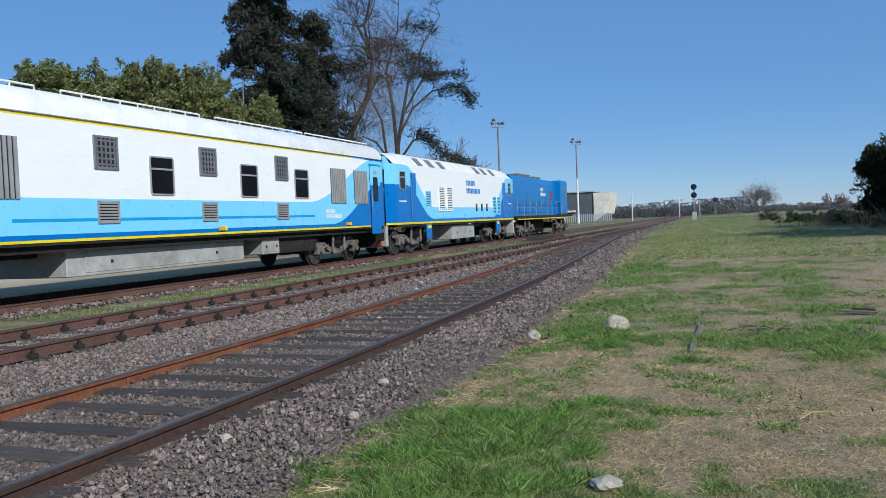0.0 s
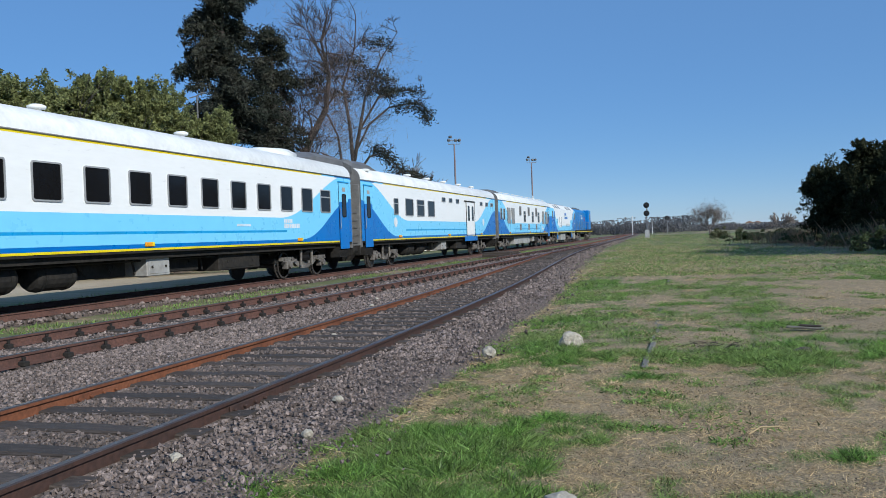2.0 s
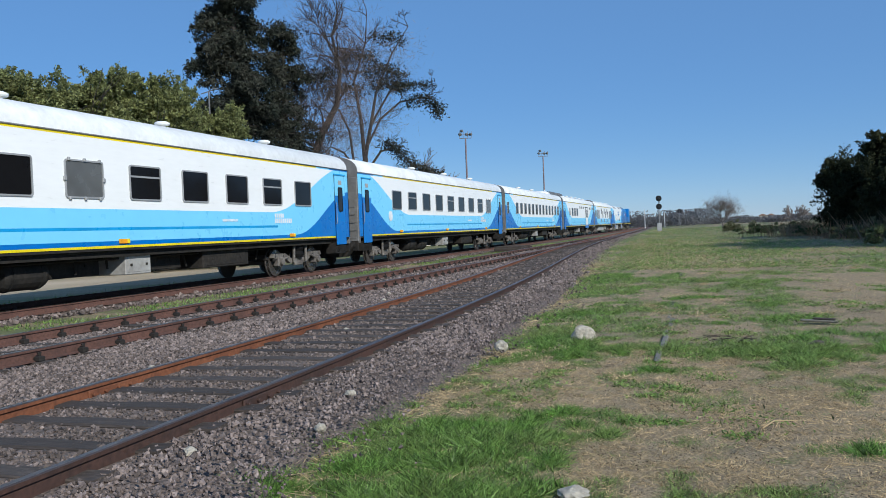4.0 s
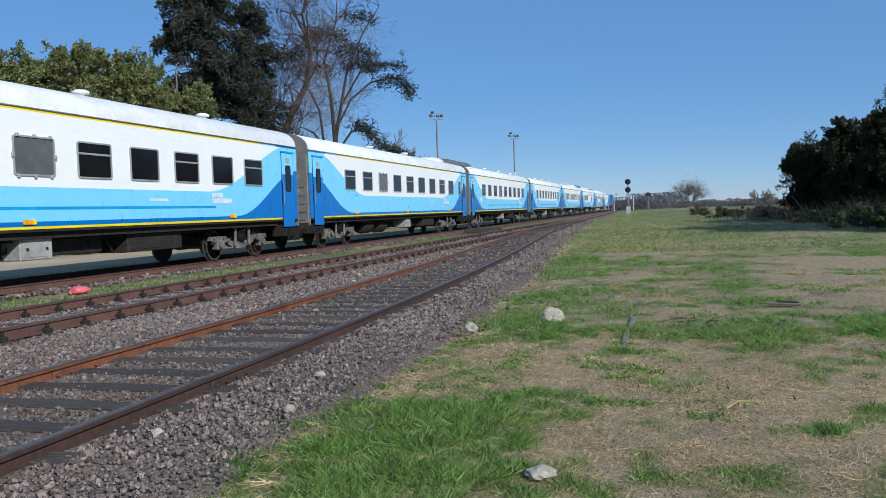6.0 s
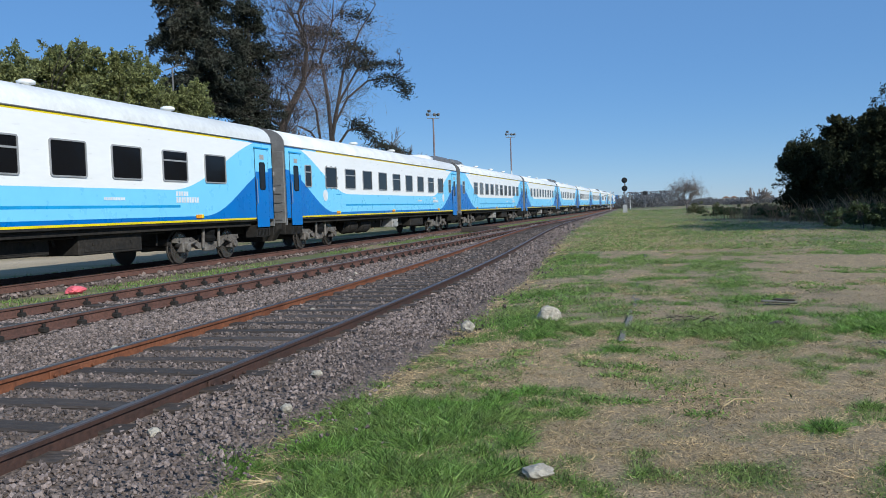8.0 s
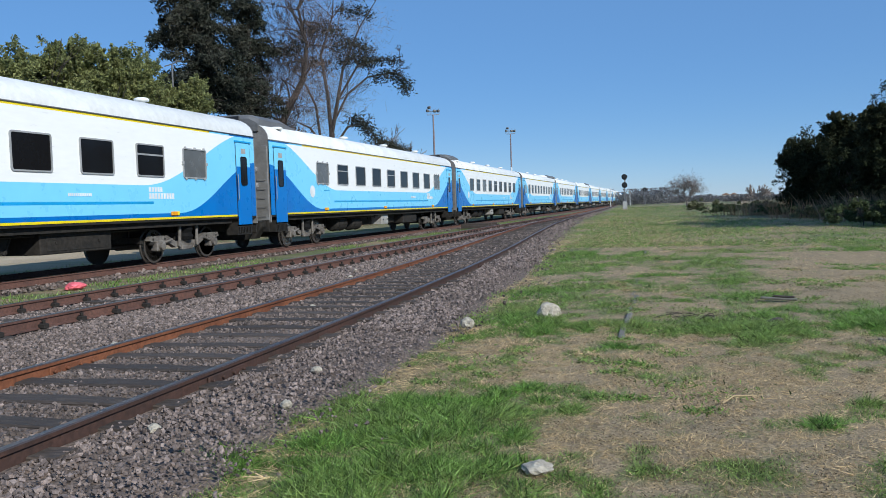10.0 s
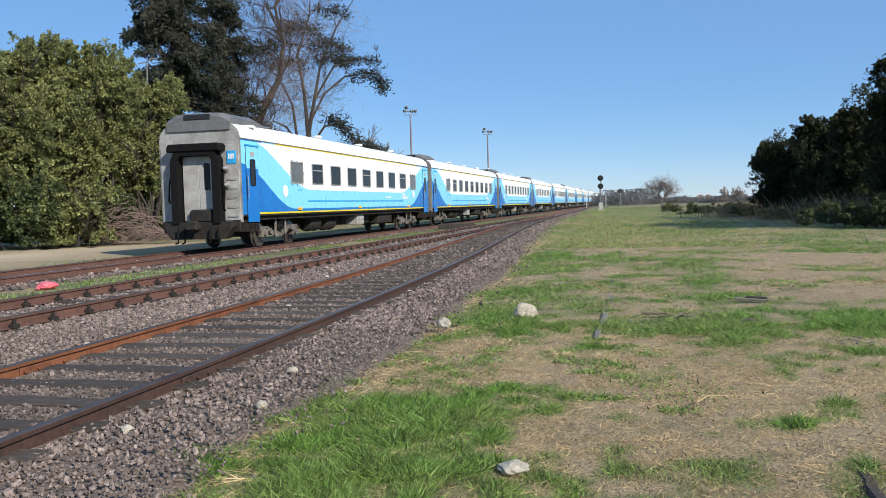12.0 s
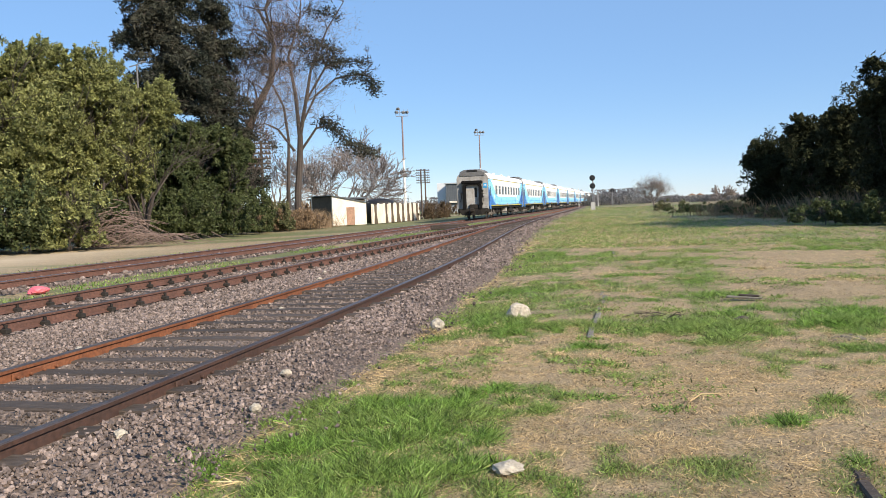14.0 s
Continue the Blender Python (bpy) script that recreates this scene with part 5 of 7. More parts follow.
def hood_loco():
    """Blue hood diesel with side walkways and railings."""
    c = thing("hood_locomotive", "plain blue hood diesel locomotive with walkway railings", "locomotive", group="locomotives")
    h = 9.3
    b = Build()
    b.box(-1.45, 1.45, -h, h, 1.15, 1.42, 0, c=0.03)
    part("deck", b, M_UNDER, c, "black deck")
    b = Build()
    rows = []
    for y in (-h + 0.9, -h + 1.0, h - 4.4):
        rows.append([(x, y, z) for x, z in ((1.0, 1.4), (1.0, 3.75), (0.75, 4.1), (-0.75, 4.1), (-1.0, 3.75), (-1.0, 1.4))])
    b.loft(rows, 0)
    hood = part("hood", b, M_BLUELOCO, c, "blue engine hood with doors")
    hd = Build()
    hd.box(0.0, 0.02, -0.85, 0.85, 1.6, 3.3, 0, c=0.006)
    hm = hd.mesh("hood_door", M_BLUELOCO)
    for k in range(5):
        part("hood_door", hm, None, hood, at=pose(0.998, -6.1 + k * 2.0, 0))
    b = Build()
    b.box(-0.7, 0.7, -5.6, -2.2, 4.05, 4.32, 0, c=0.05).box(-0.6, 0.6, -0.5, 1.4, 4.05, 4.3, 0, c=0.05)
    part("radiator_hatch", b, M_UNIT, hood, "dark roof radiator housings")
    b = Build()
    b.box(-1.45, 1.45, h - 4.4, h - 2.0, 1.4, 4.15, 0, c=0.1)
    cab = part("cab", b, M_BLUELOCO, c, "blue cab")
    for s in (1, -1):
        window(c, PLAIN_SMALL, h - 3.2, s * 0.97, 3.2)
    b = Build()
    b.box(-1.0, 1.0, h - 2.0, h - 0.6, 1.4, 3.0, 0, c=0.08)
    part("nose", b, M_BLUELOCO, c, "short blue nose")
    for s in (1, -1):
        r = Build()
        r.tube([(s * 1.42, -h + 0.2, 2.45), (s * 1.42, h - 4.5, 2.45)], 0.02, 6)
        r.tube([(s * 1.42, -h + 0.2, 1.95), (s * 1.42, h - 4.5, 1.95)], 0.016, 6)
        for k in range(9):
            y = -h + 0.2 + k * (2 * h - 4.7) / 8
            r.tube([(s * 1.42, y, 1.42), (s * 1.42, y, 2.45)], 0.02, 6)
        part("railing", r, M_STEEL, c, "thin steel walkway railing")
        y_ = Build()
        y_.box(0, 0.02, -h, h, 1.17, 1.23)
        part("sill_stripe", y_, M_YELLOW, c, at=pose(s * 1.452, 0, 0, 0, 0, 0 if s > 0 else 180))
        part("lettering", bars_mesh("lettering", [(-0.9, 0.2, 0.9, 0.24), (-0.9, -0.15, 1.7, 0.24)], M_LETTER), None, c, "illegible white lettering", at=pose(s * 1.016, 0.3, 3.0, 0, 0, 0 if s > 0 else 180))
        w = Build()
        w.box(0, 0.02, -0.3, 0.3, -0.3, 0.3, 0)
        part("red_panel", w, M_RED, c, at=pose(s * 1.016, 3.0, 2.9, 0, 0, 0 if s > 0 else 180))
    t = Build()
    t.lathe([(-2.0, 0.3), (-1.9, 0.62), (1.9, 0.62), (2.0, 0.3)], (0, 0, 0.75), "y", 20)
    part("fuel_tank", t, M_UNDER, c, "black fuel tank")
    for y in (-6.0, 6.0):
        loco_bogie(c, y)
    train.append((c, -PITCH - 53.7))


coaches()
baggage_coach()
power_van()
box_loco()
hood_loco()
# ---------------------------------------------------------------- plants
def polar(az, d, z=0.0):
    """A place d metres off at az degrees clockwise from the track's heading."""
    return (d * math.sin(radians(az)), d * math.cos(radians(az)), z)


def facing(az, d, z=0.0):
    x, y, z = polar(az, d, z)
    return pose(x, y, z, 0, 0, -az)


def leaves(points, size, rng_, flat=0.0, stretch=1.6):
    """Small pointed leaves at random turns round the points."""
    n = len(points)
    a, b = rng_.normal(size=(n, 3)), rng_.normal(size=(n, 3))
    a[:, 2] *= 1 - flat
    b[:, 2] *= 1 - flat
    a /= np.linalg.norm(a, axis=1)[:, None]
    b -= a * (a * b).sum(1)[:, None]
    b /= np.linalg.norm(b, axis=1)[:, None]
    s = (size * (0.55 + 0.9 * rng_.random(n)))[:, None]
    v = np.stack([points - a * s * stretch * 0.45 - b * s * 0.35, points - a * s * stretch * 0.15 + b * s * 0.65, points + a * s * stretch * 0.6], 1)
    return v.reshape(-1, 3), np.arange(3 * n).reshape(-1, 3)


def blob(centre, radii, n, rng_, clump=0.115, per=85, fill=0.30, floor=0.15):
    """Leaf places in uneven clumps over an ellipsoid, with some inside."""
    k = max(4, n // per)
    d = rng_.normal(size=(k, 3))
    d /= np.linalg.norm(d, axis=1)[:, None]
    r = 0.72 + 0.36 * rng_.random(k)
    inside = rng_.random(k) < fill
    r[inside] *= 0.3 + 0.6 * rng_.random(inside.sum())
    cc = d * r[:, None]
    i = rng_.integers(0, k, n)
    p = cc[i] + np.clip(rng_.normal(size=(n, 3)), -1.6, 1.6) * (clump * (0.6 + 0.8 * rng_.random(k)))[i][:, None]
    p = np.asarray(centre) + p * np.asarray(radii)
    return p[p[:, 2] > floor]


def crown(name, blobs, material, parent, size, seed, label="", flat=0.0):
    r = np.random.default_rng(seed)
    pts = np.concatenate([blob(c, rad, n, r) for c, rad, n in blobs])
    v, f = leaves(pts, size, r, flat)
    return part(name, cloud(name, v, f, material), None, parent, label)


def spray_crown(name, blobs, material, parent, size, seed, label="", up=0.55, per=75, reach=0.34, stretch=2.1):
    """Leaves along short sprigs that stand out of the blobs, upwards and outwards."""
    r = np.random.default_rng(seed)
    pts = []
    for c, rad, n in blobs:
        k = max(4, n // per)
        d = r.normal(size=(k, 3))
        d /= np.linalg.norm(d, axis=1)[:, None]
        P = np.asarray(c) + d * np.asarray(rad) * (0.25 + 0.70 * r.random(k) ** 0.6)[:, None]
        way = d + np.array((0, 0, up)) + 0.45 * r.normal(size=(k, 3))
        way /= np.linalg.norm(way, axis=1)[:, None]
        L = reach * np.mean(rad) * (0.5 + 1.0 * r.random(k))
        i = r.integers(0, k, n)
        u = r.random(n)
        q = P[i] + way[i] * (L[i] * u)[:, None] + r.normal(size=(n, 3)) * (L[i] * 0.26 * (1.15 - 0.85 * u))[:, None]
        pts.append(q[q[:, 2] > 0.15])
    v, f = leaves(np.concatenate(pts), size, r, 0.0, stretch)
    return part(name, cloud(name, v, f, material), None, parent, label)


def limbs(b, start, direction, length, radius, depth, r, spread=0.55, droop=0.0, split=(2, 3), minr=0.006, twigs=None):
    """Forking limbs; the last forks go to twigs as thin blades."""
    steps = 3
    p, d = Vector(start), Vector(direction).normalized()
    path, radii = [p.copy()], [radius]
    for k in range(steps):
        d = (d + Vector((r.gauss(0, 0.16), r.gauss(0, 0.16), r.gauss(0, 0.12) + 0.05 - droop))).normalized()
        p = p + d * (length / steps)
        path.append(p.copy())
        radii.append(max(minr, radius * (1 - 0.42 * (k + 1) / steps)))
    b.tube(path, radii, 7 if radius > 0.08 else 5 if radius > 0.03 else 3)
    if depth <= 0:
        return
    for k in range(r.randint(*split) + (1 if depth < 3 else 0)):
        i = r.choice((1, 2, 3, 3)) if depth < 4 else r.choice((2, 3, 3))
        ax = Vector((r.gauss(0, 1), r.gauss(0, 1), r.gauss(0, 0.6))).normalized()
        nd = (d + ax * spread * r.uniform(0.7, 1.5)).normalized()
        limbs(b, path[i], nd, length * r.uniform(0.6, 0.88), max(minr, radii[i] * r.uniform(0.5, 0.72)), depth - 1, r, spread, droop, split, minr)


def broadleaf(label, az, d, height, spread, seed, material=M_LEAF, n=90000, size=0.078, low=True):
    t = thing("tree", label, "tree", facing(az, d), group="shrubby trees")
    r = random.Random(seed)
    b = Build()
    for k in range(4):
        limbs(b, (r.uniform(-0.5, 0.5), r.uniform(-0.3, 0.3), 0), (r.uniform(-0.5, 0.5), r.uniform(-0.3, 0.3), 1), height * 0.34, 0.13, 3, r, 0.5, minr=0.015)
    part("trunk", b, M_BARK, t, "crooked brown stems")
    bl = []
    for k in range(9):
        a = r.uniform(0, 2 * math.pi)
        q = r.uniform(0.1, 0.62)
        z = height * r.uniform(0.35, 0.80)
        rad = spread * r.uniform(0.34, 0.55) * (1.15 - 0.5 * z / height)
        bl.append(((math.cos(a) * q * spread, math.sin(a) * q * spread * 0.7, z), (rad, rad * 0.9, rad * r.uniform(0.8, 1.15)), n // 12))
    for k in range(3):
        x = r.uniform(-0.5, 0.5) * spread
        bl.append(((x, r.uniform(-0.4, 0.2) * spread, height * 0.86), (spread * 0.27, spread * 0.27, height * 0.15), n // 12))
    if low:
        bl.append(((0, -0.2 * spread, height * 0.2), (spread * 0.85, spread * 0.5, height * 0.2), n // 6))
    spray_crown("crown", bl, material, t, size, seed)
    return t


LUSH = "tall olive-green shrubby tree beside the railway"
for _az, _d, _h, _w, _s in ((-47.5, 47, 9.6, 4.2, 1), (-45.4, 48, 10.2, 4.0, 6), (-43.3, 46, 10.2, 4.4, 2), (-39.7, 46, 10.3, 4.2, 3), (-36.6, 47, 10.1, 4.0, 4), (-33.9, 49, 8.9, 3.4, 5)):
    broadleaf(LUSH, _az, _d, _h, _w, _s, low=False)
for _az, _d, _h, _w, _s in ((-31.8, 57, 7.6, 3.2, 11), (-29.4, 60, 7.8, 3.4, 12), (-28.0, 64, 7.0, 2.7, 13), (-33.5, 54, 5.5, 2.6, 14)):
    broadleaf("dark green evergreen shrub tree at the wood's edge", _az, _d, _h, _w, _s, M_LEAF2, 36000, 0.12)


def cedar(az, d, H, span, count, seed):
    t = thing("cedar_tree", "tall dark green cedar with dense drooping boughs", "tree", facing(az, d), group="cedars")
    r, rr = random.Random(seed), np.random.default_rng(seed)
    b = Build()
    b.tube([(0, 0, 0), (0.1, 0, H * 0.25), (-0.1, 0.1, H * 0.5), (0.05, 0, H * 0.75), (0, 0, H)], [0.55, 0.45, 0.32, 0.16, 0.03], 10)
    pts = []
    for k in range(count):
        z = 2.5 + (H - 3.0) * (k + r.random()) / count
        f = 1 - (z / H) ** 1.5
        reach = (1.2 + span * f) * r.uniform(0.45, 1.25)
        a = r.uniform(0, 2 * math.pi)
        tip = Vector((math.cos(a) * reach, math.sin(a) * reach, z + r.uniform(-0.6, 0.5) - 0.1 * reach))
        mid = Vector((math.cos(a) * reach * 0.5, math.sin(a) * reach * 0.5, z + 0.25))
        b.tube([(0, 0, z), mid, tip], [0.10 * f + 0.03, 0.06 * f + 0.02, 0.012], 5)
        n = int(260 + 420 * reach / 4)
        u = 0.2 + 0.85 * rr.random(n)
        line = np.where(u[:, None] < 0.5, np.array((0, 0, z)) + (np.array(mid) - np.array((0, 0, z))) * (u[:, None] * 2), np.array(mid) + (np.array(tip) - np.array(mid)) * (u[:, None] * 2 - 1))
        wide = 0.16 + 0.42 * np.sin(np.clip(u, 0, 1) * math.pi)
        off = rr.normal(size=(n, 3)) * np.stack([wide * 0.8, wide * 0.8, 0.17 + 0 * u], 1)
        off[:, 2] -= 0.9 * rr.random(n) ** 2 * wide
        pts.append(line + off)
    part("trunk", b, M_BARK, t)
    v, f = leaves(np.concatenate(pts), 0.10, rr, 0.1, 3.0)
    part("crown", cloud("crown", v, f, M_CEDAR), None, t, "near-black needle boughs")


cedar(-31.6, 66, 26.0, 3.7, 200, 21)
cedar(-28.4, 71, 20.0, 2.6, 70, 22)


def pad(points, r, n, size_y=0.5, hang=0.35):
    """Needle places along a bough."""
    pts = []
    P = np.array(points, float)
    for i in range(len(P) - 1):
        m = int(n * 0.75) // (len(P) - 1)
        u = r.random(m)[:, None]
        q = P[i] + (P[i + 1] - P[i]) * u + r.normal(size=(m, 3)) * np.array((0.38, size_y, 0.20))
        q[:, 2] -= hang * r.random(m) ** 2
        pts.append(q)
    return np.concatenate(pts)


def twig_cloud(parent, nodes, n, material, seed, length=0.9, thick=0.022):
    """Fine bare twigs round the forks of a tree."""
    r = np.random.default_rng(seed)
    N = np.array(nodes, float)
    i = r.integers(0, len(N), n)
    off = r.normal(size=(n, 3)) * N[i, 3:4] * np.array((1, 0.8, 0.8))
    v, f = leaves(N[i, :3] + off, thick, r, 0.0, length / thick)
    return part("twig_haze", cloud("twig_haze", v, f, material), None, parent, "haze of fine bare twigs")


def dying_cedar():
    """A half-dead cedar: bare forks with a few needle boughs left."""
    t = thing("half_dead_cedar", "half-dead cedar with bare limbs and few needle boughs", "tree", facing(-23.6, 76))
    r, rr = random.Random(33), np.random.default_rng(33)
    b = Build()
    def stem(path, r0, r1):
        n = len(path)
        b.tube([(x, r.gauss(0, 0.25) * (i > 0), z) for i, (x, z) in enumerate(path)], [r0 + (r1 - r0) * i / (n - 1) for i in range(n)], 9)
    stem([(0.3, 0), (0.3, 3), (0.6, 6), (0.75, 8.5)], 0.36, 0.25)
    stem([(-0.6, 0), (-0.5, 4), (-0.3, 8), (-0.6, 11), (-1.5, 13)], 0.18, 0.08)
    forks = [[(0.75, 8.5), (1.4, 11.5), (2.0, 14.5), (3.6, 18), (5.2, 20.5)], [(0.7, 8.3), (0.5, 12), (0.0, 15.5), (1.2, 19), (1.4, 21.5)],
             [(0.7, 9), (2.3, 12), (4.2, 13.6), (6.8, 14.0), (7.8, 13.2)], [(0.75, 7), (2.2, 9), (3.6, 9.4), (5.2, 7.6), (7.4, 6.4)],
             [(0.2, 7), (-1.2, 9.0), (-2.4, 9.6), (-3.2, 9.0)], [(1.4, 11.5), (3.2, 14.4), (5.0, 15.2), (7.2, 15.1)]]
    for k, path in enumerate(forks):
        stem(path, 0.20 if k < 2 else 0.13, 0.03)
        for x, z in path[1:]:
            for _ in range(2 if k in (0, 1) else 1):
                limbs(b, (x, 0, z), (r.uniform(-1, 0.7), r.uniform(-0.8, 0.8), r.uniform(0.1, 1.0)), r.uniform(1.2, 2.2) * (0.9 if x < 3 else 0.35), 0.045, 3, r, 0.6, minr=0.012)
    part("trunk", b, M_BARK, t, "bare grey-brown trunk and limbs")
    # needle boughs: flat tops, ragged hanging undersides
    pts = [pad([(-1.6, 0.2, 17.6), (0.2, 0.3, 18.3), (2.0, 0.2, 17.8)], rr, 1500, 0.8, 0.7), pad([(1.0, 0.3, 16.6), (2.8, 0.3, 17.0), (4.4, 0.2, 16.2)], rr, 1700, 0.8, 0.9),
           pad([(1.6, -0.3, 15.2), (3.0, -0.4, 15.5), (4.6, -0.3, 15.0)], rr, 1100, 0.7, 0.8), pad([(3.6, 0, 14.8), (5.2, 0, 15.3), (7.3, 0.2, 15.2)], rr, 900, 0.35, 0.5),
           pad([(4.6, 0, 13.7), (6.4, 0.2, 14.2), (7.5, 0.2, 13.4), (7.8, 0.2, 12.6)], rr, 1500, 0.5, 0.9), pad([(2.6, 0, 9.9), (3.4, 0, 9.6), (4.2, 0, 9.0)], rr, 1000, 0.5, 0.6),
           pad([(4.0, 0, 8.9), (5.2, 0, 7.8), (6.4, 0, 7.3), (7.5, 0, 6.9)], rr, 1700, 0.5, 0.9), pad([(-3.4, 0.4, 9.7), (-2.3, 0.4, 8.6), (-1.4, 0.3, 7.4)], rr, 800, 0.5, 0.9),
           pad([(-2.6, 0, 14.4), (-1.0, 0, 15.2), (0.6, 0, 14.8)], rr, 900, 0.7, 0.6), pad([(2.0, 0.1, 19.6), (3.6, 0.1, 19.9), (4.6, 0.1, 19.2)], rr, 700, 0.6, 0.5)]
    v, f = leaves(np.concatenate(pts), 0.11, rr, 0.3, 2.6)
    part("foliage", cloud("foliage", v, f, M_CEDAR), None, t, "sparse dark needle boughs")
    twig_cloud(t, [(x, 0, z, 1.5) for p in (forks[0], forks[1]) for x, z in p[1:4]] + [(-1.5, 0, 12.5, 1.4), (-0.6, 0, 10, 1.3)], 6000, M_TWIG, 331, 0.8, 0.018)
    # leaning neighbour, brown and mostly bare
    t = thing("leaning_tree", "leaning bare tree with brown tangled twigs", "tree", facing(-26.4, 73))
    b = Build()
    b.tube([(0, 0, 0), (-0.4, 0, 4), (-0.6, 0, 7.5), (0.6, 0.2, 10.5), (2.0, 0.2, 13), (2.4, 0, 16), (1.8, 0, 19), (2.6, 0, 22)], [0.42, 0.38, 0.36, 0.32, 0.25, 0.17, 0.10, 0.04], 9)
    for z, x in ((7.5, -0.6), (9, 0), (10.5, 0.6), (11, 0.8), (12, 1.4), (13, 2.0), (14.5, 2.2), (16, 2.4), (17, 2.2), (18, 2.0), (19, 1.8)):
        for _ in range(3):
            limbs(b, (x, 0.1, z), (r.uniform(-1.2, 0.6), r.uniform(-0.8, 0.8), r.uniform(-0.1, 1.0)), r.uniform(1.6, 3.0), 0.08, 4, r, 0.6, minr=0.014)
    part("trunk", b, M_BARK, t)
    pts = [pad([(-3.5, 0, 16.6), (-1.0, 0, 15.6), (2.0, 0, 15.9)], rr, 1700, 0.8, 0.8), pad([(-3.0, 0, 13.5), (-1.0, 0, 12.8)], rr, 900, 0.8, 0.9),
           pad([(-3.4, 0, 10.5), (-1.4, 0, 9.6), (0.2, 0, 8.4)], rr, 1600, 1.0, 1.2), pad([(-3.2, 0, 7.5), (-0.4, 0, 6.6), (0.9, 0, 5.8)], rr, 1700, 1.0, 1.4), pad([(-2.5, 0, 4.5), (-0.4, 0, 4.2), (0.4, 0, 3.0)], rr, 1300, 1.0, 1.4)]
    twig_cloud(t, [(x + dx, 0, z, 1.3) for z, x in ((6.5, -0.6), (8, -0.4), (9.5, 0), (11, 0.8), (12.5, 1.4), (14, 2.0), (16, 2.2), (18, 2.0), (20, 1.6)) for dx in (-1.8, 0.0, 1.2)], 9500, M_PINKTWIG, 332, 0.9, 0.018)
    v, f = leaves(np.concatenate(pts), 0.13, rr, 0.2, 2.4)
    part("foliage", cloud("foliage", v, f, M_CEDAR), None, t, "dark needle boughs")


dying_cedar()


def bare_tree(label, az, d, height, spread, seed, depth=5, minr=0.012, base=0.25, splitn=(2, 3), material=M_TWIG):
    t = thing("bare_tree", label, "tree", facing(az, d), group="bare winter trees")
    r = random.Random(seed)
    b = Build()
    b.tube([(0, 0, 0), (0.05, 0, height * 0.12), (0, 0, height * 0.25)], [base, base * 0.85, base * 0.75], 8)
    for k in range(6):
        a = 2 * math.pi * k / 6 + r.uniform(-0.3, 0.3)
        limbs(b, (0, 0, height * r.uniform(0.17, 0.25)), (math.cos(a) * spread, math.sin(a) * spread, r.uniform(0.5, 1.1)), height * 0.30, base * 0.5, depth, r, 0.48, minr=minr, split=splitn)
    part("trunk", b, material, t, "pale bare branches and twigs")
    return t


_t = bare_tree("wide leafless tree with fine pale twigs", -20.2, 100, 10.0, 1.6, 51, 5, 0.03, 0.3, (3, 3))
_q = random.Random(9)
twig_cloud(_t, [(6.2 * math.cos(a) * s, 3.5 * _q.uniform(-1, 1), 3.2 + 5.4 * math.sin(a) * s, 0.8) for a in [math.pi * k / 26 for k in range(27)] for s in (0.65, 0.85, 1.0)], 5200, M_TWIG, 510, 1.2, 0.03)
_t = bare_tree("round leafless tree in the field", 1.1, 150, 4.7, 1.0, 52, 4, 0.022, 0.2, (3, 3))
twig_cloud(_t, [(2.6 * math.cos(a) * s, _q.uniform(-1, 1), 2.6 + 2.4 * math.sin(a) * s, 0.6) for a in [math.pi * k / 12 for k in range(13)] for s in (0.5, 0.8, 1.0)], 2600, M_TWIG, 520, 0.9, 0.026)
bare_tree("small leafless tree far across the field", 5.5, 190, 4.8, 1.2, 53, 3, 0.06, 0.2, (3, 3))
bare_tree("leafless tree behind the shrubs", -50.0, 66, 10.5, 0.9, 54, 4, 0.03)
bare_tree("leafless tree behind the shrubs", -24.8, 90, 8.5, 0.9, 55, 4, 0.02)


def evergreen(az, d, height, spread, seed):
    t = thing("evergreen_tree", "dense near-black evergreen tree at the field's edge", "tree", facing(az, d), group="dark evergreens")
    r = random.Random(seed)
    b = Build()
    for k in range(3):
        limbs(b, (r.uniform(-0.3, 0.3), 0, 0), (r.uniform(-0.3, 0.3), r.uniform(-0.3, 0.3), 1), height * 0.26, 0.16, 2, r, 0.5, minr=0.02)
    part("trunk", b, M_BARK, t)
    bl = [((0, 0, height * 0.5), (spread * 0.75, spread * 0.75, height * 0.42), 13000), ((0, 0, height * 0.2), (spread * 0.9, spread * 0.8, height * 0.2), 9000)]
    for k in range(11):
        a, q = r.uniform(0, 2 * math.pi), r.uniform(0.4, 0.75)
        z = height * r.uniform(0.2, 0.86)
        rad = spread * r.uniform(0.26, 0.42)
        bl.append(((math.cos(a) * q * spread, math.sin(a) * q * spread, z), (rad, rad, rad * 0.9), 3400))
    spray_crown("crown", bl, M_EVER, t, 0.085, seed, "", 0.15, 70, 0.42, 2.6)


for _k, (_az, _d, _h, _w) in enumerate(((8.7, 63, 6.1, 2.2), (11.1, 59, 6.9, 2.0), (13.5, 54, 7.8, 2.2), (16.4, 48, 9.2, 2.6), (19.6, 43, 10.5, 3.0), (23.5, 40, 11, 3.4))):
    evergreen(_az, _d, _h, _w, 60 + _k)


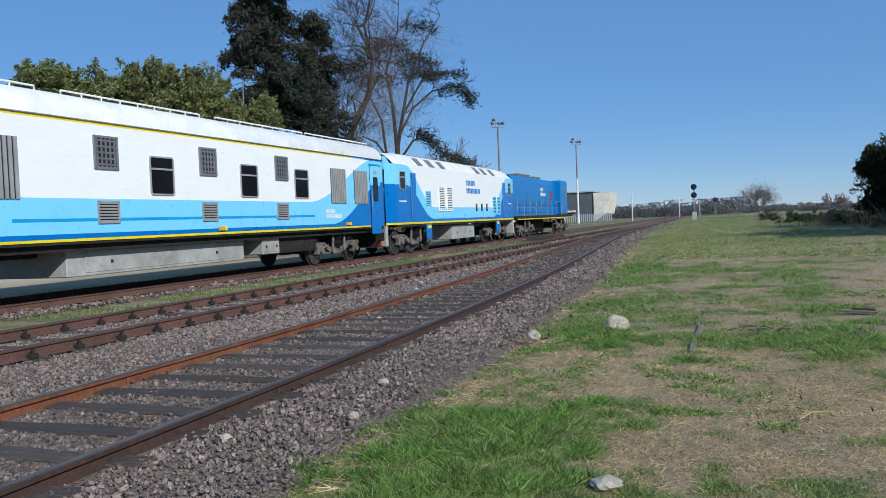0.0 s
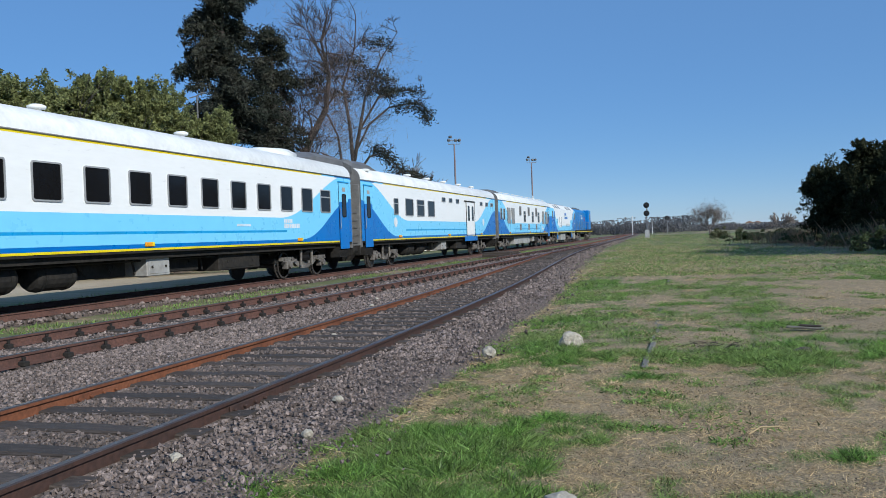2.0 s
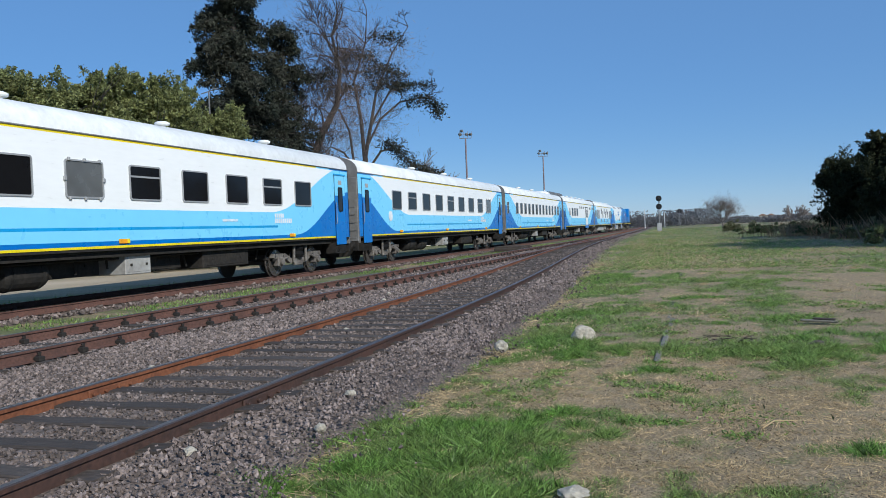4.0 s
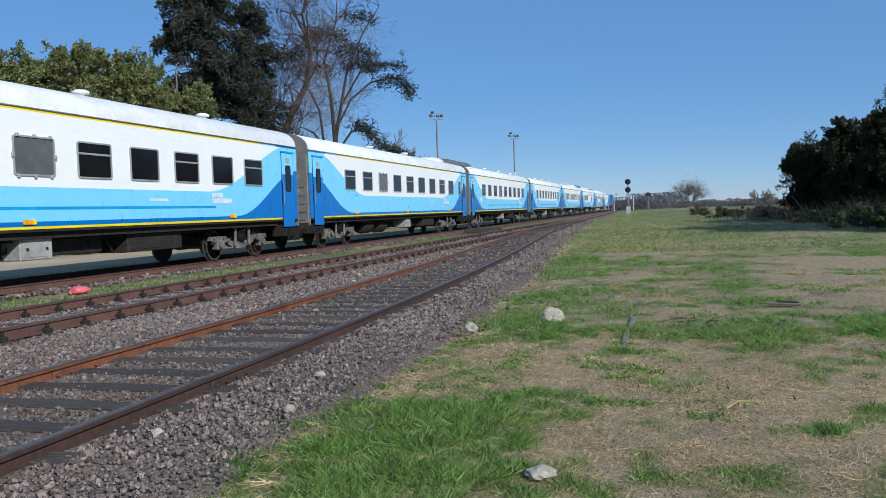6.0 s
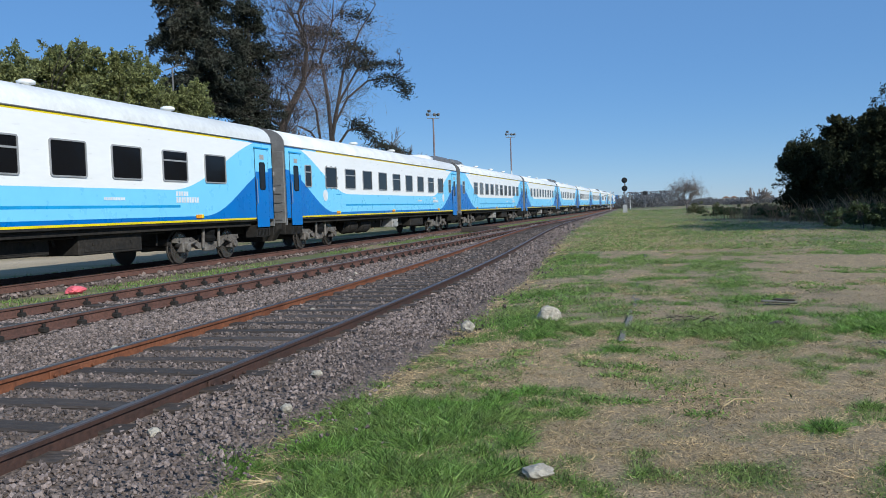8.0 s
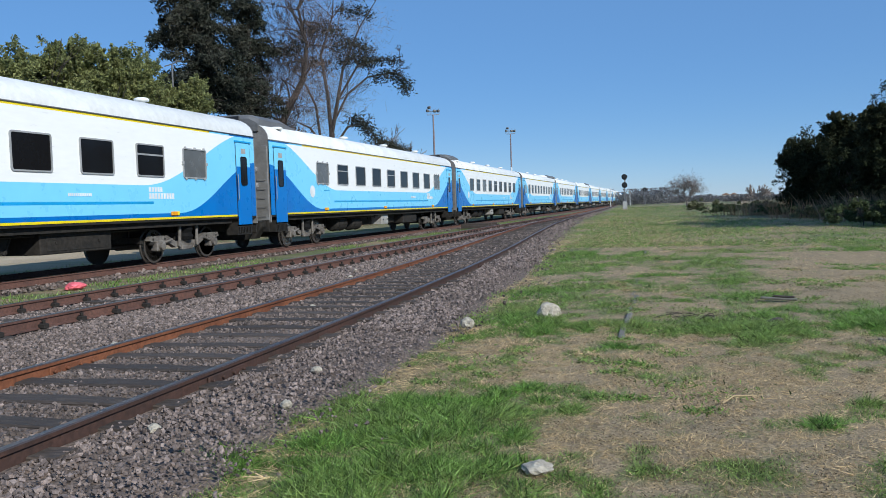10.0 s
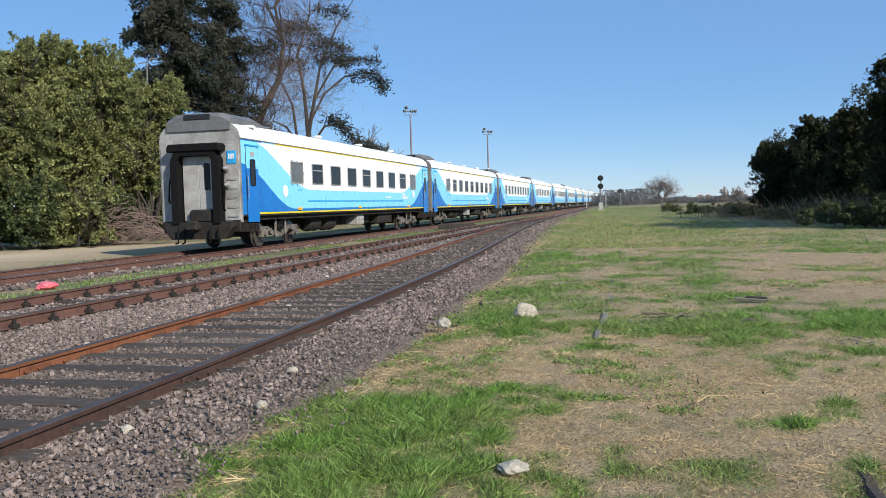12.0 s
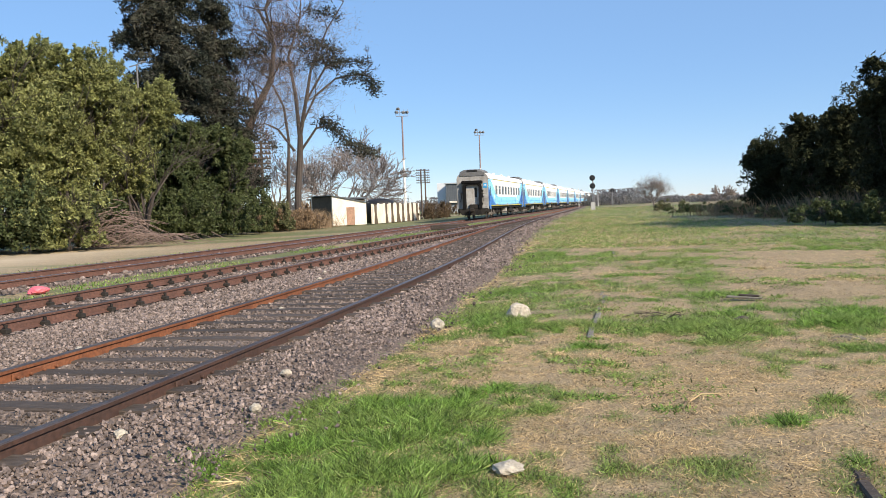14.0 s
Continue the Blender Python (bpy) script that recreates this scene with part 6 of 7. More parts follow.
def shrub(label, az, d, height, spread, seed, material=M_SCRUB, n=4200, size=0.075, name="shrub", group="field scrub"):
    t = thing(name, label, "shrub", facing(az, d), group=group)
    r = random.Random(seed)
    for k in range(5):
        b = Build()
        limbs(b, (r.uniform(-0.4, 0.4) * spread, r.uniform(-0.3, 0.3), 0), (r.uniform(-0.6, 0.6), r.uniform(-0.4, 0.4), 1), height * 0.4, 0.025, 2, r, 0.6, minr=0.008)
        part("stem", b, M_BARK, t)
    bl = []
    for k in range(6):
        x = r.uniform(-0.7, 0.7) * spread
        h = height * r.uniform(0.35, 0.62)
        bl.append(((x, r.uniform(-0.4, 0.4) * spread, h * 0.85), (spread * 0.42, spread * 0.4, h), n // 6))
    crown("foliage", bl, material, t, size, seed)
    return t


_r = random.Random(5)
for _k in range(26):
    _az = 2.2 + _k * 0.85 + _r.uniform(-0.3, 0.3)
    _d = np.interp(_az, [2, 7, 12, 16, 24], [82, 58, 42, 36, 30]) * _r.uniform(0.98, 1.22)
    _m = _r.choice((M_SCRUB, M_LEAF2, M_SCRUB, M_LEAF2))
    shrub({M_BROWN: "dry brown scrub at the field's edge", M_LEAF2: "dark green scrub at the field's edge"}.get(_m, "olive grey-green scrub at the field's edge"),
          _az, _d, _r.uniform(0.8, 1.5), _r.uniform(1.2, 2.4), 100 + _k, _m)
# dark leaf on the left bushes stands in for shade below the crowns
for _k, (_az, _d, _h, _w, _m) in enumerate(((-41, 43.5, 3.2, 2.6, M_LEAF2), (-38.2, 43.5, 3.6, 2.4, M_LEAF), (-36.0, 45.5, 2.6, 1.8, M_LEAF2), (-44.5, 44, 2.8, 2.4, M_LEAF2), (-42.6, 50, 4.2, 2.6, M_LEAF2), (-45.8, 51, 4.4, 2.8, M_LEAF2), (-39.8, 51, 4.2, 2.8, M_LEAF2), (-37.0, 52, 4.0, 2.6, M_LEAF2),
                                            (-31.0, 55, 3.4, 2.2, M_LEAF2), (-28.6, 57, 3.6, 2.4, M_LEAF2), (-26.6, 61, 3.0, 2.2, M_LEAF2), (-25.0, 66, 2.4, 1.8, M_SCRUB))):
    shrub("leafy green bush under the trees" if _m is not M_SCRUB else "olive grey-green bush by the shed", _az, _d, _h, _w, 140 + _k, _m, 9000, 0.10, "bush", "trackside bushes")


for _k, (_az, _d, _h) in enumerate(((-22.3, 70, 1.5), (-23.3, 69, 2.0), (-24.5, 68, 2.2), (-25.6, 66, 1.7))):
    shrub("tangled brown winter scrub beside the shed", _az, _d, _h, 1.5, 180 + _k, M_BROWN, 8000, 0.06, "bush", "trackside bushes")
for _k, (_az, _d) in enumerate(((-14.35, 92), (-13.7, 97), (-13.0, 102))):
    shrub("tangle of dark dead creeper at the end of the white wall", _az, _d, 2.0, 1.5, 170 + _k, M_DARKLEAF, 9000, 0.06, "creeper_thicket", "creeper thickets")


def stalks(name, label, az, d, count, spread, height, seed, depth=0.8):
    """Dead canes and grass stalks in one clump."""
    r = np.random.default_rng(seed)
    x, y = r.normal(0, spread, count), r.normal(0, depth, count)
    h = height * (0.5 + 0.7 * r.random(count))
    lx, ly = r.normal(0, 0.35, count) * h, r.normal(0, 0.3, count) * h
    w = 0.007 + 0.010 * r.random(count)
    v = np.stack([np.stack([x - w, y, 0 * x], 1), np.stack([x + w, y, 0 * x], 1), np.stack([x + lx * 0.58 + w * 0.6, y + ly * 0.58, h * 0.6], 1), np.stack([x + lx, y + ly, h], 1)], 1)
    ob = new(name, cloud(name, v.reshape(-1, 3), np.arange(4 * count).reshape(-1, 4), M_BROWN))
    ob.matrix_basis = facing(az, d)
    return tagged(ob, label, "dry grass", kind="stuff")


stalks("dead_canes", "pale brown dead canes by the shed", -23.4, 73, 3600, 1.3, 1.5, 1)
stalks("dead_canes", "pale brown dead canes by the shed", -25.2, 70, 2600, 1.6, 1.4, 2)
stalks("dead_canes", "tall dry canes before the evergreens", 13.5, 47, 700, 1.5, 1.5, 3)
stalks("dead_canes", "tall dry canes before the evergreens", 6.6, 66, 700, 2.0, 1.4, 4)
stalks("dead_canes", "tall dry canes before the evergreens", 10.0, 55, 500, 2.0, 1.2, 5)


def brush_pile():
    t = thing("brush_pile", "heap of thin reddish-brown cut branches at the wood's edge", "brush pile", facing(-34.6, 44.5))
    r = random.Random(8)
    b = Build()
    for k in range(260):
        x, y = r.gauss(0, 1.3), r.gauss(0, 0.5)
        h = max(0.1, 2.0 - 1.0 * abs(x + 0.5)) * r.random()
        q = Vector((r.uniform(0.4, 1.6) * r.choice((-1, 1)), r.gauss(0, 0.3), -r.uniform(0.1, 0.9)))
        b.tube([(x, y, h + 0.5), Vector((x, y, h + 0.5)) + q * 0.6 + Vector((0, 0, 0.12)), (x + q.x * 1.3, y + q.y, max(0.03, h + 0.5 + q.z * 1.3))], [0.018, 0.013, 0.006], 4)
    part("brush", b, M_PINKTWIG, t)


brush_pile()


def far_woods():
    """A low line of winter woods round the horizon, its haze put into the colour."""
    r = np.random.default_rng(77)
    pts, sz = [], []
    for az in np.arange(-34, 34, 0.22):
        d = 260 + 190 * r.random()
        if -15 < az < -0.5:
            d = 240 + 60 * r.random()
        h = (3.0 + 3.0 * r.random()) * (1.0 if -16 < az < -4 else 0.55 if az > 0 else 1.2)
        m = 420
        q = np.clip(r.normal(size=(m, 3)), -1.5, 1.5) * np.array((1.6, 3, h * 0.24)) + np.array((0, 0, h * 0.42))
        c, s = math.cos(radians(az)), math.sin(radians(az))
        pts.append(np.stack([q[:, 0] * c + (q[:, 1] + d) * s, -q[:, 0] * s + (q[:, 1] + d) * c, np.maximum(q[:, 2], 0.2)], 1))
    P = np.concatenate(pts)
    v, f = leaves(P, 0.34, r)
    tagged(new("far_woods", cloud("far_woods", v, f, M_FARHAZE)), "distant line of leafless brown woods", "woodland", kind="stuff")


far_woods()


# ---------------------------------------------------------------- grass
def grass():
    r = np.random.default_rng(90)

    def tufts(name, label, x, y, h, w, material, lean=0.45):
        n = len(x)
        z = ground_height(x, y) - 0.01
        a = r.random(n) * 2 * math.pi
        ca, sa = np.cos(a), np.sin(a)
        lx, ly = r.normal(0, lean, n) * h, r.normal(0, lean, n) * h
        base = np.stack([x, y, z], 1)
        side = np.stack([ca * w, sa * w, 0 * w], 1)
        mid = base + np.stack([lx * 0.35, ly * 0.35, h * 0.6], 1)
        tip = base + np.stack([lx, ly, h * (1 - 0.25 * np.hypot(lx, ly) / np.maximum(h, 0.01))], 1)
        v = np.stack([base * 0.7 + mid * 0.3 - side, base * 0.9 + mid * 0.1 + side * 1.2, tip], 1)
        f = np.arange(3 * n).reshape(-1, 3)
        tagged(new(name, cloud(name, v.reshape(-1, 3), f, material)), label, "grass", kind="stuff")

    def spots(n, xa, xb, ya, yb, power=1.5):
        y = ya + (yb - ya) * r.random(n) ** power
        x = xa + (xb - xa) * r.random(n)
        return x, y
    def thin(x, y, keep):
        """Fewer blades off the trodden part of the field."""
        return keep & ((x < np.maximum(0.30 * y + 0.8, 2.0)) | (r.random(len(x)) < 0.2))
    # green blades
    X, Y = [], []
    for n, box in ((520000, (-3.2, 4, 2.6, 10)), (300000, (-4.5, 9, 9, 24)), (80000, (-8, 22, 22, 60)), (50000, (-3, 8, -8, 2.8, 1.0))):
        x, y = spots(n, *box)
        X.append(x), Y.append(y)
    x, y = np.concatenate(X), np.concatenate(Y)
    g = greenness(x, y)
    edge = x - (x1(y) + 2.03 - 0.14 * np.clip((6.5 - y) / 2, 0, 1))
    keep = thin(x, y, (edge > 0.25 * r.normal(size=len(x)) + 0.05) & (r.random(len(x)) < 0.10 + 1.1 * g ** 1.5))
    x, y, g = x[keep], y[keep], g[keep]
    far = 1 + np.clip(y - 8, 0, 60) / 14
    h = (0.016 + 0.10 * g ** 2 * (0.25 + r.random(len(x)) ** 1.5)) * (1 + 0.2 * (far - 1))
    tufts("green_grass", "short green grass with lusher tufts by the stones", x, y, h, (0.0016 + 0.0012 * g) * far * (0.6 + 0.8 * r.random(len(x))), M_BLADE, 0.62)
    # dry blades
    X, Y = [], []
    for n, box in ((520000, (-2.8, 4, 2.6, 10)), (150000, (-4, 9, 9, 26)), (30000, (-8, 22, 24, 60)), (90000, (-3, 8, -8, 2.8, 1.0))):
        x, y = spots(n, *box)
        X.append(x), Y.append(y)
    x, y = np.concatenate(X), np.concatenate(Y)
    g = greenness(x, y)
    matted = value_noise(x, y, 0.10, 21) * 0.6 + value_noise(x, y, 0.33, 22) * 0.4
    keep = thin(x, y, (x > x1(y) + 2.0 + 0.25 * r.normal(size=len(x))) & (r.random(len(x)) < (1.0 - 0.7 * g) * np.clip(2.6 * matted - 0.5, 0.1, 1)))
    x, y = x[keep], y[keep]
    far = 1 + np.clip(y - 8, 0, 60) / 14
    tufts("dry_grass", "flattened straw-coloured dry grass", x, y, 0.012 + 0.045 * r.random(len(x)) ** 1.5, 0.0021 * far * (0.5 + r.random(len(x))), M_DRY, 1.1)
    # dark flecks put in for the shaded gaps in the thatch
    x, y = spots(70000, -2.6, 4, 2.8, 16, 1.7)
    keep = thin(x, y, (x > x1(y) + 2.2) & (value_noise(x, y, 0.28, 23) > 0.5))
    x, y = x[keep], y[keep]
    p = np.stack([x, y, ground_height(x, y) + 0.012 + 0.015 * r.random(len(x))], 1)
    v, f = leaves(p, 0.0055 * (1 + np.clip(y - 6, 0, 20) / 12).mean(), r, 0.4, 1.8)
    tagged(new("leaf_litter", cloud("leaf_litter", v, f, M_DARKLEAF)), "dark brown flecks that stand in for shaded gaps in the grass", "leaf litter", kind="stuff")
    # straw lying over the edge of the stones
    y = 2.8 + 30 * r.random(26000) ** 1.6
    x = x1(y) + 1.85 + 0.36 * r.normal(size=len(y))
    keep = r.random(len(y)) < 1.15 - greenness(x, y)
    x, y = x[keep], y[keep]
    far = 1 + np.clip(y - 8, 0, 60) / 14
    tufts("straw_litter", "dead straw scattered along the edge of the stones", x, y, 0.03 + 0.07 * r.random(len(x)), 0.0018 * far, M_DRY, 1.6)
    # weeds between the main line and the sidings, and along its far side
    y = 6 + 90 * r.random(22000) ** 1.3
    pick = r.random(len(y)) < 0.75
    x = np.where(pick, x2(np.minimum(y, 89)) - 1.55 - 2.2 * r.random(len(y)), x3(y) - 1.5 - 2.5 * r.random(len(y)))
    keep = value_noise(x, y, 1.6, 14) > 0.42
    x, y = x[keep], y[keep]
    tufts("trackside_weeds", "low green weeds between the tracks", x, y, 0.04 + 0.09 * r.random(len(x)), 0.008 + 0.006 * r.random(len(x)), M_BLADE)


grass()


def field_clumps():
    """Coarser grass clumps further down the field."""
    r = np.random.default_rng(95)
    n = 3400
    y = 26 + 150 * r.random(n) ** 1.6
    x = x1(y) + 2.4 + (2.0 + 14 * r.random(n)) * r.random(n) ** 0.8 * (0.6 + y / 120)
    k = r.integers(0, n, 120000)
    s = (0.10 + 0.22 * r.random(n))[k]
    p = np.stack([x[k], y[k], 0 * s], 1) + r.normal(size=(len(k), 3)) * np.stack([s * 2.2, s * 2.2, 0 * s], 1)
    p[:, 2] = 0.02 + np.abs(r.normal(size=len(k))) * s * 0.16
    v, f = leaves(p, 0.019, r, 0.0, 4.0)
    tagged(new("field_grass_clumps", cloud("field_grass_clumps", v, f, [M_BLADE, M_DRY], (r.random(n)[k] < 0.3).astype(int))), "coarse green and straw grass clumps down the field", "grass", kind="stuff")


field_clumps()


def near_clumps():
    """Small tufts and low weeds in the middle of the field."""
    r = np.random.default_rng(96)
    n = 900
    y = 3.5 + 23 * r.random(n)
    x = x1(y) + 2.3 + (7 + 0.4 * y) * r.random(n)
    keep = value_noise(x, y, 1.8, 15) > np.where(y < 9, 0.62, 0.45)
    x, y = x[keep], y[keep]
    k = r.integers(0, len(x), 90000)
    s = (0.05 + 0.12 * r.random(len(x)) ** 2)[k]
    p = np.stack([x[k], y[k], 0 * s], 1) + r.normal(size=(len(k), 3)) * np.stack([s * 1.5, s, 0 * s], 1)
    p[:, 2] = ground_height(p[:, 0], p[:, 1]) + np.abs(r.normal(size=len(k))) * s * 0.30
    v, f = leaves(p, 0.011, r, 0.0, 3.4)
    tagged(new("field_tufts", cloud("field_tufts", v, f, [M_BLADE, M_DRY], (r.random(len(x))[k] < 0.15).astype(int))), "small green tufts and low weeds in the field", "grass", kind="stuff")


near_clumps()
# ---------------------------------------------------------------- trackside things
def flood_mast(az, d, height):
    t = thing("floodlight_mast", "tall white and red mast with floodlights on top", "light mast", facing(az, d), group="floodlight masts")
    b = Build()
    b.tube([(0, 0, 0), (0, 0, height * 0.55)], [0.20, 0.16], 10)
    part("lower_mast", b, M_POLE, t, "white lower mast")
    b = Build()
    b.tube([(0, 0, height * 0.55), (0, 0, height - 0.6)], [0.14, 0.11], 10)
    part("upper_mast", b, M_REDPOLE, t, "dull red upper mast")
    b = Build()
    for z in (height - 0.6, height - 0.1):
        b.tube([(-0.85, 0, z), (0.85, 0, z)], 0.05, 6)
    for x in (-0.85, -0.3, 0.3, 0.85):
        b.tube([(x, 0, height - 0.6), (x, 0, height + 0.35)], 0.03, 5)
    part("platform", b, M_STEEL, t, "steel lamp platform")
    lamp = Build()
    lamp.box(-0.22, 0.22, -0.15, 0.2, -0.17, 0.17, 0, c=0.05)
    lm = lamp.mesh("floodlight", M_UNIT)
    for x, z, a in ((-0.75, 0.15, 35), (-0.55, 0.62, -30), (0.2, 0.1, 20), (0.7, 0.1, -40)):
        part("floodlight", lm, None, t, at=pose(x, -0.1, height + z - 0.2, 25, 0, a))


flood_mast(-15.98, 116, 15.0)
flood_mast(-10.64, 152, 15.0)


def street_lamp():
    t = thing("street_lamp", "thin grey street lamp before the cedar", "street lamp", facing(-33.4, 53))
    b = Build()
    b.tube([(0, 0, 0), (0, 0, 5), (0, 0, 10.7)], [0.09, 0.07, 0.05], 8)
    part("post", b, M_UNIT, t)
    b = Build()
    b.tube([(-0.45, 0, 10.55), (0.0, 0, 10.7), (0.35, 0, 10.85)], 0.035, 6)
    b.box(0.2, 0.55, -0.08, 0.08, 10.83, 10.92, 0, c=0.03)
    part("lamp_head", b, M_UNIT, t)


street_lamp()


def telegraph_pole(az, d, height, arms):
    t = thing("telegraph_pole", "old twin-post telegraph pole with many crossarms", "utility pole", facing(az, d), group="telegraph poles")
    for s in (-1, 1):
        b = Build()
        b.tube([(s * 0.35, 0, 0), (s * 0.35, 0, height)], [0.15, 0.11], 8)
        part("post", b, M_WOOD, t)
    arm = Build()
    arm.box(-1.15, 1.15, -0.06, 0.06, -0.06, 0.06, 0, c=0.01)
    for k in range(8):
        x = -1.05 + k * 0.3
        arm.lathe([(0.05, 0.03), (0.12, 0.06), (0.2, 0.05), (0.22, 0.02)], (x, 0, 0), "z", 6, 1)
    am = arm.mesh("crossarm", [M_WOOD, M_BLACK])
    for k in range(arms):
        part("crossarm", am, None, t, at=pose(0, -0.17, height - 0.25 - k * 0.42))


telegraph_pole(-14.68, 140, 8.0, 6)
telegraph_pole(-26.0, 71, 7.6, 6)


def block_signal():
    t = thing("railway_signal", "colour-light railway signal with two round black heads", "railway signal", pose(-6.9, 134, 0))
    b = Build()
    b.tube([(0, 0, 0), (0, 0, 5.6)], [0.09, 0.07], 8)
    b.tube([(0.3, 0.1, 0), (0.12, 0, 5.0)], 0.03, 5)
    part("mast", b, M_STEEL, t)
    b = Build()
    b.box(-0.35, 0.35, -0.25, 0.25, 0, 1.3, 0, c=0.03)
    part("relay_box", b, M_PALE, t)
    for z in (3.9, 5.2):
        b = Build()
        b.lathe([(-0.08, 0.02), (-0.08, 0.45), (-0.03, 0.46), (0.0, 0.44), (0.0, 0.02)], (0, -0.1, z), "y", 20)
        b.lathe([(-0.4, 0.13), (-0.08, 0.16), (-0.08, 0.1)], (0, -0.1, z), "y", 12)
        head = part("signal_head", b, M_BLACK, t, "round black target head")
        l_ = Build()
        l_.lathe([(-0.02, 0.01), (-0.02, 0.10), (0.0, 0.11)], (0, -0.18, z), "y", 12)
        part("lens", l_, M_DKSHEET, head)
    t = thing("railway_signal", "small dark signal further down the line", "railway signal", pose(-6.5, 230, 0))
    b = Build()
    b.tube([(0, 0, 0), (0, 0, 4.4)], 0.1, 6)
    part("mast", b, M_STEEL, t)
    b = Build()
    b.lathe([(-0.08, 0.02), (-0.08, 0.6), (0.0, 0.6), (0.0, 0.02)], (0, 0, 4.2), "y", 16)
    part("signal_head", b, M_BLACK, t)


block_signal()


def line_posts():
    for az, d, h in ((-7.0, 150, 5.2), (-3.9, 200, 4.6), (-2.6, 235, 4.2), (-11.6, 165, 8.5)):
        t = thing("line_post", "thin pale post beside the line", "post", facing(az, d), group="line posts")
        b = Build()
        b.tube([(0, 0, 0), (0, 0, h)], [0.09, 0.07], 6)
        part("post", b, M_POLE, t)


line_posts()


def shed_and_wall():
    t = thing("track_shed", "small whitewashed shed with sloping roof and bricked door", "shed", pose(-27.35, 75.5, 0, 0, 0, 50))
    b = Build()
    def prism(ring, y0, y1, mi):
        b.loft([[(x, y0, z) for x, z in ring], [(x, y1, z) for x, z in ring]], mi)
    prism([(-1.9, 0), (1.9, 0), (1.9, 2.15), (-1.9, 2.85)], -0.1, 0.1, 0)
    b.box(1.72, 1.9, 0.1, 4.0, 0, 2.13, 0)
    # this side wall is dark brown over its whole face
    b.box(-1.9, -1.72, 0.1, 4.0, 0, 2.8, 1)
    prism([(-1.9, 0), (1.9, 0), (1.9, 2.15), (-1.9, 2.85)], 4.0, 4.18, 0)
    part("wall", b, [M_WALL, M_IVY], t, "stained whitewashed walls, one side dark brown")
    b = Build()
    b.loft([[(x, -0.3, z) for x, z in ((-2.1, 2.9), (2.1, 2.12), (2.1, 2.18), (-2.1, 2.97))], [(x, 4.3, z) for x, z in ((-2.1, 2.9), (2.1, 2.12), (2.1, 2.18), (-2.1, 2.97))]])
    part("roof", b, M_DKSHEET, t, "dark sheet roof")
    b = Build()
    b.box(-0.35, 0.55, -0.13, -0.08, 0.0, 1.75, 0, c=0.01)
    part("door", b, M_BRICKY, t, "bricked-up doorway")
    t = thing("low_outbuilding", "dark low outbuilding behind the shed", "shed", pose(-30.5, 79, 0))
    b = Build()
    b.box(-2.4, 2.4, 0, 3.5, 0, 2.6, 0, c=0.03)
    part("wall", b, M_IVY, t)
    b = Build()
    b.box(-2.6, 2.6, -0.2, 3.7, 2.6, 2.75, 0, c=0.02)
    part("roof", b, M_DKSHEET, t)
    wall = thing("concrete_panel_wall", "white concrete panel wall streaked with dead creeper", "wall", pose(-25.5, 77.1, 0, 0, 0, -2.0), kind="structure")
    r = random.Random(3)
    for k in range(9):
        b = Build()
        h = 1.95 + r.uniform(-0.06, 0.06)
        b.box(-0.06, 0.06, k * 1.75 + 0.02, k * 1.75 + 1.73, 0, h, 0, c=0.015)
        part("panel", b, M_WALL, wall)
        b = Build()
        b.box(-0.1, 0.1, k * 1.75 - 0.09, k * 1.75 + 0.09, 0, h + 0.08, 0, c=0.015)
        part("post", b, M_WALL, wall)
        if k != 1:
            b = Build()
            y0, wd = k * 1.75 + r.uniform(0.1, 0.5), r.uniform(0.6, 0.95)
            ring = [(0.13, y0, 0), (0.13, y0 + wd * 1.3, 0), (0.13, y0 + wd * 0.8, h * 0.5), (0.13, y0 + wd * 0.9, h), (0.13, y0 + 0.1 * wd, h), (0.13, y0 + 0.2 * wd, h * 0.45)]
            b.loft([[(0.058, y, z) for _, y, z in ring], ring])
            part("creeper", b, M_IVY, wall, "dead brown creeper")
    t = thing("water_tank", "black domed water tank behind the wall", "tank", pose(-27.6, 86, 0))
    b = Build()
    b.lathe([(0, 1.8), (1.9, 1.8), (2.3, 1.6), (2.55, 1.0), (2.65, 0.1)], (0, 0, 0), "z", 24)
    part("body", b, M_BLACK, t, smooth=True)


shed_and_wall()


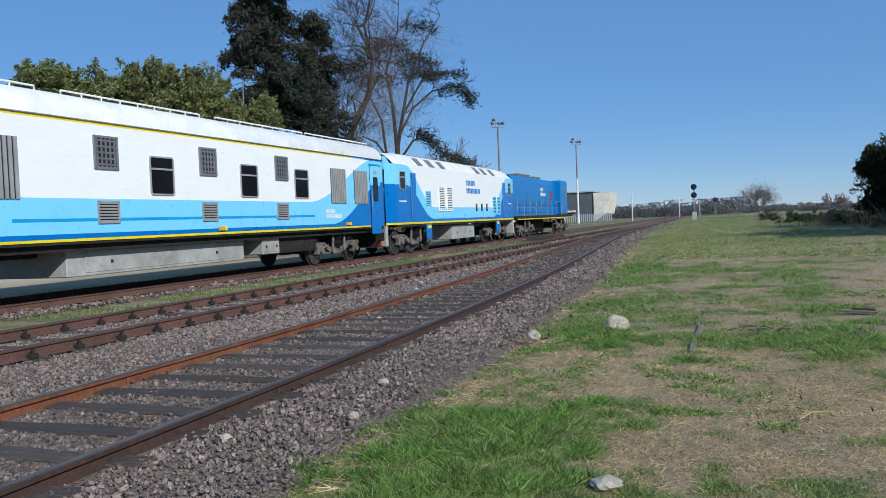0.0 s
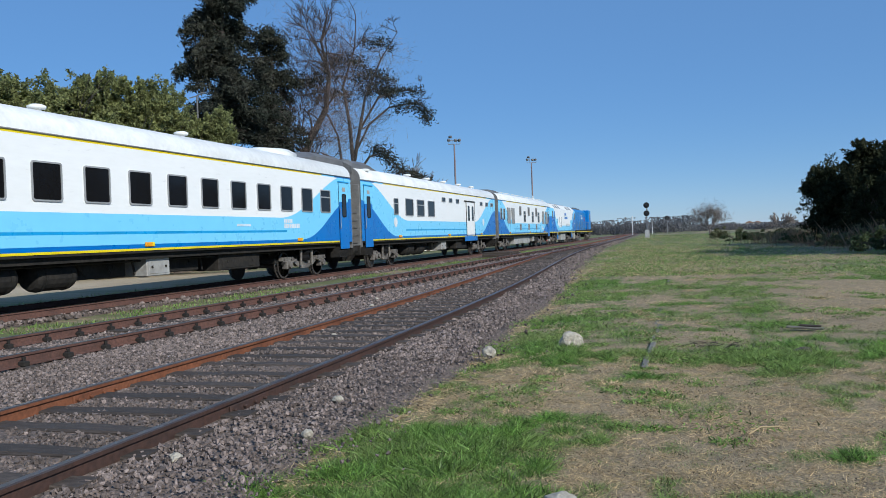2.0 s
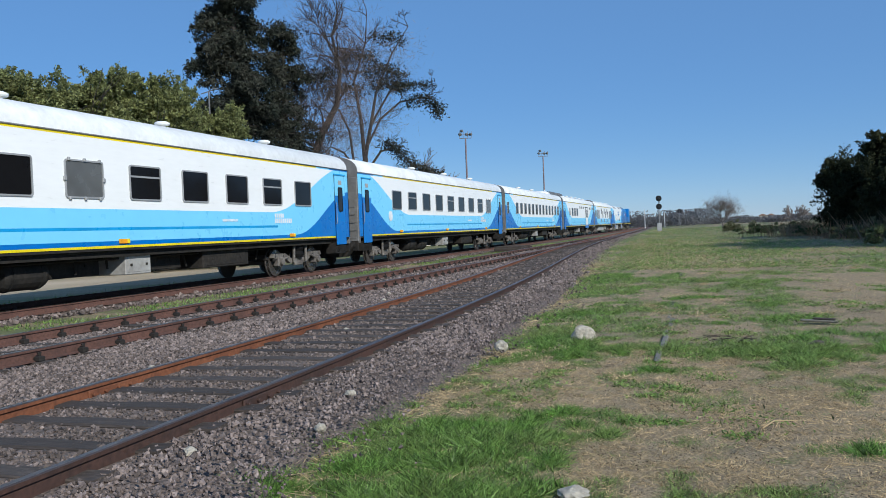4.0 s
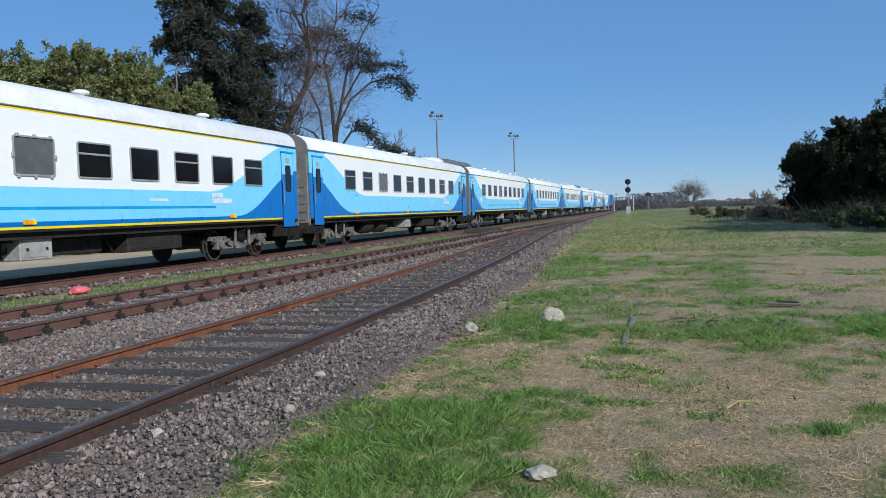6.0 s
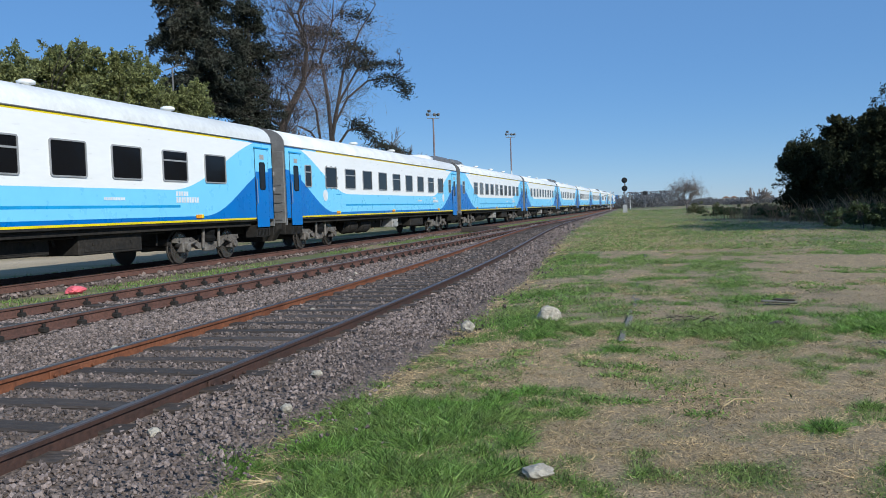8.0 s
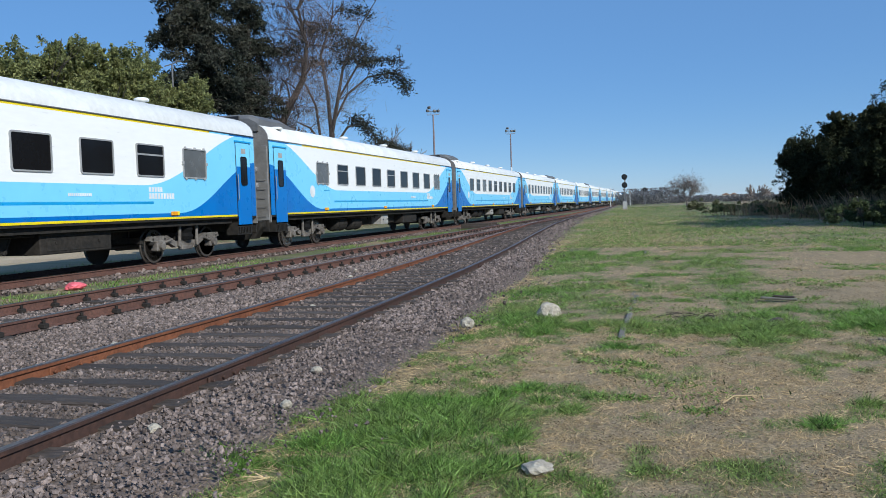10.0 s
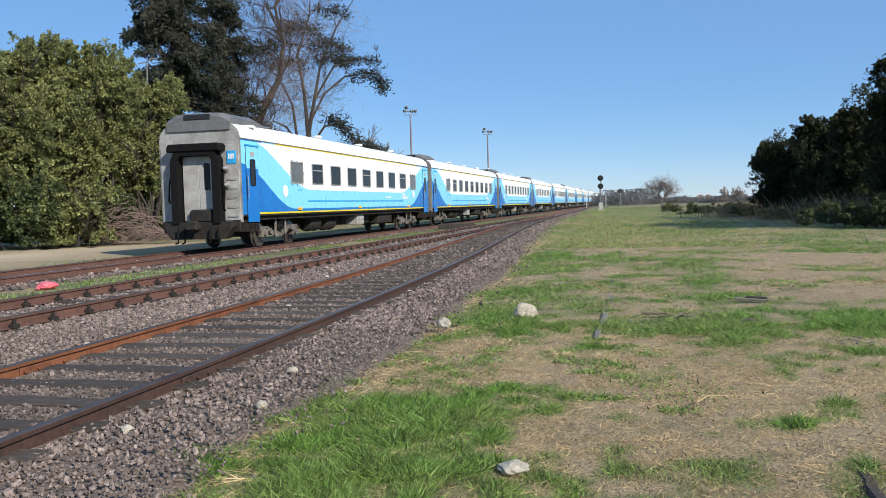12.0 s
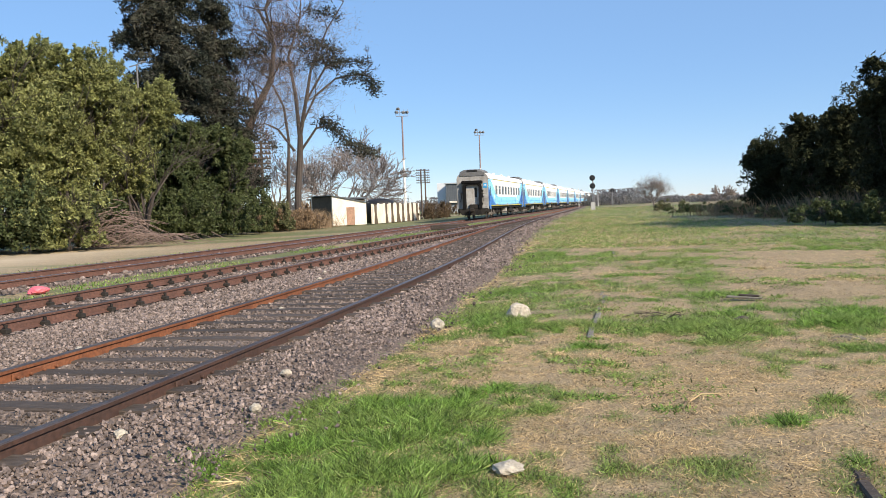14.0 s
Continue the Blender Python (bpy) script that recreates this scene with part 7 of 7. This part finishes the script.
def grey_building():
    t = thing("railway_building", "flat-roofed grey sheet-metal building with white front", "building", pose(-34.0, 178, 0))
    b = Build()
    b.box(-7.5, 4.0, 0, 14, 0, 6.4, 0, c=0.02)
    for k in range(30):
        b.box(-7.4 + k * 0.38, -7.3 + k * 0.38, -0.04, 0.0, 1.8, 6.3, 0)
    part("wall", b, M_DKSHEET, t, "dark grey sheet walls")
    b = Build()
    b.loft([[(4.0, y, 0.0), (6.6, y, 1.6), (7.6, y, 6.2), (4.0, y, 6.2)] for y in (-0.3, 12.0)])
    part("white_front", b, M_WALL, t, "white slanting front")
    b = Build()
    b.box(-7.8, 4.3, -0.3, 14.3, 6.4, 6.7, 0, c=0.03)
    part("roof", b, M_SHEET, t)
    b = Build()
    b.box(-4.9, -4.1, -0.06, 0.02, 3.6, 5.0, 0, c=0.02)
    part("window", b, M_GLASS, t)
    b = Build()
    b.box(-6.6, 0.0, -0.5, 0.0, 2.2, 2.6, 0, c=0.02)
    part("canopy", b, M_WALL, t, "white canopy edge")
    f = thing("picket_fence", "grey slatted fence before the grey building", "fence", pose(-42, 173, 0))
    sl = Build()
    sl.box(-0.12, 0.12, -0.03, 0.03, 0, 1.7, 0, c=0.01)
    sm = sl.mesh("slat", M_SHEET)
    for k in range(40):
        part("slat", sm, None, f, at=pose(k * 0.42, 0, 0))
    t = thing("grey_warehouse", "pale grey metal warehouse far behind the wall", "building", pose(-42.5, 182, 0))
    b = Build()
    b.box(-1.9, 0.5, 0, 10, 0, 6.8, 0, c=0.02)
    part("wall", b, M_PALESHEET, t)
    for az, d in ((3.6, 420), (4.1, 430), (6.2, 410)):
        t = thing("far_house", "small white house far across the field", "house", facing(az, d), group="far houses")
        b = Build()
        b.box(-1.8, 1.8, 0, 4, 0, 2.6, 0, c=0.03)
        part("wall", b, M_WALL, t)
        b = Build()
        b.loft([[(-2.1, y, 2.55), (2.1, y, 2.55), (0, y, 3.5)] for y in (-0.3, 4.3)])
        part("roof", b, M_BRICKY, t)


grey_building()


# ---------------------------------------------------------------- small things on the ground
def lump(name, label, category, x, y, z, size, seed, material, squash=0.7, group=""):
    r = np.random.default_rng(seed)
    bm = bmesh.new()
    bmesh.ops.create_icosphere(bm, subdivisions=3, radius=1.0)
    off = r.normal(size=(14, 3))
    off /= np.linalg.norm(off, axis=1)[:, None]
    cut = 0.70 + 0.25 * r.random(14)
    for v in bm.verts:
        p = np.array(v.co)
        k = 1.0
        for o, c in zip(off, cut):
            dd = float(p @ o)
            if dd > c:
                k = min(k, c / dd)
        v.co = Vector(p * k * (1 + 0.05 * r.normal())) * size
        v.co.z *= squash
    me = bpy.data.meshes.new(name)
    bm.to_mesh(me)
    bm.free()
    me.materials.append(material)
    ob = new(name, me)
    ob.matrix_basis = pose(x, y, z, 0, 0, seed * 40)
    return tagged(ob, label, category, group)


lump("white_rock", "pale whitish broken rock lying in the grass", "rock", -1.52, 10.35, 0.07, 0.17, 1, M_ROCK, 0.85)
lump("white_rock", "pale whitish broken rock lying in the grass", "rock", -0.74, 4.42, 0.012, 0.095, 2, M_ROCK, 0.42)
for _k, (_x, _y, _s) in enumerate(((-3.02, 6.55, 0.05), (-2.72, 5.35, 0.045), (-6.4, 15.7, 0.06), (-5.05, 10.9, 0.05), (-5.9, 7.6, 0.05), (-2.35, 9.4, 0.09), (-3.3, 4.6, 0.05), (-7.0, 17.5, 0.05))):
    lump("loose_stone", "single pale stone among the ballast", "stone", _x, _y, 0.07, _s, 10 + _k, M_ROCK, 0.8, "pale stones")
lump("dark_clod", "dark clod of earth in the weeds", "earth clod", 1.15, 9.95, 0.03, 0.10, 30, M_WOOD, 0.55)
pink_bag = lump("pink_bag", "crumpled bright pink plastic bag between the tracks", "plastic bag", -12.3, 14.65, 0.02, 0.24, 31, M_PINK, 0.4)


def kerb_and_planks():
    t = thing("broken_kerb", "half-buried line of old concrete kerb blocks", "kerb", pose(-0.52, 8.9, 0, 0, 0, 0.6), kind="structure")
    r = random.Random(4)
    y = 0.0
    while y < 34:
        l = r.uniform(0.7, 1.1)
        if y < 4.4 or r.random() < 0.25:
            b = Build()
            b.box(-0.035, 0.035, 0, l - 0.02, -0.1, 0.026 + r.uniform(-0.014, 0.010), 0, c=0.012)
            part("block", b, M_CONC, t, at=pose(r.gauss(0, 0.02), y, 0, 0, r.gauss(0, 1.5), r.gauss(0, 1)))
        y += l
    t = thing("broken_kerb", "short run of dark kerb stones sunk in dry grass", "kerb", pose(1.10, 3.3, 0, 0, 0, 0), kind="structure")
    for k in range(3):
        b = Build()
        b.box(-0.035, 0.035, 0, 0.58, -0.1, 0.012, 0, c=0.012)
        part("block", b, M_TIE, t, at=pose(r.gauss(0, 0.01), k * 0.6, -0.012 + r.gauss(0, 0.006), 0, r.gauss(0, 2), r.gauss(0, 1)))
    t = thing("dry_stick", "thin pale stick lying in the dry grass", "stick", pose(0.45, 6.05, 0.04, 0, 0, 0))
    b = Build()
    b.tube([(-0.12, -0.12, 0), (-0.03, 0.05, 0.015), (0.13, 0.14, 0)], [0.006, 0.006, 0.003], 5)
    part("twig", b, M_DRY, t)
    t = thing("twig_heap", "few dark dead twigs lying in the grass", "twigs", pose(0.19, 10.38, 0.0))
    for k in range(18):
        b = Build()
        q = Vector((r.gauss(0, 0.13), r.gauss(0, 0.10), 0.02 + 0.03 * r.random()))
        w = Vector((r.gauss(0, 0.06), r.gauss(0, 0.04), r.gauss(0, 0.012)))
        b.tube([q - w, q + Vector((0, 0, 0.008)), q + w], [0.004, 0.005, 0.002], 4)
        part("twig", b, M_WOOD, t)
    t = thing("rubble_heap", "flat heap of grey rubble in the grass", "rubble", pose(2.08, 8.75, 0.0))
    for k in range(26):
        b = Build()
        w = r.uniform(0.010, 0.026)
        b.box(-w, w, -w * 0.7, w * 0.7, -0.01, w * 0.7, 0, c=0.008)
        part("piece", b, M_CONC, t, at=pose(r.gauss(0, 0.14), r.gauss(0, 0.09), 0.02, r.uniform(-20, 20), r.uniform(-20, 20), r.uniform(0, 180)))
    t = thing("old_plank", "weathered grey plank lying in the grass", "plank", pose(1.45, 12.2, 0.045, 0, 2, -14))
    b = Build()
    b.box(-0.24, 0.24, -0.04, 0.04, -0.03, 0.0, 0, c=0.008)
    part("board", b, M_CONC, t)
    b = Build()
    b.box(-0.08, 0.20, 0.0, 0.08, 0.0, 0.025, 0, c=0.008)
    part("second_board", b, M_TIE, t)
    for x, y, s in ((1.25, 10.3, 1), (1.0, 10.0, 2), (0.2, 10.3, 3), (-0.35, 9.2, 4), (2.0, 10.9, 5), (-0.45, 10.2, 6)):
        t = thing("weed", "low dark-leaved weed growing in the grass", "weed", pose(x, y, 0.0, 0, 0, s * 50), group="field weeds")
        crown("leaves", [((0, 0, 0.06), (0.16, 0.15, 0.08), 260)], M_BLADE, t, 0.05, 300 + s)


kerb_and_planks()


def frog_boards():
    t = thing("switch_timbers", "dark heap of switch timbers at the turnout", "timber", pose(-11.9, 52.0, 0.0, 0, 0, 1))
    r = random.Random(6)
    for k in range(7):
        b = Build()
        b.box(-0.9, 0.9, -0.13, 0.13, 0, 0.17, 0, c=0.015)
        part("timber", b, M_TIE, t, at=pose(r.gauss(0, 0.1), k * 0.62 - 2, 0.03 + 0.1 * (k % 2), 0, 0, r.gauss(0, 4)))


frog_boards()
# ---------------------------------------------------------------- movement
def motions():
    for ob, back in train:
        rows = []
        for k in np.arange(0, 14.1, 0.5):
            s = boundary(2, float(k)) - back
            slope = float(x3(s + 5) - x3(s - 5)) / 10
            rows.append((float(k), pose(float(x3(s)), s, RAIL, 0, 0, -math.degrees(math.atan(slope)))))
        walk(ob, rows)
    # the bag lies still, tumbles along in the wind of the train and comes to rest
    walk(pink_bag, [(0.0, pose(-12.5, 7.6, 0.02, 0, 0, 20)), (3.35, pose(-12.5, 7.6, 0.02, 0, 0, 20)), (3.7, pose(-12.45, 9.0, 0.22, 60, 10, 35)), (4.0, pose(-12.4, 10.6, 0.08, 130, 15, 60)),
                    (4.3, pose(-12.4, 12.2, 0.20, 200, 10, 80)), (4.6, pose(-12.35, 13.6, 0.09, 270, 5, 95)), (4.9, pose(-12.3, 14.45, 0.10, 330, 0, 105)), (5.15, pose(-12.3, 14.65, 0.02, 360, 0, 110)),
                    (14.0, pose(-12.3, 14.65, 0.02, 360, 0, 110))])


motions()
